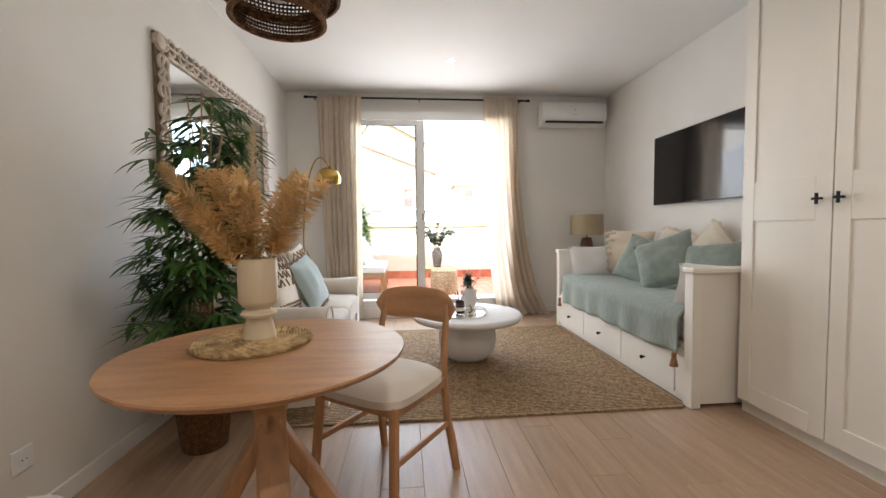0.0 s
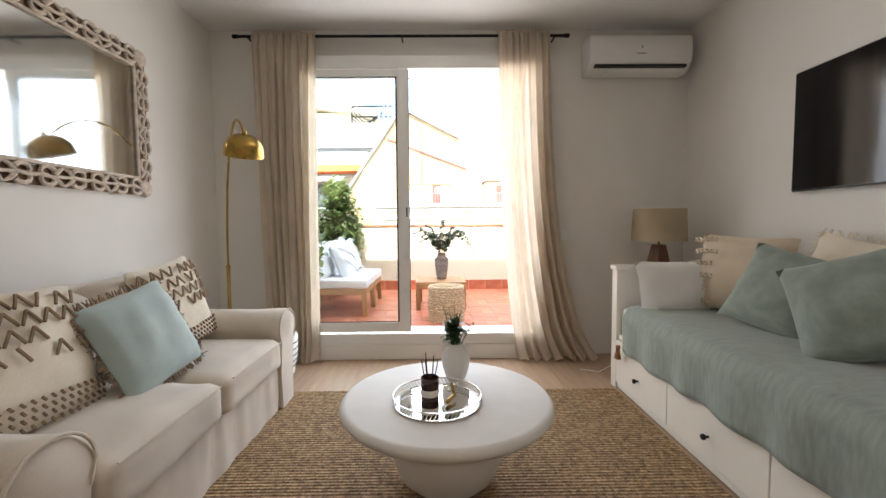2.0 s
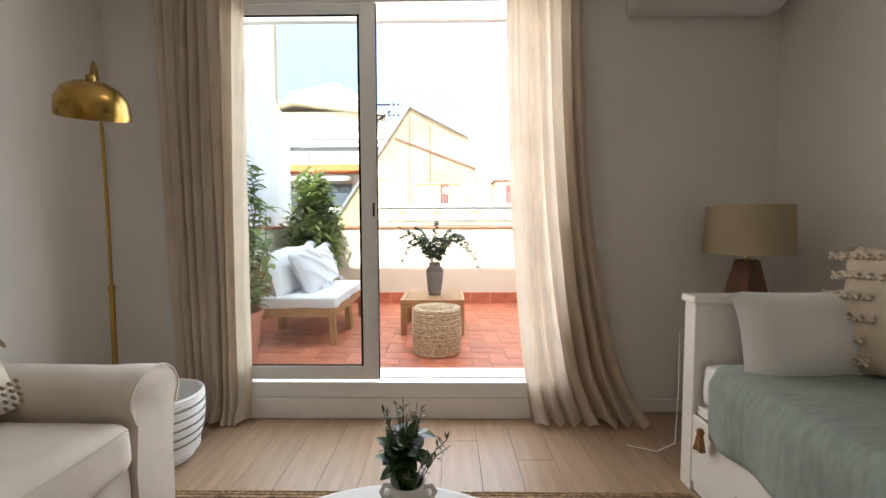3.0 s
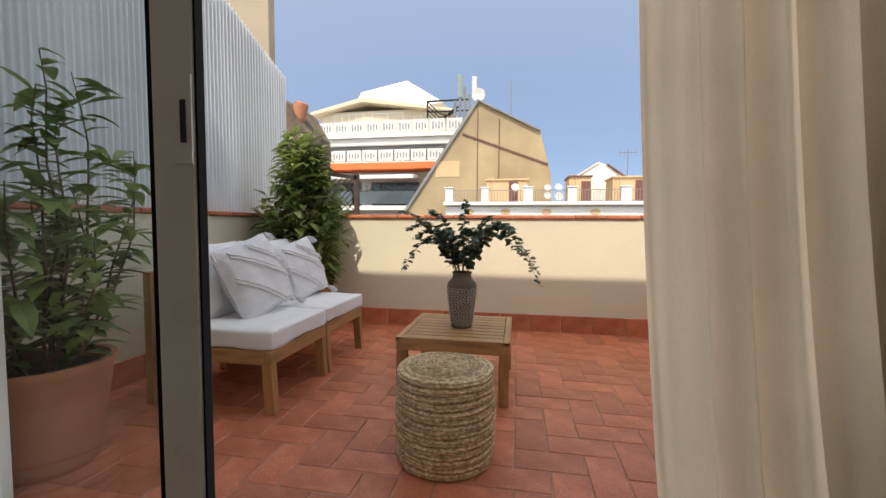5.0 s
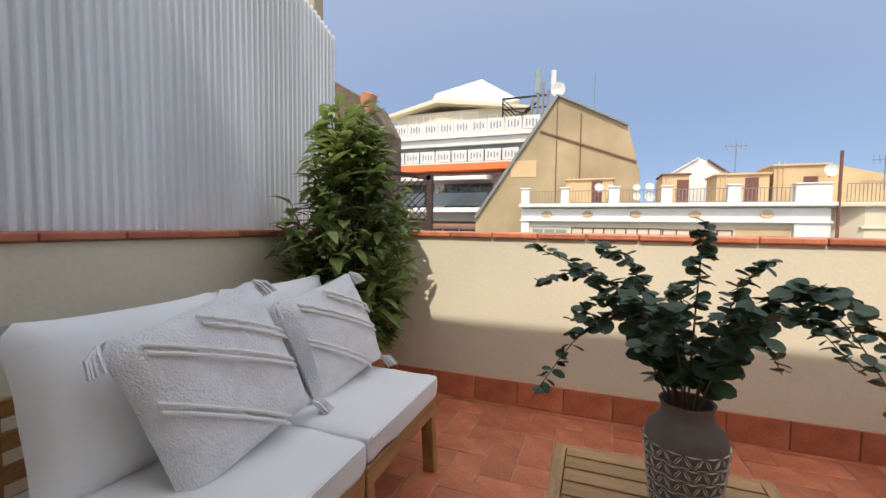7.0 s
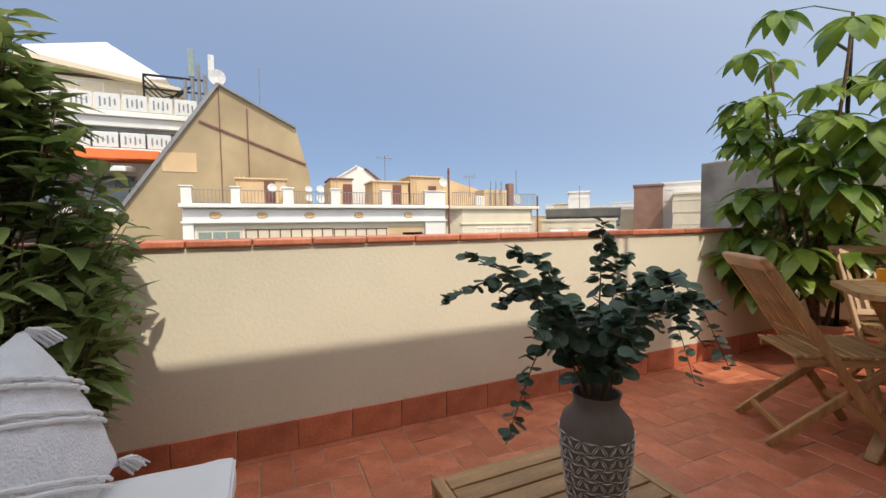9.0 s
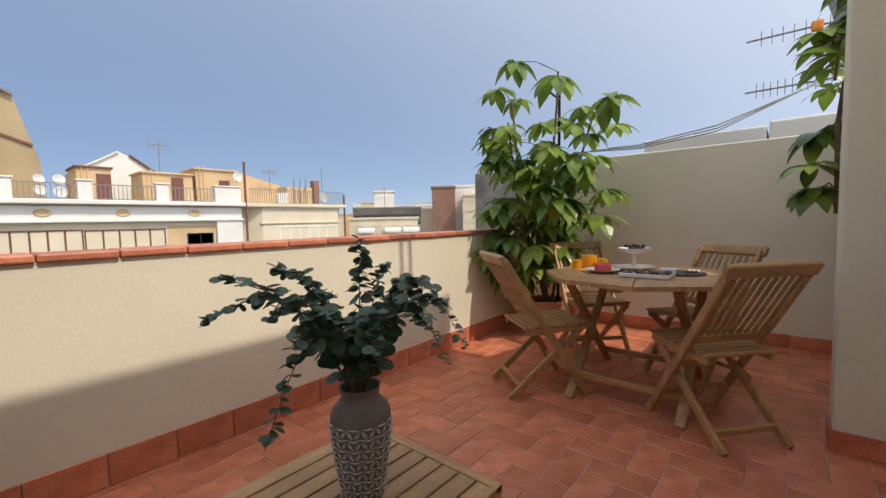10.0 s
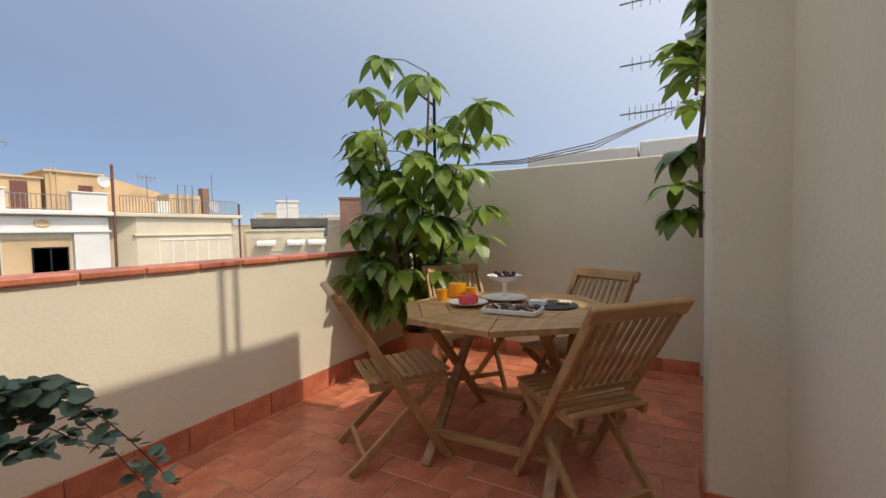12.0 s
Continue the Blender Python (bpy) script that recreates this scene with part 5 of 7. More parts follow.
def seat_module(y0, y1, ends):
    for y in (y0 + 0.028, y1 - 0.028):
        part("front_leg", bar((0.31, y, 0.245), (0.325, y, 0.0), 0.052, 0.045, 0.004), TEAKV, lounge)
        part("back_post", bar((-0.335, y, 0.0), (-0.335, y, 0.67), 0.045, 0.05, 0.005), TEAKV, lounge)
        part("side_rail", bar((-0.31, y, 0.275), (0.335, y, 0.275), 0.045, 0.07, 0.005), TEAK, lounge)
    part("front_rail", bar((0.318, y0 + 0.004, 0.275), (0.318, y1 - 0.004, 0.275), 0.04, 0.068, 0.005), TEAKY, lounge)
    part("back_rail", bar((-0.335, y0 + 0.052, 0.275), (-0.335, y1 - 0.052, 0.275), 0.03, 0.06, 0.004), TEAKY, lounge)
    for z in (0.36, 0.44, 0.52, 0.60):
        part("back_slat", bar((-0.325, y0 + 0.05, z), (-0.325, y1 - 0.05, z), 0.016, 0.045, 0.004), TEAKY, lounge)
    for k in range(6):
        part("seat_slat", bar((-0.26 + 0.1 * k, y0 + 0.05, 0.296), (-0.26 + 0.1 * k, y1 - 0.05, 0.296), 0.05, 0.016, 0.002), TEAKY, lounge)


seat_module(-0.572, -0.002, 0)
seat_module(0.002, 0.572, 1)
OUTWHITE = mat("white_canvas", (0.80, 0.80, 0.81), 0.9, var=0.02, scale=4, bump=0.15, fine=300, sheen=0.1)
for y0, y1, sd in ((-0.567, -0.004, 41), (0.004, 0.567, 42)):
    t = thing("seat_pad", -0.70, 6.575, ZT, "white canvas seat pad on the outdoor sofa", "cushion", "outdoor sofa pads")
    part("pad", soft_box(-0.29, 0.345, y0, y1, 0.309, 0.408, 0.006, 14, 0.022, sd), OUTWHITE, t, smooth=True)
    part("piping", tube([(0.346, y0 + 0.02 + (y1 - y0 - 0.04) * i / 12, 0.398) for i in range(13)], 0.003, 5), OUTWHITE, t)
G2 = "outdoor sofa cushions"
throw_pillow("cushion", lean(-0.90, 6.30, ZT + 0.59, 88, 16, 0), 0.56, 0.46, 0.17, OUTWHITE, "large white back cushion on the outdoor sofa", 51, G2)
throw_pillow("cushion", lean(-0.90, 6.85, ZT + 0.59, 88, 16, 0), 0.56, 0.46, 0.17, OUTWHITE, "large white back cushion on the outdoor sofa", 52, G2)
FLUFFY = mat("fluffy_white", (0.80, 0.80, 0.83), 0.95, var=0.05, scale=20, bump=0.8, fine=160, relief=0.008, sheen=0.4)
throw_pillow("cushion", lean(-0.69, 6.37, ZT + 0.61, 82, 20, -14), 0.45, 0.45, 0.17, FLUFFY, "white tufted cushion with corner tassels on the outdoor sofa", 53, G2, "tuft", None, FLUFFY)
throw_pillow("cushion", lean(-0.72, 6.92, ZT + 0.60, 82, 20, -10), 0.44, 0.42, 0.15, FLUFFY, "white tufted cushion with corner tassels on the outdoor sofa", 54, G2, "tuft", None, FLUFFY)

# low slatted table
lt = thing("slatted_table", 0.447, 6.61, ZT, "low acacia coffee table with slatted top", "outdoor table")
for sx in (-1, 1):
    for sy in (-1, 1):
        part("leg", box(sx * 0.265 - 0.026, sx * 0.265 + 0.026, sy * 0.272 - 0.026, sy * 0.272 + 0.026, 0, 0.262, 0.004), TEAKV, lt)
    part("apron", box(sx * 0.28 - 0.012, sx * 0.28 + 0.012, -0.245, 0.245, 0.262, 0.33, 0.003), TEAKY, lt)
    part("apron", box(-0.292, 0.292, sx * 0.286 - 0.012, sx * 0.286 + 0.012, 0.262, 0.33, 0.003), TEAK, lt)
    part("edge_board", box(sx * 0.278 - 0.017, sx * 0.278 + 0.017, -0.298, 0.298, 0.3105, 0.331, 0.003), TEAKY, lt)
first = None
for k in range(9):
    y = -0.265 + 0.0663 * k
    if first is None:
        first = part("slat", box(-0.258, 0.258, -0.0295, 0.0295, 0.312, 0.331, 0.003), TEAK, lt)
        first.location = (0, y, 0)
    else:
        share("slat", first, lt, pose(0, y, 0))

# rope pouf
pf = thing("jute_pouf", 0.50, 5.85, ZT, "round pouf of coiled braided jute rope", "pouf")
bm = bmesh.new()
for i in range(14):
    z = 0.015 + 0.0255 * i
    r = 0.176 + 0.008 * math.sin(math.pi * i / 13)
    tube([(r * math.cos(a) + 0.0015 * math.sin(9 * a + i), r * math.sin(a), z + 0.003 * math.sin(3 * a + i)) for a in [2 * math.pi * k / 60 for k in range(61)]], 0.0145, 7, bm)
part("rope_side", bm, ROPE, pf, smooth=True)
bm = bmesh.new()
pts = []
for k in range(520):
    a = k * 0.14
    r = 0.172 * (1 - k / 520) + 0.004
    pts.append((r * math.cos(a), r * math.sin(a), 0.366 - 0.02 * (r / 0.172) ** 6))
tube(pts, 0.0085, 6, bm)
part("rope_top", bm, ROPE, pf, "spiral coil of braided rope", smooth=True)
part("core", lathe([(0, 0), (0.172, 0), (0.172, 0.345), (0, 0.36)], 40), JUTE, pf)

# patterned vase and eucalyptus
ov = thing("patterned_vase", 0.46, 6.595, ZT + 0.331, "grey vase with white carved triangle pattern on the low table", "vase")
prof = [(0, 0), (0.055, 0), (0.058, 0.004), (0.066, 0.06), (0.078, 0.15), (0.084, 0.21), (0.084, 0.235), (0.078, 0.255), (0.058, 0.278), (0.052, 0.29), (0.053, 0.305), (0.058, 0.316), (0.052, 0.315), (0.046, 0.29), (0, 0.24)]
part("body", lathe(prof, 48), mat("grey_stoneware", (0.17, 0.135, 0.115), 0.7, var=0.15, scale=12, bump=0.2), ov, smooth=50)


def radius_at(z):
    for (r0, z0), (r1, z1) in zip(prof[2:], prof[3:]):
        if z0 <= z <= z1 and z1 > z0:
            return r0 + (r1 - r0) * (z - z0) / (z1 - z0)
    return 0.05


bm = bmesh.new()
rows, around = 7, 14
for i in range(rows):
    z0, z1 = 0.016 + 0.0305 * i, 0.016 + 0.0305 * (i + 1)
    for k in range(around):
        for q in range(2):
            a = 2 * math.pi * (k + 0.5 * q) / around
            half = math.pi / around
            tri = [(a - half * 0.86, z0 if q == 0 else z1), (a + half * 0.86, z0 if q == 0 else z1), (a, z1 if q == 0 else z0)]
            zc = (z0 + z1) / 2 - (0.004 if q == 0 else -0.004)
            for e in range(3):
                (aa, za), (ab, zb) = tri[e], tri[(e + 1) % 3]
                za, zb = za * 0.86 + zc * 0.14, zb * 0.86 + zc * 0.14
                ra, rb = radius_at(za) + 0.0025, radius_at(zb) + 0.0025
                am = (aa + ab) / 2 * 0.72 + a * 0.28
                zm = (za + zb) / 2 * 0.72 + zc * 0.28
                rm = radius_at(zm) + 0.004
                vs = [bm.verts.new((ra * math.cos(aa), ra * math.sin(aa), za)), bm.verts.new((rb * math.cos(ab), rb * math.sin(ab), zb)), bm.verts.new((rm * math.cos(am), rm * math.sin(am), zm))]
                bm.faces.new(vs)
                mid = bm.verts.new(((ra + rb) / 2 * 1.015 * math.cos((aa + ab) / 2), (ra + rb) / 2 * 1.015 * math.sin((aa + ab) / 2), (za + zb) / 2))
                bm.faces.new((vs[0], mid, vs[1]))
tagged(part("carved_relief", bm, mat("white_slip", (0.80, 0.77, 0.74), 0.7, var=0.08, bump=0.1), ov, "white triangular relief"), kind="stuff")

eu = thing("eucalyptus_branches", 0.46, 6.595, ZT + 0.63, "eucalyptus branches with round leaves in the patterned vase", "branches")
rng = random.Random(77)
tips = [(-0.36, -0.02, 0.36, 0.02), (-0.36, 0.10, 0.24, 0.10), (-0.33, -0.12, 0.02, 0.14), (-0.20, 0.05, 0.36, 0.04), (0.02, 0.0, 0.42, 0.0), (0.16, 0.06, 0.34, 0.0), (0.30, 0.0, 0.26, 0.06), (0.42, -0.05, 0.02, 0.22), (0.34, 0.10, 0.10, 0.12), (0.10, -0.20, 0.16, 0.10), (-0.12, -0.22, 0.18, 0.08), (0.0, 0.24, 0.22, 0.06), (0.20, -0.16, 0.22, 0.06), (-0.16, 0.20, 0.20, 0.08), (0.44, 0.06, -0.06, 0.24), (-0.25, -0.10, 0.20, 0.08)]
for n0, (tx, ty, tz, sag) in enumerate(tips):
    b = part("branch", tube([Vector((0.01 * tx, 0.01 * ty, -0.08)).lerp(Vector((tx, ty, tz)), f) + Vector((0, 0, (0.10 + sag) * math.sin(math.pi * f ** 0.85))) for f in [i / 12 for i in range(13)]], 0.0028, 5, None, 0.001), BARK, eu)
    bm = bmesh.new()
    for k in range(64):
        f = 0.14 + 0.86 * (k + rng.random()) / 64
        p = Vector((0.01 * tx, 0.01 * ty, -0.08)).lerp(Vector((tx, ty, tz)), f) + Vector((0, 0, (0.10 + sag) * math.sin(math.pi * f ** 0.85)))
        a = rng.uniform(0, 6.28)
        d = Vector((math.cos(a), math.sin(a), rng.uniform(-0.5, 0.5)))
        size = rng.uniform(0.028, 0.046) * (1.1 - 0.5 * f)
        nrm = Vector((rng.uniform(-0.8, 0.8), rng.uniform(-0.8, 0.8), 1)).normalized()
        side = d.cross(nrm).normalized()
        d = nrm.cross(side).normalized()
        c = p + d * size * 0.65
        ring = []
        for q in range(9):
            w = 2 * math.pi * q / 9
            u, v = math.cos(w) * size * 0.55, math.sin(w) * size * 0.50
            ring.append(bm.verts.new(c + d * u + side * v + nrm * (abs(v) * 0.22 - 0.1 * u)))
        mid = bm.verts.new(c)
        for q in range(9):
            bm.faces.new((mid, ring[q], ring[(q + 1) % 9]))
    part("leaves", bm, LEAF_EUC, b, kind="stuff")


def clay_pot(parent, r, h, rim=0.03):
    p = part("pot", lathe([(0, 0), (r * 0.68, 0), (r * 0.70, 0.01), (r * 0.94, h - rim - 0.02), (r * 0.95, h - rim), (r, h - rim), (r * 1.01, h - 0.006), (r, h), (r * 0.9, h), (r * 0.88, h - 0.05), (0, h - 0.05)], 44), CLAYPOT, parent, "plain terracotta pot", smooth=40)
    part("soil", lathe([(0, h - 0.045), (r * 0.87, h - 0.045), (0, h - 0.035)], 24), SOIL, p)
    return p


def shrub(t, base_z, spread, height, n_stems, leaves_per, size, width, material, seed, droop=0.5, limit=None, lift=0.5, start=0.2, flare=0.9):
    """Stems rising from a pot with leaves all along; limit(p) keeps leaves inside the free space."""
    rng = random.Random(seed)
    wood, green = bmesh.new(), bmesh.new()
    for i in range(n_stems):
        a = rng.uniform(0, 6.28)
        r = rng.uniform(0.15, 1.0) ** 0.7
        h = height * rng.uniform(0.45, 1.0) * (1.05 - 0.30 * r)
        end = Vector((spread * r * math.cos(a), spread * r * math.sin(a), base_z + h))
        st = Vector((0.05 * math.cos(a), 0.05 * math.sin(a), base_z - 0.05))
        pts = [st.lerp(end, f) + Vector((math.cos(a), math.sin(a), 0)) * spread * 0.22 * flare * math.sin(math.pi * f) + Vector((noise.noise(Vector((i, f * 3, 0))), noise.noise(Vector((i, f * 3, 5))), 0)) * 0.05 for f in [k / 9 for k in range(10)]]
        if limit:
            pts = [limit(p) for p in pts]
        tube(pts, 0.007, 5, wood, 0.002)
        for k in range(leaves_per):
            f = start + (1 - start) * (k + rng.random()) / leaves_per
            j = min(8, int(f * 9))
            p = pts[j].lerp(pts[j + 1], f * 9 - j)
            b = rng.uniform(0, 6.28)
            d = Vector((math.cos(b), math.sin(b), rng.uniform(-0.2, lift * 2)))
            s = rng.uniform(0.7, 1.2) * size
            q = limit(p + d.normalized() * s) - p if limit else d
            leaf(green, p, q if q.length > 1e-3 else d, (0, 0, 1), s, s * width * rng.uniform(0.85, 1.1), droop * rng.uniform(0.4, 1.3), 0.28, 4, 0.85)
    part("woody_stem", wood, BARK, t, kind="stuff")
    part("leaves", green, material, t, kind="stuff")


t = thing("potted_bush", -1.00, 7.46, ZT, "dense green leafy bush in a terracotta pot in the corner", "plant")
clay_pot(t, 0.22, 0.38)


def bush(t, base_z, top_z, radius, twigs, per, size, width, material, seed, free):
    """A full crown: twigs from a few limbs to points spread through a tapering body, leafy towards their ends; free(p) says where it may grow."""
    rng = random.Random(seed)
    wood, green = bmesh.new(), bmesh.new()
    done = 0
    while done < twigs:
        z = rng.uniform(base_z, top_z)
        f = (z - base_z) / (top_z - base_z)
        r = radius * (0.62 + 0.9 * f if f < 0.42 else 1.0 - 0.80 * ((f - 0.42) / 0.58) ** 1.5)
        a, q = rng.uniform(0, 6.28), rng.uniform(0.15, 1.0) ** 0.5
        end = Vector((r * q * math.cos(a), r * q * math.sin(a), z + rng.uniform(-0.04, 0.09)))
        if not free(end):
            continue
        done += 1
        start = Vector((0.25 * end.x, 0.25 * end.y, max(base_z - 0.05, z - rng.uniform(0.25, 0.45))))
        pts = [start.lerp(end, g) + Vector((0, 0, -0.05 * math.sin(math.pi * g))) for g in (0, 0.25, 0.5, 0.75, 1)]
        tube(pts, 0.004, 4, wood, 0.0015)
        for k in range(per):
            g = 0.35 + 0.65 * (k + rng.random()) / per
            p = start.lerp(end, g) + Vector((0, 0, -0.05 * math.sin(math.pi * g)))
            b = a + rng.uniform(-1.9, 1.9)
            d = Vector((math.cos(b), math.sin(b), rng.uniform(-0.25, 0.9)))
            s = size * rng.uniform(0.65, 1.2)
            if free(p + d.normalized() * s):
                leaf(green, p, d, (0, 0, 1), s, s * width * rng.uniform(0.85, 1.15), rng.uniform(0.2, 0.9), 0.3, 4, 0.85)
    for k in range(5):
        a = 1.3 * k
        tube([(0.03 * math.cos(a), 0.03 * math.sin(a), base_z - 0.06), (0.07 * math.cos(a), 0.07 * math.sin(a), base_z + 0.3), (0.05 * math.cos(a + 1), 0.05 * math.sin(a + 1), top_z - 0.35 - 0.1 * k)], 0.011, 6, wood, 0.004)
    part("woody_stem", wood, BARK, t, kind="stuff")
    part("leaves", green, material, t, kind="stuff")


bush(t, 0.40, 1.66, 0.40, 250, 12, 0.120, 0.42, LEAF_BUSH, 61, lambda p: p.x > XT + 1.00 + 0.03 and (p.z > 1.02 or p.y < YP - 7.46 - 0.03))

t = thing("potted_tree", -0.96, 5.50, ZT, "slender glossy-leaved shrub in a large terracotta pot", "plant")
clay_pot(t, 0.215, 0.40)


def side_limit(p):
    return Vector((max(p.x, XT + 0.96 + 0.03), max(p.y, YO - 5.50 + 0.05), p.z))


shrub(t, 0.37, 0.36, 1.24, 17, 36, 0.13, 0.42, LEAF_BUSH, 62, droop=0.8, limit=side_limit, start=0.15, flare=1.0)


# umbrella tree
def umbrella_plant(t, stems, clusters, seed, material, limit):
    rng = random.Random(seed)
    for k, pts in enumerate(stems):
        part("trunk", tube(pts, 0.016, 7, None, 0.009), BARK, t)
    for sx, sy, sz, px, py, pz, size in clusters:
        b = bmesh.new()
        s, p = Vector((sx, sy, sz)), Vector((px, py, pz))
        tube([s, s.lerp(p, 0.5) + Vector((0, 0, 0.04)), p], 0.0045, 5, b, 0.003)
        stalk = part("leaf_stalk", b, LEAF_TREE, t)
        g = bmesh.new()
        n = rng.randint(7, 9)
        out = (p - s)
        for q in range(n):
            a = 2 * math.pi * (q + rng.uniform(-0.2, 0.2)) / n
            d = Vector((math.cos(a), math.sin(a), rng.uniform(-1.6, -0.4))) + Vector((out.x, out.y, 0)) * 0.8
            L = size * rng.uniform(0.8, 1.1)
            tip = limit(p + d.normalized() * L)
            d = tip - p
            leaf(g, p, d + Vector((0, 0, 0.16)), (0, 0, 1), L, L * 0.42, rng.uniform(0.9, 1.8), 0.12, 6, 1.0)
        part("compound_leaf", g, material, stalk)


ut = thing("umbrella_tree", 3.44, 7.48, ZT, "tall umbrella tree with drooping leaf clusters in a pot", "tree")
clay_pot(ut, 0.20, 0.32)
rng = random.Random(90)
stems = []
ends = [(-0.26, -0.20, 2.36), (-0.50, 0.16, 1.95), (0.06, -0.40, 2.00), (-0.12, 0.10, 1.55), (-0.45, -0.10, 1.45), (-0.42, 0.18, 2.15)]
for ex, ey, ez in ends:
    stems.append([Vector((0.05 * ex, 0.05 * ey, 0.25)).lerp(Vector((ex, ey, ez)), f) + Vector((0.04 * math.sin(5 * f + ex * 9), 0.03 * math.sin(4 * f), 0)) for f in [i / 8 for i in range(9)]])
clusters = []
for pts in stems:
    for k in range(15):
        f = 0.16 + 0.84 * (k + rng.random()) / 15
        j = min(7, int(f * 8))
        s = pts[j].lerp(pts[j + 1], f * 8 - j)
        a = rng.uniform(0, 6.28)
        L = rng.uniform(0.18, 0.46)
        e = s + Vector((math.cos(a) * L, math.sin(a) * L, rng.uniform(-0.02, 0.22)))
        e.x, e.y = max(-0.52, min(e.x, XE - 3.44 - 0.06)), min(e.y, 0.42 if e.z < 1.05 else 0.7)
        clusters.append((*s, *e, rng.uniform(0.20, 0.29)))


def tree_limit(p):
    q = Vector(p)
    q.x = max(-0.66, min(q.x, XE - 3.44 - 0.03))
    if q.z < 1.03:
        q.y = min(q.y, YP - 7.48 - 0.03)
    q.z = max(q.z, 0.05)
    return q


umbrella_plant(ut, stems, clusters, 91, LEAF_TREE, tree_limit)
part("support_post", tube([(0.12, -0.05, 0.25), (0.10, -0.08, 2.35)], 0.014, 8), BLACK, ut, "black support post")
part("support_arm", tube([(0.10, -0.08, 2.22), (-0.18, -0.10, 2.24)], 0.010, 8), BLACK, ut)

up = thing("umbrella_plant", 3.08, 5.30, 1.83, "umbrella plant hanging over the back wall", "plant")
clay_pot(up, 0.14, 0.24)
stems = [[Vector((0, 0, 0.18)), Vector((-0.06, 0.12, 0.42)), Vector((-0.14, 0.20, 0.36)), Vector((-0.20, 0.23, 0.10))], [Vector((0, 0, 0.18)), Vector((0.02, 0.16, 0.30)), Vector((-0.02, 0.20, -0.10)), Vector((-0.10, 0.20, -0.45)), Vector((-0.12, 0.20, -0.62))], [Vector((0, 0, 0.18)), Vector((0.1, 0.02, 0.5)), Vector((0.05, 0.05, 0.85))]]
rng = random.Random(15)
clusters = []
for pts in stems:
    for k in range(7):
        f = 0.35 + 0.65 * (k + rng.random()) / 7
        q = f * (len(pts) - 1)
        j = min(len(pts) - 2, int(q))
        s = pts[j].lerp(pts[j + 1], q - j)
        a = rng.uniform(0, 6.28)
        e = s + Vector((math.cos(a) * 0.14, abs(math.sin(a)) * 0.10, rng.uniform(0.0, 0.10)))
        clusters.append((*s, *e, rng.uniform(0.16, 0.24)))
umbrella_plant(up, stems, clusters, 16, LEAF_TREE, lambda p: Vector((max(p.x, -0.34), max(p.y, 0.06) if p.z < 0.05 else p.y, p.z)))


# folding chairs
def folding_chair(x, y, fx, fy, label):
    """Faces its local -y; the long legs run from the back's top to the front feet."""
    c = thing("folding_chair", x, y, ZT, label, "folding chair", "folding chairs", math.degrees(math.atan2(fy, fx)) + 90)
    for s in (-1, 1):
        part("long_leg", bar((s * 0.205, -0.22, 0.005), (s * 0.205, 0.31, 0.86), 0.024, 0.042, 0.006, up=(0, 1, 0.6)), TEAKV, c)
        part("short_leg", bar((s * 0.175, 0.27, 0.005), (s * 0.175, -0.21, 0.43), 0.024, 0.042, 0.006, up=(0, 1, -0.9)), TEAKV, c)
        part("seat_rail", bar((s * 0.175, -0.23, 0.425), (s * 0.175, 0.17, 0.405), 0.022, 0.036, 0.004), TEAKY, c)
    part("top_rail", box(-0.235, 0.235, -0.016, 0.016, -0.035, 0.035, 0.010, m=pose(0, 0.315, 0.855, -32)), TEAK, c)
    part("lower_back_rail", box(-0.19, 0.19, -0.011, 0.011, -0.02, 0.02, 0.004, m=pose(0, 0.095, 0.50, -32)), TEAK, c)
    first = None
    for k in range(9):
        xx = -0.168 + 0.042 * k
        if first is None:
            first = part("back_slat", bar((0, 0.10, 0.51), (0, 0.305, 0.835), 0.022, 0.011, 0.003, up=(0, 1, 0.6)), TEAKV, c)
            first.location = (xx, 0, 0)
        else:
            share("back_slat", first, c, pose(xx, 0, 0))
    first = None
    for k in range(10):
        yy = -0.225 + 0.043 * k
        if first is None:
            first = part("seat_slat", box(-0.19, 0.19, -0.016, 0.016, -0.007, 0.007, 0.003), TEAK, c)
            first.location = (0, yy, 0.452 - 0.002 * k)
        else:
            share("seat_slat", first, c, pose(0, yy, 0.452 - 0.002 * k))
    part("stretcher", bar((-0.165, 0.20, 0.075), (0.165, 0.20, 0.075), 0.020, 0.03, 0.004), TEAK, c)
    part("stretcher", bar((-0.195, -0.13, 0.155), (0.195, -0.13, 0.155), 0.020, 0.03, 0.004), TEAK, c)
    part("stretcher", bar((-0.195, 0.03, 0.385), (0.195, 0.03, 0.385), 0.020, 0.03, 0.004), TEAK, c)
    return c


folding_chair(2.19, 6.93, 0.77, -0.64, "slatted acacia folding chair seen beside the parapet")
folding_chair(3.04, 6.90, -0.70, -0.72, "slatted acacia folding chair by the umbrella tree")
folding_chair(2.94, 6.16, -0.86, 0.50, "slatted acacia folding chair before the end wall")
folding_chair(2.25, 5.98, 0.66, 0.75, "slatted acacia folding chair turned to the table")

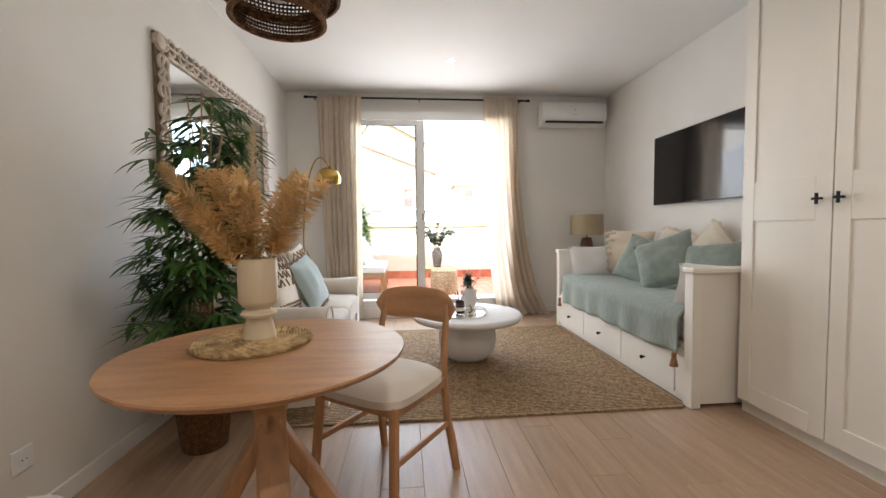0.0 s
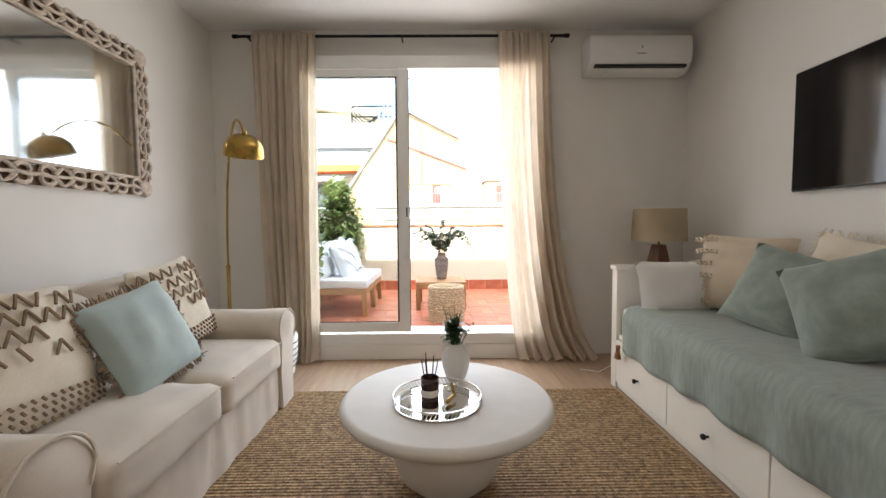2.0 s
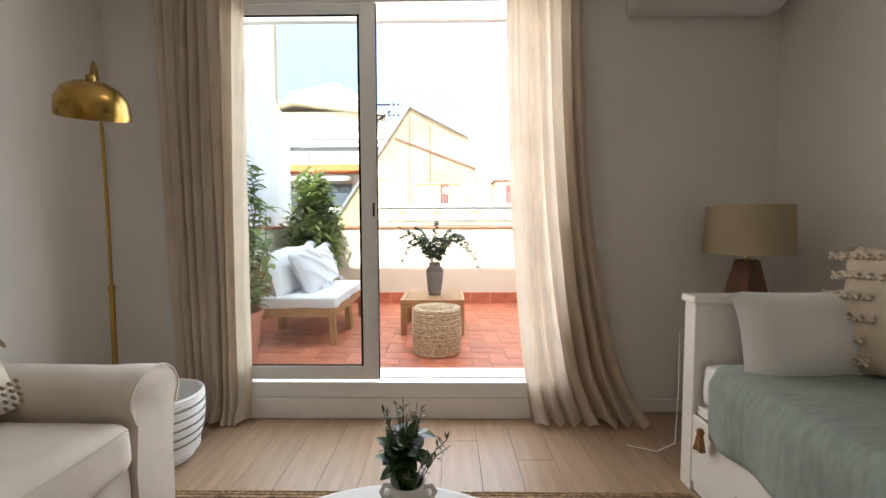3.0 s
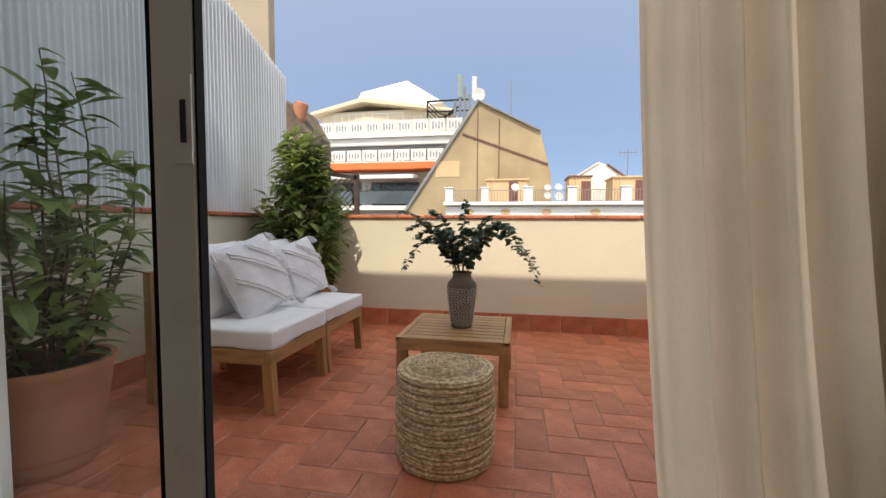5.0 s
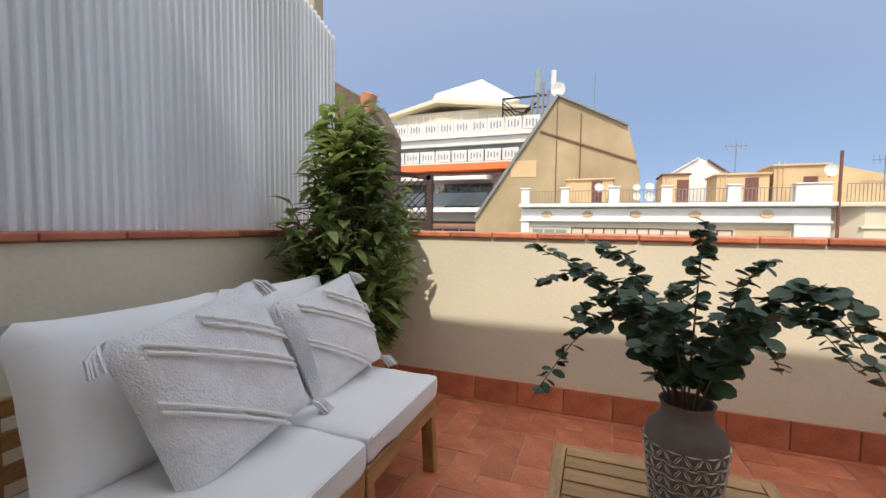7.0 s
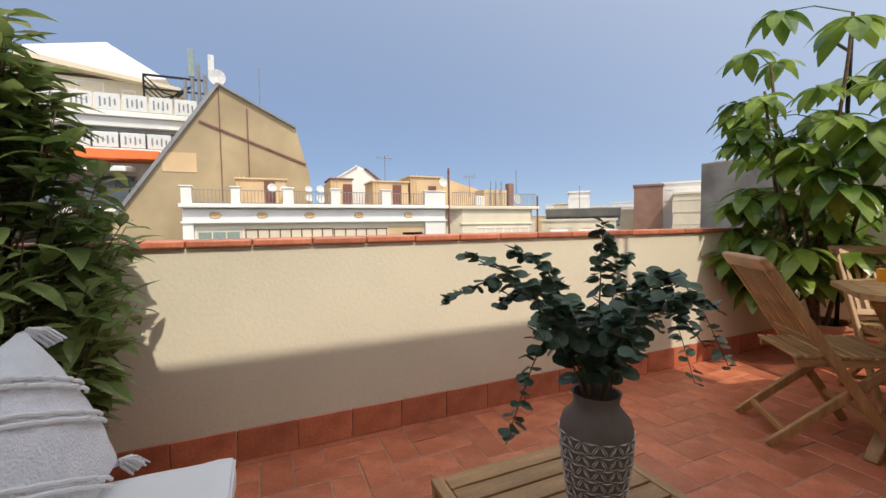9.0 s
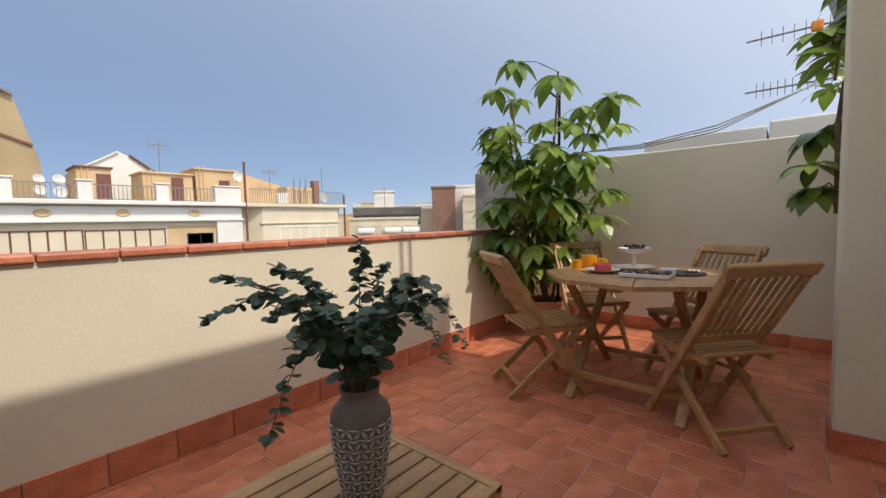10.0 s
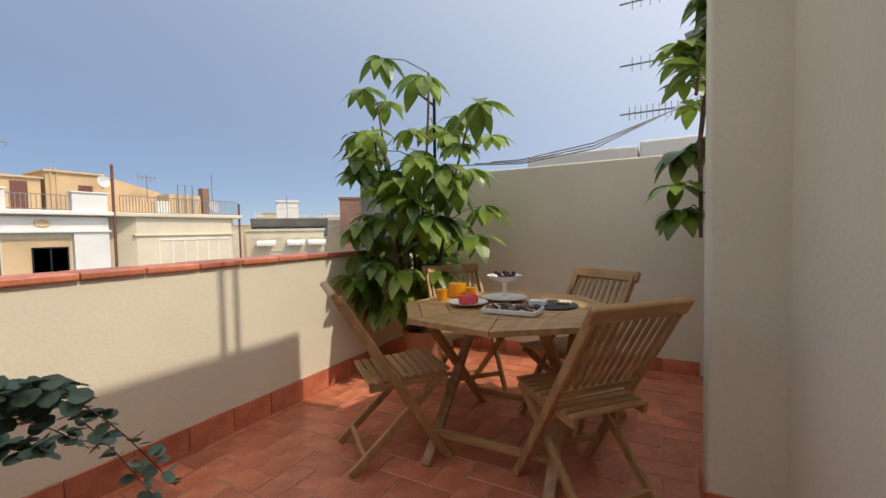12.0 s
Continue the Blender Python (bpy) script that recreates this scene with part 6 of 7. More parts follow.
# octagonal table
ot = thing("octagonal_table", 2.53, 6.42, ZT, "octagonal acacia folding garden table laid for breakfast", "outdoor table")
R8 = 0.58
first = None
for k in range(8):
    a0, a1 = radians(12 + 45 * k), radians(12 + 45 * (k + 1))
    for lo, hi, nm in ((0.875, 1.0, "rim_board"), (0.60, 0.87, "wedge_board"), (0.33, 0.595, "wedge_board"), (0.0, 0.325, "wedge_board")):
        bm = bmesh.new()
        g = 0.0035 / R8
        pts = [(lo, a0), (hi, a0), (hi, a1), (lo, a1)]
        cx = 0.5 * (lo + hi)
        flat_pts = []
        for r, a in pts:
            q = Vector((R8 * r * math.cos(a), R8 * r * math.sin(a), 0))
            if q not in flat_pts:
                flat_pts.append(q)
        mid = sum(flat_pts, Vector()) / len(flat_pts)
        flat_pts = [p + (mid - p).normalized() * 0.003 if (mid - p).length > 0 else p for p in flat_pts]
        lowv = [bm.verts.new(p + Vector((0, 0, 0.715))) for p in flat_pts]
        top = [bm.verts.new(p + Vector((0, 0, 0.740))) for p in flat_pts]
        bm.faces.new(top)
        bm.faces.new(lowv[::-1])
        for i in range(len(top)):
            j = (i + 1) % len(top)
            bm.faces.new((lowv[i], lowv[j], top[j], top[i]))
        part(nm, bm, TEAK if k % 4 in (0, 3) else TEAKY, ot)
part("underframe", box(-0.48, 0.48, -0.035, 0.035, 0.685, 0.714, 0.004), TEAK, ot)
part("underframe", box(-0.035, 0.035, -0.48, 0.48, 0.684, 0.713, 0.004), TEAKY, ot)
for s in (-1, 1):
    for e in (-1, 1):
        part("leg", bar((e * 0.42, s * 0.30 + e * 0.02, 0.0), (-e * 0.30, s * 0.30 + e * 0.02, 0.69), 0.030, 0.052, 0.006, up=(0, 1, 0)), TEAKV, ot)
for e in (-1, 1):
    part("stretcher", bar((e * 0.30, -0.30, 0.12), (e * 0.30, 0.30, 0.12), 0.025, 0.04, 0.004), TEAKY, ot)

# breakfast
GLASS = pane_glass("drinking_glass")
JUICE = mat("orange_juice", (0.75, 0.30, 0.015), 0.3, var=0.05, bump=0)
CHINA = mat("glazed_china", (0.78, 0.75, 0.72), 0.2, var=0.02, bump=0)
ZB = ZT + 0.7405


def glass_of_juice(x, y, r, h, fill):
    t = thing("juice_glass", x, y, ZB, "clear glass of orange juice on the garden table", "glass", "juice glasses")
    part("glass", lathe([(0, 0), (r * 0.8, 0), (r, h), (r * 0.95, h), (r * 0.78, 0.006), (0, 0.006)], 24), GLASS, t, smooth=40)
    part("juice", lathe([(0, 0.008), (r * 0.82, 0.003), (r * (0.82 + 0.20 * fill), h * fill), (0, h * fill)], 20), JUICE, t, smooth=40)


glass_of_juice(2.565, 6.836, 0.036, 0.085, 0.75)
glass_of_juice(2.672, 6.694, 0.036, 0.085, 0.80)
cf = thing("glass_carafe", 2.707, 6.801, ZB, "glass carafe half full of orange juice", "carafe")
part("glass", lathe([(0, 0), (0.055, 0), (0.058, 0.02), (0.050, 0.12), (0.026, 0.19), (0.026, 0.21), (0.036, 0.24), (0.034, 0.24), (0.023, 0.20), (0.046, 0.12), (0.054, 0.02), (0, 0.006)], 32), GLASS, cf, smooth=50)
part("juice", lathe([(0, 0.008), (0.0565, 0.004), (0.0595, 0.02), (0.0545, 0.085), (0, 0.085)], 28), JUICE, cf, smooth=40)
ck = thing("cake_stand", 2.672, 6.482, ZB, "white tiered cake stand with chocolate truffles", "cake stand")
part("lower_plate", lathe([(0, 0.012), (0.05, 0.004), (0.125, 0.022), (0.13, 0.026), (0.05, 0.010), (0, 0.016)], 36), CHINA, ck, smooth=40)
part("stem", lathe([(0.03, 0.012), (0.012, 0.03), (0.010, 0.09), (0.02, 0.115), (0, 0.115)], 20), CHINA, ck, smooth=40)
part("bowl", lathe([(0, 0.112), (0.05, 0.116), (0.095, 0.14), (0.10, 0.15), (0.09, 0.146), (0.045, 0.122), (0, 0.12)], 32), CHINA, ck, smooth=40)
CHOC = mat("chocolate", (0.06, 0.022, 0.018), 0.6, var=0.3, scale=40)
rng = random.Random(2)
for i in range(12):
    a = 2.4 * i
    r = 0.02 + 0.05 * ((i % 6) / 6)
    tr = thing("truffle", 2.672 + r * math.cos(a), 6.482 + r * math.sin(a), ZB + 0.130 + 0.018 * (i > 6), "small dark chocolate truffle on the cake stand", "truffle", "truffles")
    part("ball", lathe([(0, 0), (0.010, 0.003), (0.0145, 0.012), (0.011, 0.022), (0, 0.026)], 10), CHOC, tr, smooth=True)
fp = thing("fruit_plate", 2.459, 6.615, ZB, "plate of sliced watermelon", "plate")
part("plate", lathe([(0, 0.004), (0.06, 0.003), (0.105, 0.02), (0.11, 0.024), (0.06, 0.010), (0, 0.010)], 32), CHINA, fp, smooth=40)
MELON = mat("watermelon", (0.62, 0.05, 0.06), 0.4, var=0.15, scale=20)
for i in range(6):
    sl = thing("melon_slice", 2.459 - 0.05 + 0.022 * i, 6.615 + 0.018 * (i % 3) - 0.02, ZB + 0.012, "red wedge of watermelon on the plate", "fruit", "melon slices")
    part("flesh", box(-0.010, 0.010, -0.035, 0.035, 0, 0.045, 0.006, m=pose(0, 0, 0, 0, 18, 20 * i)), MELON, sl)
tr = thing("biscuit_tray", 2.371, 6.332, ZB, "rectangular white dish of chocolate biscuits", "dish")
bm = box(-0.075, 0.075, -0.13, 0.13, 0.0, 0.010, 0.004)
for s in (-1, 1):
    box(s * 0.078 - 0.005, s * 0.078 + 0.005, -0.13, 0.13, 0.004, 0.026, 0.003, bm)
    box(-0.075, 0.075, s * 0.133 - 0.005, s * 0.133 + 0.005, 0.004, 0.026, 0.003, bm)
part("dish", bm, CHINA, tr)
NUT = mat("biscuit", (0.22, 0.11, 0.05), 0.7, var=0.4, scale=60, bump=0.4)
for i in range(16):
    b = thing("biscuit", 2.371 + rng.uniform(-0.05, 0.05), 6.332 - 0.11 + 0.0145 * i, ZB + 0.012, "small chocolate biscuit in the dish", "biscuit", "biscuits")
    part("biscuit", lathe([(0, 0), (0.02, 0), (0.022, 0.006), (0.016, 0.014), (0, 0.016)], 12, m=pose(0, 0, 0.008, rng.uniform(-30, 30), rng.uniform(-30, 30))), NUT if i % 2 else CHOC, b)
sl = thing("slate_board", 2.618, 6.199, ZB, "round black slate with white cheese and fruit", "serving board")
part("slate", lathe([(0, 0), (0.135, 0), (0.137, 0.004), (0.135, 0.009), (0, 0.009)], 36), mat("black_slate", (0.02, 0.02, 0.022), 0.6, var=0.2, bump=0.3), sl)
for i in range(3):
    ch = thing("cheese_block", 2.568, 6.229 + 0.03 * i, ZB + 0.0095, "white block of fresh cheese on the slate", "cheese", "cheese blocks")
    part("block", box(-0.025, 0.025, -0.014, 0.014, 0, 0.026, 0.004), WHITECLOTH, ch)
for i in range(9):
    nb = thing("fruit_piece", 2.628 + 0.025 * (i % 3), 6.119 + 0.022 * (i // 3), ZB + 0.0095, "pale piece of sliced fruit on the slate", "fruit", "fruit pieces")
    part("slice", lathe([(0, 0), (0.012, 0.0), (0.014, 0.008), (0.008, 0.014), (0, 0.015)], 10), CREAM if i % 3 else NUT, nb, smooth=True)

# weatherproof socket on the house wall
GREYPLASTIC = mat("grey_plastic", (0.38, 0.38, 0.37), 0.5, var=0.06)
so = tagged(new("outdoor_socket"), "grey weatherproof outdoor socket box on the house wall", "socket")
so.matrix_world = pose(1.345, YO + 0.001, 0.60)
body = part("body", box(-0.04, 0.04, 0, 0.045, -0.04, 0.04, 0.006), GREYPLASTIC, so)
part("lid", box(-0.034, 0.034, 0.0455, 0.052, -0.034, 0.034, 0.004), GREYPLASTIC, so)

# ---- city beyond the parapet ----
GROUND = mat("street_asphalt", (0.10, 0.095, 0.09), 0.9, var=0.3, scale=0.05, bump=0.1)
bm = bmesh.new()
bmesh.ops.create_grid(bm, x_segments=2, y_segments=2, size=3000)
gr = structure("ground", bm, GROUND, "distant streets far below the roofs")
gr.location = (0, 2900, -19)
CREAMWALL = mat("cream_facade", (0.66, 0.57, 0.42), 0.9, var=0.06, scale=0.5, bump=0.2, fine=6)
OCHRE = mat("ochre_facade", (0.60, 0.42, 0.24), 0.9, var=0.1, scale=0.6, bump=0.2, fine=6)
WHITEWALL = mat("white_facade", (0.74, 0.71, 0.66), 0.9, var=0.05, scale=0.5, bump=0.2, fine=6)
TANWALL = mat("bare_tan_render", (0.36, 0.27, 0.16), 0.95, var=0.14, scale=0.35, bump=0.3, fine=5, tone=(0.44, 0.34, 0.2))
BRICKRED = mat("brick_red_facade", (0.26, 0.14, 0.10), 0.9, var=0.12, scale=0.6)
GREYROOF = mat("grey_roof", (0.22, 0.22, 0.22), 0.8, var=0.15, scale=0.5)
ORANGE = mat("orange_awning", (0.72, 0.17, 0.05), 0.8, var=0.06, scale=1)
WINDOW = mat("far_window", (0.07, 0.085, 0.095), 0.12, var=0.3, scale=0.4, bump=0)
SHUTTER = mat("green_shutter", (0.22, 0.28, 0.25), 0.7, var=0.1)
BROWNFRAME = mat("brown_frame", (0.16, 0.06, 0.045), 0.6)
BLIND = mat("white_blind", (0.55, 0.56, 0.56), 0.7, var=0.1, scale=1)
RAILGREY = mat("grey_railing", (0.20, 0.20, 0.20), 0.6)
DISHMAT = mat("dish_white", (0.58, 0.57, 0.54), 0.5)


def building(name, x, y, z, label):
    return thing(name, x, y, z, label, "building")


def farther(ob, k):
    """Sets a thing k times as far from the terrace, and as much larger."""
    ob.matrix_world = pose(0.1 * (1 - k), 5.5 * (1 - k), 1.12 * (1 - k)) @ Matrix.Scale(k, 4) @ ob.matrix_world


def window(parent, x0, x1, z0, z1, y=0.0, frame_mat=WHITEWALL, bars=1, fill=WINDOW, deep=0.18):
    """A framed window set into a front that faces -y."""
    f = box(x0 - 0.08, x0, y - 0.03, y + deep, z0, z1)
    box(x1, x1 + 0.08, y - 0.03, y + deep, z0, z1, 0, f)
    box(x0 - 0.08, x1 + 0.08, y - 0.05, y + deep, z1, z1 + 0.08, 0, f)
    box(x0 - 0.08, x1 + 0.08, y - 0.08, y + deep, z0 - 0.08, z0, 0, f)
    for k in range(1, bars):
        xx = x0 + (x1 - x0) * k / bars
        box(xx - 0.05, xx + 0.05, y - 0.02, y + deep, z0, z1, 0, f)
    w = part("window", f, frame_mat, parent)
    part("pane", box(x0, x1, y + 0.01, y + 0.05, z0, z1), fill, w)
    return w


def dish(x, y, z, r=0.45, parent=None):
    t = thing("satellite_dish", x, y, z, "white satellite dish on a roof terrace", "satellite dish", "satellite dishes")
    part("bowl", lathe([(0, 0), (r * 0.5, r * 0.06), (r, r * 0.24), (r, r * 0.27), (r * 0.5, r * 0.09), (0, r * 0.03)], 20, m=pose(0, 0, r * 0.5 + 0.25, 78, 0, 12)), DISHMAT, t, smooth=True)
    part("pole", tube([(0, 0.05, 0), (0, 0.05, r * 0.5 + 0.25)], 0.04, 6), RAILGREY, t)


def railing(parent, x0, x1, y, z0, z1, step=0.22):
    bm = box(x0, x1, y - 0.02, y + 0.02, z1 - 0.05, z1)
    box(x0, x1, y - 0.02, y + 0.02, z0, z0 + 0.05, 0, bm)
    n = max(2, int((x1 - x0) / step))
    for k in range(n + 1):
        xx = x0 + (x1 - x0) * k / n
        box(xx - 0.018, xx + 0.018, y - 0.015, y + 0.015, z0, z1, 0, bm)
    return part("railing", bm, RAILGREY, parent)


# long cream house with a balustraded roof terrace
b1 = building("cream_townhouse", 0, 38.9, 0, "long cream townhouse with roof terrace and cornice")
part("wall", box(-5.4, 14.4, 0.3, 5.4, -19, 2.75), CREAMWALL, b1)
part("upper_band", box(-5.4, 14.4, 0.05, 0.3, 1.75, 2.60), WHITEWALL, b1)
part("cornice", box(-5.55, 14.55, -0.45, 0.4, 2.72, 3.0, 0.05), WHITEWALL, b1)
part("moulding", box(-5.5, 14.5, -0.12, 0.3, 1.62, 1.78, 0.03), WHITEWALL, b1)
part("pier", box(12.5, 14.4, 0.0, 0.35, -6, 1.62), WHITEWALL, b1)
part("pier", box(-5.4, -4.75, 0.0, 0.35, -6, 1.62), WHITEWALL, b1)
for x in (-3.4, -0.35, 3.0, 6.8, 11.0):
    m = part("medallion", lathe([(0, 0.05), (0.16, 0.05), (0.2, 0.08), (0.3, 0.08), (0.34, 0.0)], 16, m=pose(x, 0.06, 2.2, 90) @ Matrix.Diagonal((1.2, 0.75, 1, 1))), OCHRE, b1)
posts = [(-5.4, -4.75), (-2.35, -1.75), (1.1, 1.85), (4.6, 5.3), (8.65, 9.4), (12.4, 14.3)]
for a, c in posts:
    p = part("balustrade_pier", box(a, c, -0.25, 0.35, 3.0, 4.15, 0.03), WHITEWALL, b1)
    part("cap", box(a - 0.08, c + 0.08, -0.33, 0.43, 4.15, 4.25, 0.03), WHITEWALL, p)
for (a, c), (d, e) in zip(posts, posts[1:]):
    railing(b1, c, d, 0.0, 3.05, 4.0)
window(b1, -4.6, -1.7, -1.6, 1.25, 0.30, WHITEWALL, 1, SHUTTER)
for k in range(3):
    part("shutter_roll", box(-4.5 + 0.9 * k, -3.7 + 0.9 * k, 0.26, 0.32, 0.2, 1.0), SHUTTER, b1)
window(b1, -1.45, 4.7, -2.2, 1.1, 0.30, BROWNFRAME, 8, BLIND)
window(b1, 4.9, 9.1, -2.2, 1.05, 0.30, BROWNFRAME, 5, BLIND)
# flat ochre panel with the recess's shadow put into its colour
part("painted_recess_shadow", box(9.3, 12.4, 0.28, 0.305, -2.2, 1.3), OCHRE, b1)
window(b1, 10.6, 12.2, -2.0, 0.65, 0.27, BLACK, 2, BLIND)
part("drain_pipe", tube([(14.65, -0.2, -12), (14.65, -0.2, 6.2)], 0.09, 6), BROWNFRAME, b1)

roof_items = [(-2.1, 1.45, 41.0, 3.0, 5.0, OCHRE, 0), (5.0, 6.8, 41.4, 3.0, 5.25, OCHRE, 1), (8.5, 11.7, 41.0, 3.0, 5.1, OCHRE, 0), (12.0, 15.1, 41.2, 3.0, 5.65, OCHRE, 0)]
for x0, x1, y, z0, z1, mt, tiled in roof_items:
    r = building("rooftop_room", x0, y, z0, "small ochre rooftop room behind the balustrade")
    part("wall", box(0, x1 - x0, 0, 3, 0, z1 - z0), mt, r)
    part("roof", box(-0.12, x1 - x0 + 0.12, -0.15, 3.1, z1 - z0, z1 - z0 + 0.14, 0.03), BROWNFRAME if tiled else mt, r)
    part("door", box(0.55 * (x1 - x0), 0.55 * (x1 - x0) + 0.8, -0.04, 0.05, 0, 1.9), BROWNFRAME, r)
    for k in range(2):
        part("pipe", tube([(0.25 + 0.3 * k, -0.06, 0), (0.25 + 0.3 * k, -0.06, z1 - z0 + 0.3)], 0.04, 5), OCHRE, r)
wh = building("white_gabled_house", 6.7, 46, -0.3, "white house gable with a brown tiled roof edge")
bm = bmesh.new()
pr = [(-0.9, -18.7), (4.4, -18.7), (4.4, 5.6), (2.2, 7.2), (1.5, 7.5), (-0.9, 6.0)]
lo = [bm.verts.new((x, 0, z)) for x, z in pr]
hi = [bm.verts.new((x, 6, z)) for x, z in pr]
bm.faces.new(lo)
bm.faces.new(hi[::-1])
for i in range(6):
    bm.faces.new((lo[i], lo[(i + 1) % 6], hi[(i + 1) % 6], hi[i]))
part("wall", bm, WHITEWALL, wh)
part("roof_edge", box(0, 2.9, -0.2, 0.1, 0, 0.12, m=pose(2.2, 0, 7.22, 0, 36, 0)), BROWNFRAME, wh)
part("roof_edge", box(0, 2.8, -0.2, 0.1, 0, 0.1, m=pose(1.5, 0, 7.52, 0, 148, 0)), WHITEWALL, wh)
sl = building("sloping_roof_house", 15.7, 43, 3.0, "cream house with a steep sloping wall end")
bm = bmesh.new()
pr = [(0, 0), (4.8, 0), (4.2, 1.9), (0.4, 2.9), (0, 2.9)]
lo = [bm.verts.new((x, 0, z)) for x, z in pr]
hi = [bm.verts.new((x, 4, z)) for x, z in pr]
bm.faces.new(lo)
bm.faces.new(hi[::-1])
for i in range(5):
    bm.faces.new((lo[i], lo[(i + 1) % 5], hi[(i + 1) % 5], hi[i]))
part("wall", bm, OCHRE, sl)
for x, y, z, r in ((0.4, 40.2, 4.1, 0.34), (1.3, 40.4, 4.0, 0.34), (3.1, 40.4, 4.1, 0.28), (4.0, 40.4, 4.1, 0.32), (3.1, 40.2, 3.4, 0.30), (4.0, 40.2, 3.3, 0.36), (14.8, 40.4, 4.9, 0.42), (22.2, 39.5, 3.4, 0.5)):
    dish(x, y, z - 0.2, r)

# rounded cream corner house
b2 = building("cream_corner_house", 14.6, 39.2, 0, "cream corner house with canted bay and roof terrace")
bm = bmesh.new()
pr = [(0, 1.2), (1.6, 0), (9.0, 0), (9.6, 0.6), (9.6, 8), (0, 8)]
lo = [bm.verts.new((x, y, -19)) for x, y in pr]
hi = [bm.verts.new((x, y, 2.7)) for x, y in pr]
bm.faces.new(hi)
for i in range(6):
    bm.faces.new((lo[i], lo[(i + 1) % 6], hi[(i + 1) % 6], hi[i]))
part("wall", bm, CREAMWALL, b2)
part("cornice", box(-0.2, 9.9, -0.3, 8, 2.7, 3.0, 0.06), CREAMWALL, b2)
part("moulding", box(1.4, 9.2, -0.12, 0.2, 1.3, 1.45, 0.03), CREAMWALL, b2)
window(b2, 3.1, 8.7, -1.2, 0.95, 0.0, WHITEWALL, 6, BLIND)
window(b2, 1.3, 2.0, -1.2, 0.95, 0.35, WHITEWALL, 1, BLIND)
railing(b2, 0.6, 9.6, -0.1, 3.0, 4.2, 0.2)
part("drain_pipe", tube([(9.75, -0.1, -12), (9.75, -0.1, 4.0)], 0.09, 6), BROWNFRAME, b2)
part("roof_room", box(5.0, 7.6, 2.0, 4.0, 3.0, 4.7), OCHRE, b2)
part("chimney", box(7.8, 8.4, 2.0, 2.6, 3.0, 5.4), BRICKRED, b2)
part("air_unit", box(3.4, 4.4, 0.8, 1.2, 3.0, 4.0, 0.04), WHITEWALL, b2)
for x in (5.6, 6.2, 6.8):
    part("vent_pipe", tube([(x, 1.8, 3.0), (x, 1.8, 5.5)], 0.05, 5), RAILGREY, b2)

# bare gable wall
b3 = building("gable_wall_building", 0, 31.9, 0, "tall bare tan gable wall with sloping edge")
bm = bmesh.new()
pr = [(-7.3, -19), (3.6, -19), (2.5, 4.35), (1.8, 7.07), (-2.2, 9.15), (-7.3, 1.65)]
lo = [bm.verts.new((x, 0, z)) for x, z in pr]
hi = [bm.verts.new((x, 5.0, z)) for x, z in pr]
bm.faces.new(lo)
bm.faces.new(hi[::-1])
for i in range(6):
    bm.faces.new((lo[i], lo[(i + 1) % 6], hi[(i + 1) % 6], hi[i]))
part("wall", bm, TANWALL, b3)
part("edge_flashing", bar((-7.3, -0.06, 1.7), (-2.2, -0.06, 9.2), 0.3, 0.18), GREYROOF, b3)
part("edge_flashing", bar((-2.2, -0.06, 9.2), (1.8, -0.06, 7.12), 0.3, 0.10), GREYROOF, b3)
part("conduit", bar((-3.2, -0.05, 7.1), (2.3, -0.05, 5.0), 0.08, 0.10), BROWNFRAME, b3)
part("conduit", bar((-0.8, -0.05, 2.0), (-0.8, -0.05, 8.0), 0.06, 0.05), BROWNFRAME, b3)
part("conduit", bar((-2.2, -0.05, 1.5), (-2.2, -0.05, 9.0), 0.05, 0.04), BROWNFRAME, b3)
part("patch", box(-5.0, -3.4, -0.03, 0.02, 4.3, 5.35, 0.01), OCHRE, b3, "lighter repaired render patch")

farther(b3, 1.5)

# white building with stacked balconies
b4 = building("balcony_building", 0, 40, 0, "white apartment building with stepped balconies and orange awning")
part("wall", box(-26, -3.4, 2.0, 12, -19, 8.6), WHITEWALL, b4)
part("attic", box(-19.0, -6.2, 3.5, 10, 8.6, 12.2), CREAMWALL, b4)
bm = bmesh.new()
pr = [(-19.8, 12.1), (-14.4, 13.3), (-5.6, 11.9), (-5.6, 11.65), (-14.4, 12.9), (-19.8, 11.8)]
lo = [bm.verts.new((x, 2.6, z)) for x, z in pr]
hi = [bm.verts.new((x, 10, z)) for x, z in pr]
bm.faces.new(lo)
bm.faces.new(hi[::-1])
for i in range(6):
    bm.faces.new((lo[i], lo[(i + 1) % 6], hi[(i + 1) % 6], hi[i]))
part("roof", bm, CREAMWALL, b4)
bm = bmesh.new()
pr = [(-18.5, 13.0), (-17.0, 15.9), (-11.7, 16.9), (-7.6, 14.4)]
lo = [bm.verts.new((x, 9, z)) for x, z in pr]
hi = [bm.verts.new((x, 12, z)) for x, z in pr]
bm.faces.new(lo)
bm.faces.new(hi[::-1])
for i in range(4):
    bm.faces.new((lo[i], lo[(i + 1) % 4], hi[(i + 1) % 4], hi[i]))
part("white_gable", bm, mat("bright_white_render", (0.82, 0.81, 0.79), 0.9, var=0.02), b4)
window(b4, -17.6, -14.6, 9.3, 11.9, 3.5, WHITEWALL, 4)
window(b4, -13.6, -10.6, 9.3, 11.9, 3.5, WHITEWALL, 2)
window(b4, -9.4, -8.7, 9.6, 11.5, 3.5, WHITEWALL, 1)


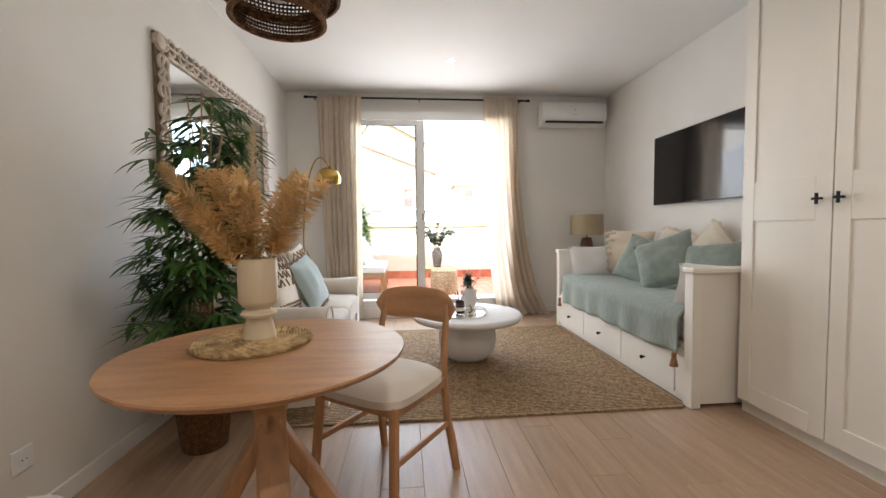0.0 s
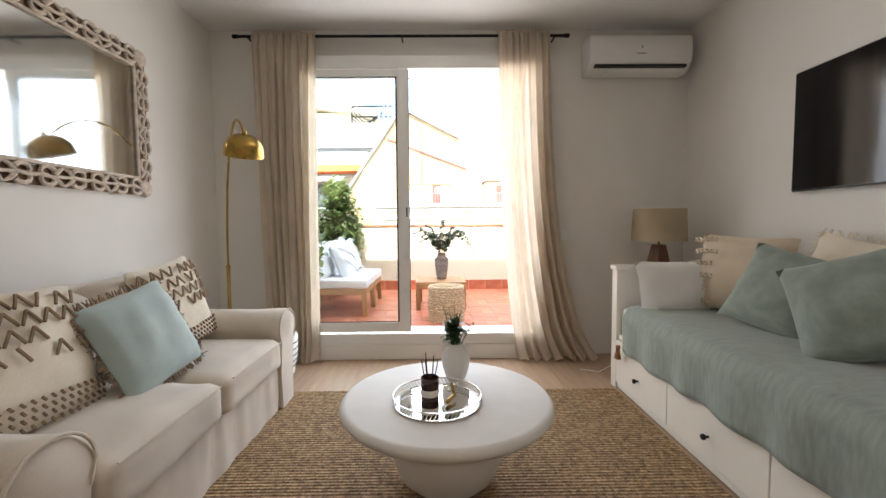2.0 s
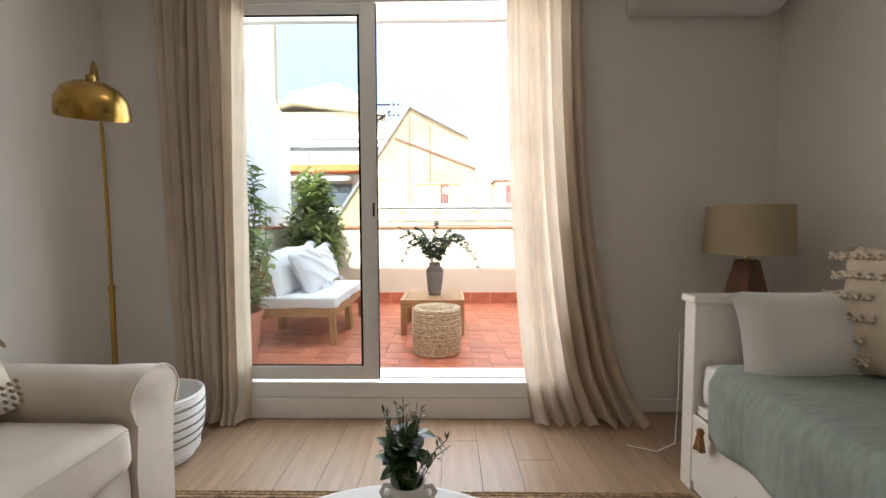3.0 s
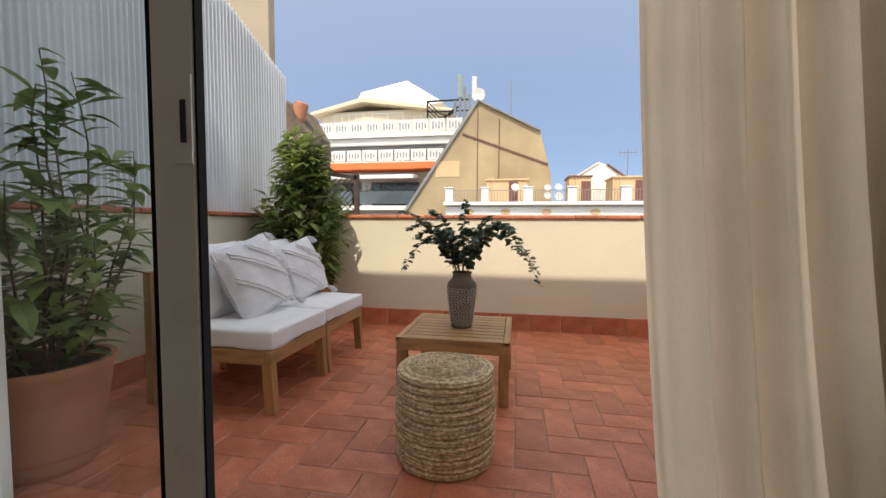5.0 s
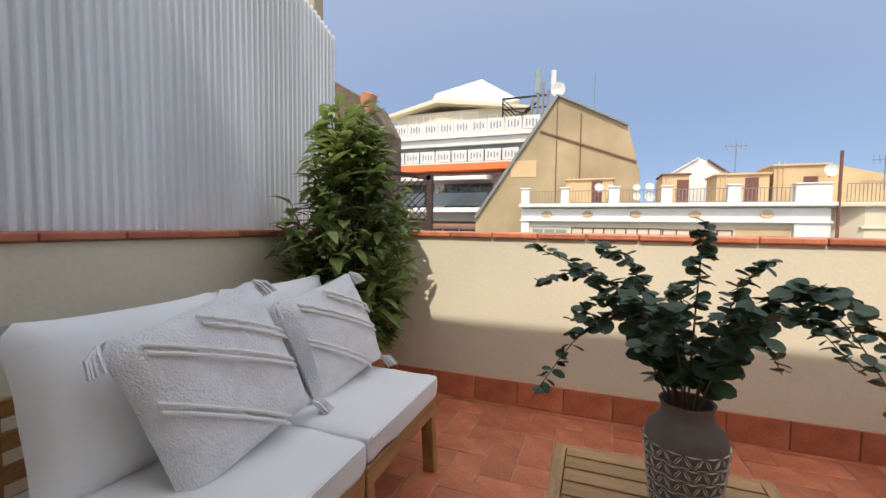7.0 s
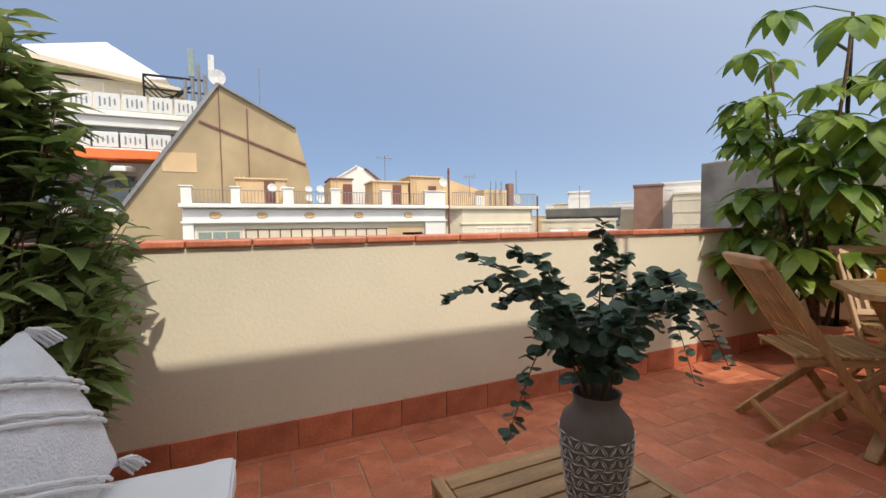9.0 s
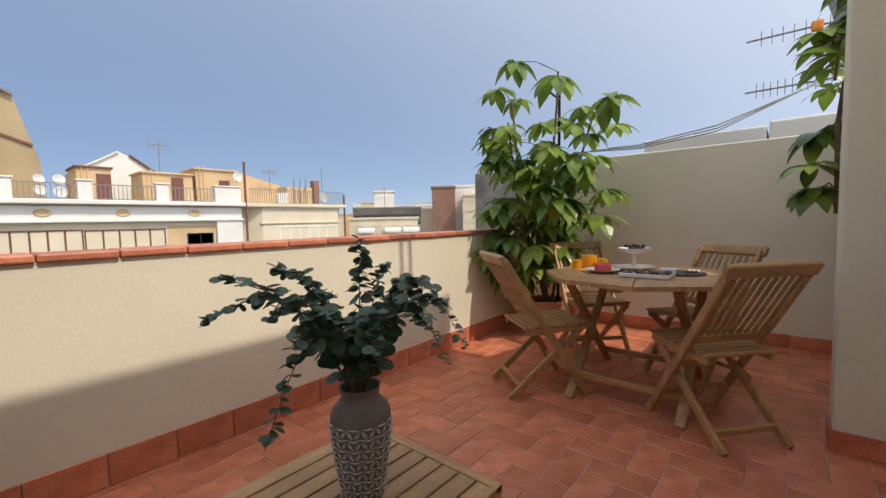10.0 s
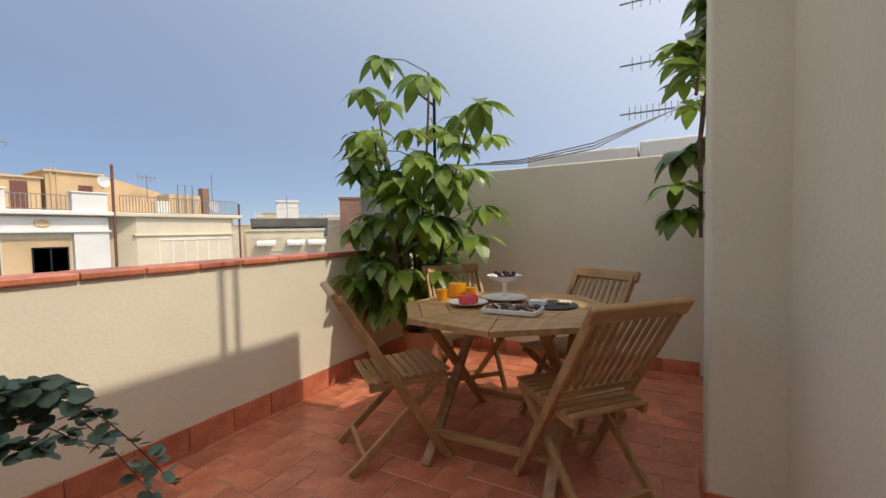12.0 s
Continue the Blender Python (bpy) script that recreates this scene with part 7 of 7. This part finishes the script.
def balcony(z0, z1, x0, x1, y):
    p = part("balcony_slab", box(x0, x1, y, 3.0, z0 - 0.35, z0, 0.03), WHITEWALL, b4)
    n = int((x1 - x0) / 1.45)
    for k in range(n):
        a = x0 + (x1 - x0) * k / n
        q = part("parapet_panel", box(a + 0.06, a + (x1 - x0) / n - 0.06, y + 0.05, y + 0.15, z0 + 0.05, z1, 0.02), PANELWHITE, p)
        bm = bmesh.new()
        for c in range(4):
            xx = a + 0.3 + 0.27 * c
            box(xx, xx + 0.10, y + 0.035, y + 0.06, z0 + 0.25 + 0.1 * (c % 2), z1 - 0.25 - 0.1 * (c % 2), 0, bm)
        part("pierced_slot", bm, RAILGREY, q, kind="stuff")


PANELWHITE = mat("concrete_panel", (0.62, 0.62, 0.60), 0.8, var=0.05)
balcony(9.35, 10.5, -24, -4.3, 0.6)
part("band", box(-26, -4.6, 0.9, 3, 8.35, 9.0, 0.04), WHITEWALL, b4)
part("shade_roof", box(-24, -5.0, 1.2, 2.2, 8.1, 8.35), GREYROOF, b4)
window(b4, -23, -14.5, 6.9, 8.05, 1.9, WHITEWALL, 8)
window(b4, -14, -6.2, 6.9, 8.05, 1.9, WHITEWALL, 6)
balcony(6.75, 7.8, -24, -5.9, 0.0)
part("awning", box(-25, -6.6, -0.4, 1.8, 6.0, 6.6, 0.05), ORANGE, b4, "long orange awning strip")
for a, c in ((-19, -14), (-13.4, -8.3)):
    part("pergola_roof", box(a, c, -0.8, 1.6, 5.15, 5.5, 0.05, m=pose(0, 0, 0, 6)), WHITEWALL, b4)
    window(b4, a + 0.3, c - 0.3, 2.6, 5.0, 1.9, GREYROOF, 4)
    hb = bmesh.new()
    rr = random.Random(int(a))
    for i in range(500):
        p = Vector((rr.uniform(a, c), rr.uniform(-0.6, 0.4), rr.uniform(3.2, 4.3 + 0.4 * math.sin(i))))
        leaf(hb, p, (rr.uniform(-1, 1), rr.uniform(-1, 1), 0.5), (0, 0, 1), 0.3, 0.14, 0.4, 0.2, 2)
    part("planter_greenery", hb, LEAF_DARK, b4, kind="stuff")
    part("glass_rail", box(a, c, -0.9, -0.85, 2.9, 4.0), WINDOW, b4)
part("lower_slab", box(-25, -6, -1, 2, 2.35, 2.75, 0.03), WHITEWALL, b4)
part("lower_awning", box(-16, -8.5, -1.2, 1.5, 1.1, 1.4, 0.03, m=pose(0, 0, 0, 8)), BRICKRED, b4)
window(b4, -15, -10, -1.8, 0.9, 1.9, WHITEWALL, 3)

farther(b4, 1.2)

# telecom mast cluster
tm = thing("telecom_mast", -3.95, 36.0, 7.5, "rooftop telecom antennas with cables", "antenna")
for dx, h in ((0, 4.4), (0.35, 4.0), (0.7, 3.4), (-0.4, 3.0)):
    part("pole", tube([(dx, 0, 0), (dx, 0, h)], 0.12, 6), RAILGREY, tm)
part("panel", box(-0.2, 0.15, -0.15, 0.0, 3.2, 4.9, 0.03), SHUTTER, tm)
part("panel", box(0.9, 1.25, -0.15, 0.0, 3.4, 4.7, 0.03), DISHMAT, tm)
part("dish", lathe([(0, 0), (0.5, 0.1), (0.5, 0.18), (0, 0.1)], 18, m=pose(1.4, -0.1, 3.3, 90)), DISHMAT, tm)
for k in range(4):
    part("cable", tube([(-2.5, 0, 3.0 - 0.3 * k), (-1.6, 0, 2.1 - 0.3 * k), (-0.8, 0, 1.9 + 0.1 * k), (-0.1, 0, 2.6)], 0.045, 5), BLACK, tm)
part("crossbar", box(-2.6, 0.6, -0.05, 0.05, 3.0, 3.12), BLACK, tm)
part("crossbar", box(-2.6, 0.6, -0.05, 0.05, 2.2, 2.3), BLACK, tm)
part("crossbar", box(-2.6, -2.5, -0.05, 0.05, 1.2, 3.1), BLACK, tm)

farther(tm, 1.4)

# neighbour's chimney and lattice fence
nc = building("neighbour_chimney", -3.9, 11.5, -3, "rough brown masonry chimney with terracotta cowl")
bm = bmesh.new()
pr = [(-1.2, 0), (0.64, 0), (0.62, 5.8), (0.3, 6.35), (-0.1, 6.6), (-1.2, 6.75)]
lo = [bm.verts.new((x, 0, z)) for x, z in pr]
hi = [bm.verts.new((x, 1.2, z)) for x, z in pr]
bm.faces.new(lo)
bm.faces.new(hi[::-1])
for i in range(6):
    bm.faces.new((lo[i], lo[(i + 1) % 6], hi[(i + 1) % 6], hi[i]))
part("masonry", bm, mat("rough_brown_masonry", (0.15, 0.11, 0.075), 1.0, var=0.35, scale=3, bump=0.9, fine=12, relief=0.03), nc)
part("cowl", lathe([(0.10, 0), (0.14, 0.1), (0.14, 0.40), (0.10, 0.42), (0.10, 0.1)], 16, m=pose(0.36, 0.3, 6.0, 0, 15)), CLAYPOT, nc, "round terracotta cowl")
lf = thing("lattice_fence", -2.86, 10.3, -1.3, "dark brown wooden lattice fence", "fence")
lf.matrix_world = lf.matrix_world @ Matrix.Scale(0.56, 4)
DARKFENCE = mat("dark_fence", (0.07, 0.045, 0.035), 0.8, var=0.2)
part("post", box(2.0, 2.12, 0, 0.12, 0, 5.55), DARKFENCE, lf)
part("post", box(-0.6, -0.48, 0, 0.12, 0, 5.9), DARKFENCE, lf)
part("top_rail", bar((-0.6, 0.05, 5.85), (2.1, 0.05, 5.45), 0.1, 0.1), DARKFENCE, lf)
part("boards", box(-0.6, 2.1, 0.04, 0.09, 0, 4.55), DARKFENCE, lf)
for k in range(16):
    x = -0.5 + 0.17 * k
    part("lattice_strip", bar((x, 0.04, 4.5), (min(x + 0.95, 2.05), 0.04, 4.5 + min(0.95, 2.05 - x)), 0.045, 0.012), DARKFENCE, lf)
    part("lattice_strip", bar((x, 0.06, 4.5), (max(x - 0.95, -0.5), 0.06, 4.5 + min(0.95, x + 0.5) + 0.001), 0.045, 0.012), DARKFENCE, lf)

# far roofs to the north-east
rng = random.Random(4)


def far_house(az, d, w, depth, z1, wall, label, rows=2, cols=5, win=True):
    t = building("far_house", d * math.sin(radians(az)), 5.7 + d * math.cos(radians(az)), -19, label)
    t.matrix_world = pose(d * math.sin(radians(az)), 5.7 + d * math.cos(radians(az)), -19, 0, 0, -az)
    h = z1 + 19
    part("wall", box(-w / 2, w / 2, 0, depth, 0, h), wall, t)
    part("roof_edge", box(-w / 2 - 0.15, w / 2 + 0.15, -0.15, depth, h, h + 0.25), wall, t)
    if win:
        for r in range(rows):
            for c in range(cols):
                x = -w / 2 + w * (c + 0.5) / cols
                z = h - 2.2 - 3.0 * r
                window(t, x - 0.45, x + 0.45, z, z + 1.4, 0.0, wall, 1, WINDOW, 0.12)
    return t


far_house(41.6, 62, 2.8, 5, 5.7, WHITEWALL, "small white rooftop block", 1, 3)
far_house(41.4, 50, 8.2, 9, 1.6, CREAMWALL, "low cream house with white awnings", 1, 4)
far_house(47.0, 70, 15, 9, 3.2, CREAMWALL, "long cream house among the roofs", 1, 7)
far_house(49.8, 62, 3.5, 8, 6.2, BRICKRED, "brown brick house side", 1, 1, False)
far_house(53.8, 64, 5.4, 8, 6.5, WHITEWALL, "white rendered house top", 1, 3)
far_house(54.7, 60, 4.6, 6, 4.8, CREAMWALL, "pale yellow house with many windows", 3, 5)
far_house(60.3, 58, 4.4, 6, 5.0, CREAMWALL, "pale house with arched windows", 3, 4)
far_house(54.5, 90, 12, 8, 4.6, BRICKRED, "red roofed house in the distance", 1, 4, False)
far_house(71.0, 70, 9, 6, 4.2, WHITEWALL, "white house in the distance", 2, 5)
for i in range(34):
    az = rng.uniform(38, 82)
    d = rng.uniform(95, 260)
    far_house(az, d, rng.uniform(6, 16), 10, rng.uniform(1.0, 3.0) + d * 0.036, rng.choice([WHITEWALL, CREAMWALL, OCHRE, BRICKRED, WHITEWALL]), "pale house among distant roofs", 1, 3, i % 2 == 0)
for i in range(26):
    az = rng.uniform(-40, 38)
    d = rng.uniform(110, 260)
    far_house(az, d, rng.uniform(8, 18), 10, rng.uniform(0.0, 2.0) + d * 0.02, rng.choice([WHITEWALL, CREAMWALL, OCHRE]), "pale house among distant roofs", 1, 3, False)
for az in (39.0, 42.6, 45.2):
    aw = thing("window_awning", 49.6 * math.sin(radians(az)), 5.7 + 49.6 * math.cos(radians(az)), 0.2, "white canvas awning on the low cream house", "awning", "white awnings", -az)
    part("canvas", box(-0.95, 0.95, -0.5, 0.3, 0, 0.08, 0.02, m=pose(0, 0, 0.2, 22)), WHITEWALL, aw)
    part("valance", box(-0.95, 0.95, -0.53, -0.49, -0.2, 0.05, 0.01), WHITEWALL, aw)
sr = building("solar_roof", 34.6, 44.2, 0.0, "slanted grey glazed roof among the houses")
sr.matrix_world = pose(34.6, 44.2, 0.0, 0, 0, -42)
part("roof", bar((-4.2, 0, 2.0), (4.2, 0, 2.0), 0.12, 3.0, 0.02, up=(0, -0.7, 0.7)), GREYROOF, sr)
for k in range(8):
    part("panel", box(-4.1 + 1.03 * k, -3.15 + 1.03 * k, -0.1, 0.02, -1.3, 1.3, m=pose(0, -0.12, 2.0, -45)), WINDOW, sr)


def aerial(x, y, z, h, label, yagi=True):
    t = thing("tv_aerial", x, y, z, label, "aerial", "rooftop aerials")
    part("mast", tube([(0, 0, 0), (0, 0, h)], 0.035 * max(1, y / 40), 5), RAILGREY, t)
    if yagi:
        part("boom", tube([(-0.7, 0, h - 0.2), (0.7, 0, h - 0.2)], 0.03, 5), RAILGREY, t)
        for k in range(5):
            part("element", tube([(-0.6 + 0.3 * k, -0.05, h - 0.5), (-0.6 + 0.3 * k, 0.05, h + 0.1)], 0.02, 4), RAILGREY, t)


aerial(-0.2, 46.5, 11.5, 4.0, "thin aerial above the gable wall", False)
aerial(9.6, 41, 5.2, 2.2, "small white television aerial")
aerial(18.4, 42, 4.0, 2.2, "small white television aerial")
aerial(34, 44, 1.5, 4.2, "tall thin television aerial", False)
aerial(52.6, 37.4, 3.4, 2.6, "thin television aerial on a far roof")
aerial(22.5, 40, 4.2, 2.4, "thin dark aerial pole on the roof", False)

# roofs beyond the end wall
br = building("grey_parapet_roof", 5.2, 5.0, -0.15, "stained concrete roof edge beyond the end wall")
part("wall", box(0, 0.4, 2.05, 4.6, -2, 2.12, 0.02), mat("stained_concrete", (0.30, 0.27, 0.23), 0.95, var=0.3, scale=2.5, bump=0.5), br)
part("white_block", box(-0.1, 0.5, 0.9, 2.05, -2, 2.26, 0.02), WHITEWALL, br)
part("white_block", box(-0.1, 0.5, -2.5, 0.88, -2, 2.30, 0.02), WHITEWALL, br)
part("letter_bars", box(0.1, 0.2, 3.1, 3.55, 2.20, 2.30), RAILGREY, br)
cb = thing("roof_cables", 0, 0, 0, "thin cables slung over the end wall", "cable")
for k in range(3):
    part("cable", tube([(4.6, 7.7 - 0.2 * k, 2.0), (4.7, 7.0, 1.97 + 0.02 * k), (4.9, 6.3, 2.08 + 0.03 * k), (5.5, 5.6, 2.5), (6.9, 5.2, 3.1 - 0.1 * k)], 0.007, 5), RAILGREY, cb)
ta = thing("yagi_aerial", 6.9, 5.22, 1.7, "tall aerial mast with several television antennas", "aerial")
part("mast", tube([(0, 0, 0), (0, 0, 3.6)], 0.02, 8), RAILGREY, ta)
part("mast", tube([(-0.35, -0.25, 0), (-0.35, -0.25, 3.2)], 0.014, 8), BROWNFRAME, ta)
ORANGEP = mat("orange_plastic", (0.75, 0.25, 0.03), 0.5)
for z, n in ((2.72, 8), (1.86, 8), (1.18, 12)):
    y = part("boom", tube([(0, -0.15, z), (0, 1.0, z)], 0.012, 6), RAILGREY, ta)
    for k in range(n):
        part("element", tube([(0, 0.05 + 0.9 * k / n, z - 0.10), (0, 0.05 + 0.9 * k / n, z + 0.10)], 0.006, 4), RAILGREY, y)
    if z > 1.5:
        part("dipole", box(-0.05, 0.05, 0.22, 0.34, z - 0.06, z + 0.06, 0.02), ORANGEP, y)
        part("reflector", bar((0, -0.05, z - 0.28), (0, 0.12, z + 0.3), 0.01, 0.18), RAILGREY, y)

# ---- floor planks, tiles and copings ----
rng = random.Random(5)
plank = None
k = 0
for row in range(22):
    x = XL + 0.18 * row
    if x > XR:
        break
    y = YB - 1.29 * rng.random()
    while y < YW:
        y0, y1 = max(y, YB), min(y + 1.29, YW)
        x1 = min(x + 0.1788, XR)
        if y1 - y0 > 0.05:
            if y1 - y0 > 1.28 and x1 - x > 0.178:
                if plank is None:
                    plank = part("plank", box(0, 0.1788, 0, 1.2888, -0.012, 0, 0.0012, seg=1), OAKFLOOR, floor)
                    plank.location = (x, y0, 0)
                else:
                    share("plank", plank, floor, pose(x, y0, 0))
            else:
                p = part("plank", box(0, x1 - x, 0, y1 - y0 - 0.0012, -0.012, 0, 0.0012, seg=1), OAKFLOOR, floor)
                p.location = (x, y0, 0)
        y += 1.29

# herringbone terracotta tiles
TW, TL = 0.135, 0.270
slab = bpy.data.objects["terrace_slab"]
tiles = []
for i in range(-40, 60):
    for j in range(-40, 60):
        # each step of the zigzag lays one flat and one upright tile
        ox, oy = XT + i * TW + 0, YO + j * TW
        if (i - j) % 4 == 0:
            tiles.append((ox, oy, ox + TL, oy + TW))
        if (i - j) % 4 == 3:
            tiles.append((ox, oy, ox + TW, oy + TL))
flat = {}
rest = bmesh.new()
count = 0
for x0, y0, x1, y1 in sorted(tiles, key=lambda q: (abs(0.5 * (q[0] + q[2]) - 0.9))):
    a0, b0, a1, b1 = max(x0, XT), max(y0, YO), min(x1, XE), min(y1, YP)
    if a1 - a0 < 0.02 or b1 - b0 < 0.02:
        continue
    g = 0.003
    whole = a1 - a0 > x1 - x0 - 1e-6 and b1 - b0 > y1 - y0 - 1e-6
    tip = rng.uniform(-0.0015, 0.0012)
    if whole and count < 300:
        key = x1 - x0 > y1 - y0
        if key not in flat:
            flat[key] = part("floor_tile", box(g, x1 - x0 - g, g, y1 - y0 - g, -0.012, 0, 0.003, seg=1), TERRACOTTA, slab)
            flat[key].matrix_local = pose(x0, y0, ZT + tip)
        else:
            share("floor_tile", flat[key], slab, pose(x0, y0, ZT + tip, rng.uniform(-0.25, 0.25), rng.uniform(-0.25, 0.25)))
        count += 1
    else:
        vs = [rest.verts.new((x, y, z)) for z in (ZT - 0.012, ZT + tip) for x, y in ((a0 + g, b0 + g), (a1 - g, b0 + g), (a1 - g, b1 - g), (a0 + g, b1 - g))]
        rest.faces.new(vs[4:])
        for q in range(4):
            rest.faces.new((vs[q], vs[(q + 1) % 4], vs[4 + (q + 1) % 4], vs[4 + q]))
tagged(part("floor_tiles", rest, TERRACOTTA_REST, slab), kind="stuff")


def run_of(name, holder, ob_bm, material, spots):
    first = None
    for m in spots:
        if first is None:
            first = part(name, ob_bm, material, holder)
            first.matrix_local = m
        else:
            share(name, first, holder, m)


PW = 0.257
parapet, side_wall, end_wall = (bpy.data.objects[n] for n in ("wall_parapet", "wall_side", "wall_terrace_end"))
cope = box(0, PW - 0.004, -0.02, 0.22, 0, 0.032, 0.007)
run_of("coping_tile", parapet, cope, TERRACOTTA, [pose(XT - 0.2 + PW * k, YP, 1.092 + rng.uniform(-0.001, 0.001), 0, rng.uniform(-0.3, 0.3), 0) for k in range(24)])
cope = box(-0.19, 0.02, 0, PW - 0.004, 0, 0.032, 0.007)
run_of("coping_tile", side_wall, cope, TERRACOTTA, [pose(XT, YO + 0.01 + PW * k, 1.092 + rng.uniform(-0.001, 0.001)) for k in range(10)])
skirt = box(0, PW - 0.004, -0.012, 0, 0, 0.145, 0.003, seg=1)
run_of("skirting_tile", parapet, skirt, TERRACOTTA, [pose(-0.502 - PW * 3.6 + PW * k, YP, ZT) for k in range(23)])
skirt = box(0, 0.012, 0, PW - 0.004, 0, 0.145, 0.003, seg=1)
run_of("skirting_tile", side_wall, skirt, TERRACOTTA, [pose(XT, YO + 0.005 + PW * k, ZT) for k in range(9)])
skirt = box(-0.012, 0, 0, PW - 0.004, 0, 0.11, 0.003, seg=1)
run_of("skirting_tile", end_wall, skirt, TERRACOTTA, [pose(XE, 5.42 + PW * k, ZT) for k in range(9)])
pil = bpy.data.objects["wall_pilaster"]
part("skirting_tile", box(2.298, 2.31, YO, 5.532, ZT, ZT + 0.10, 0.003), TERRACOTTA, pil)
part("skirting_tile", box(2.3105, 2.50, 5.52, 5.532, ZT, ZT + 0.10, 0.003), TERRACOTTA, pil)
house = bpy.data.objects["wall_north"]
skirt = box(0, PW - 0.004, 0, 0.012, 0, 0.10, 0.003, seg=1)
run_of("skirting_tile", house, skirt, TERRACOTTA, [pose(DR + 0.01 + PW * k, YO, ZT) for k in range(4)])
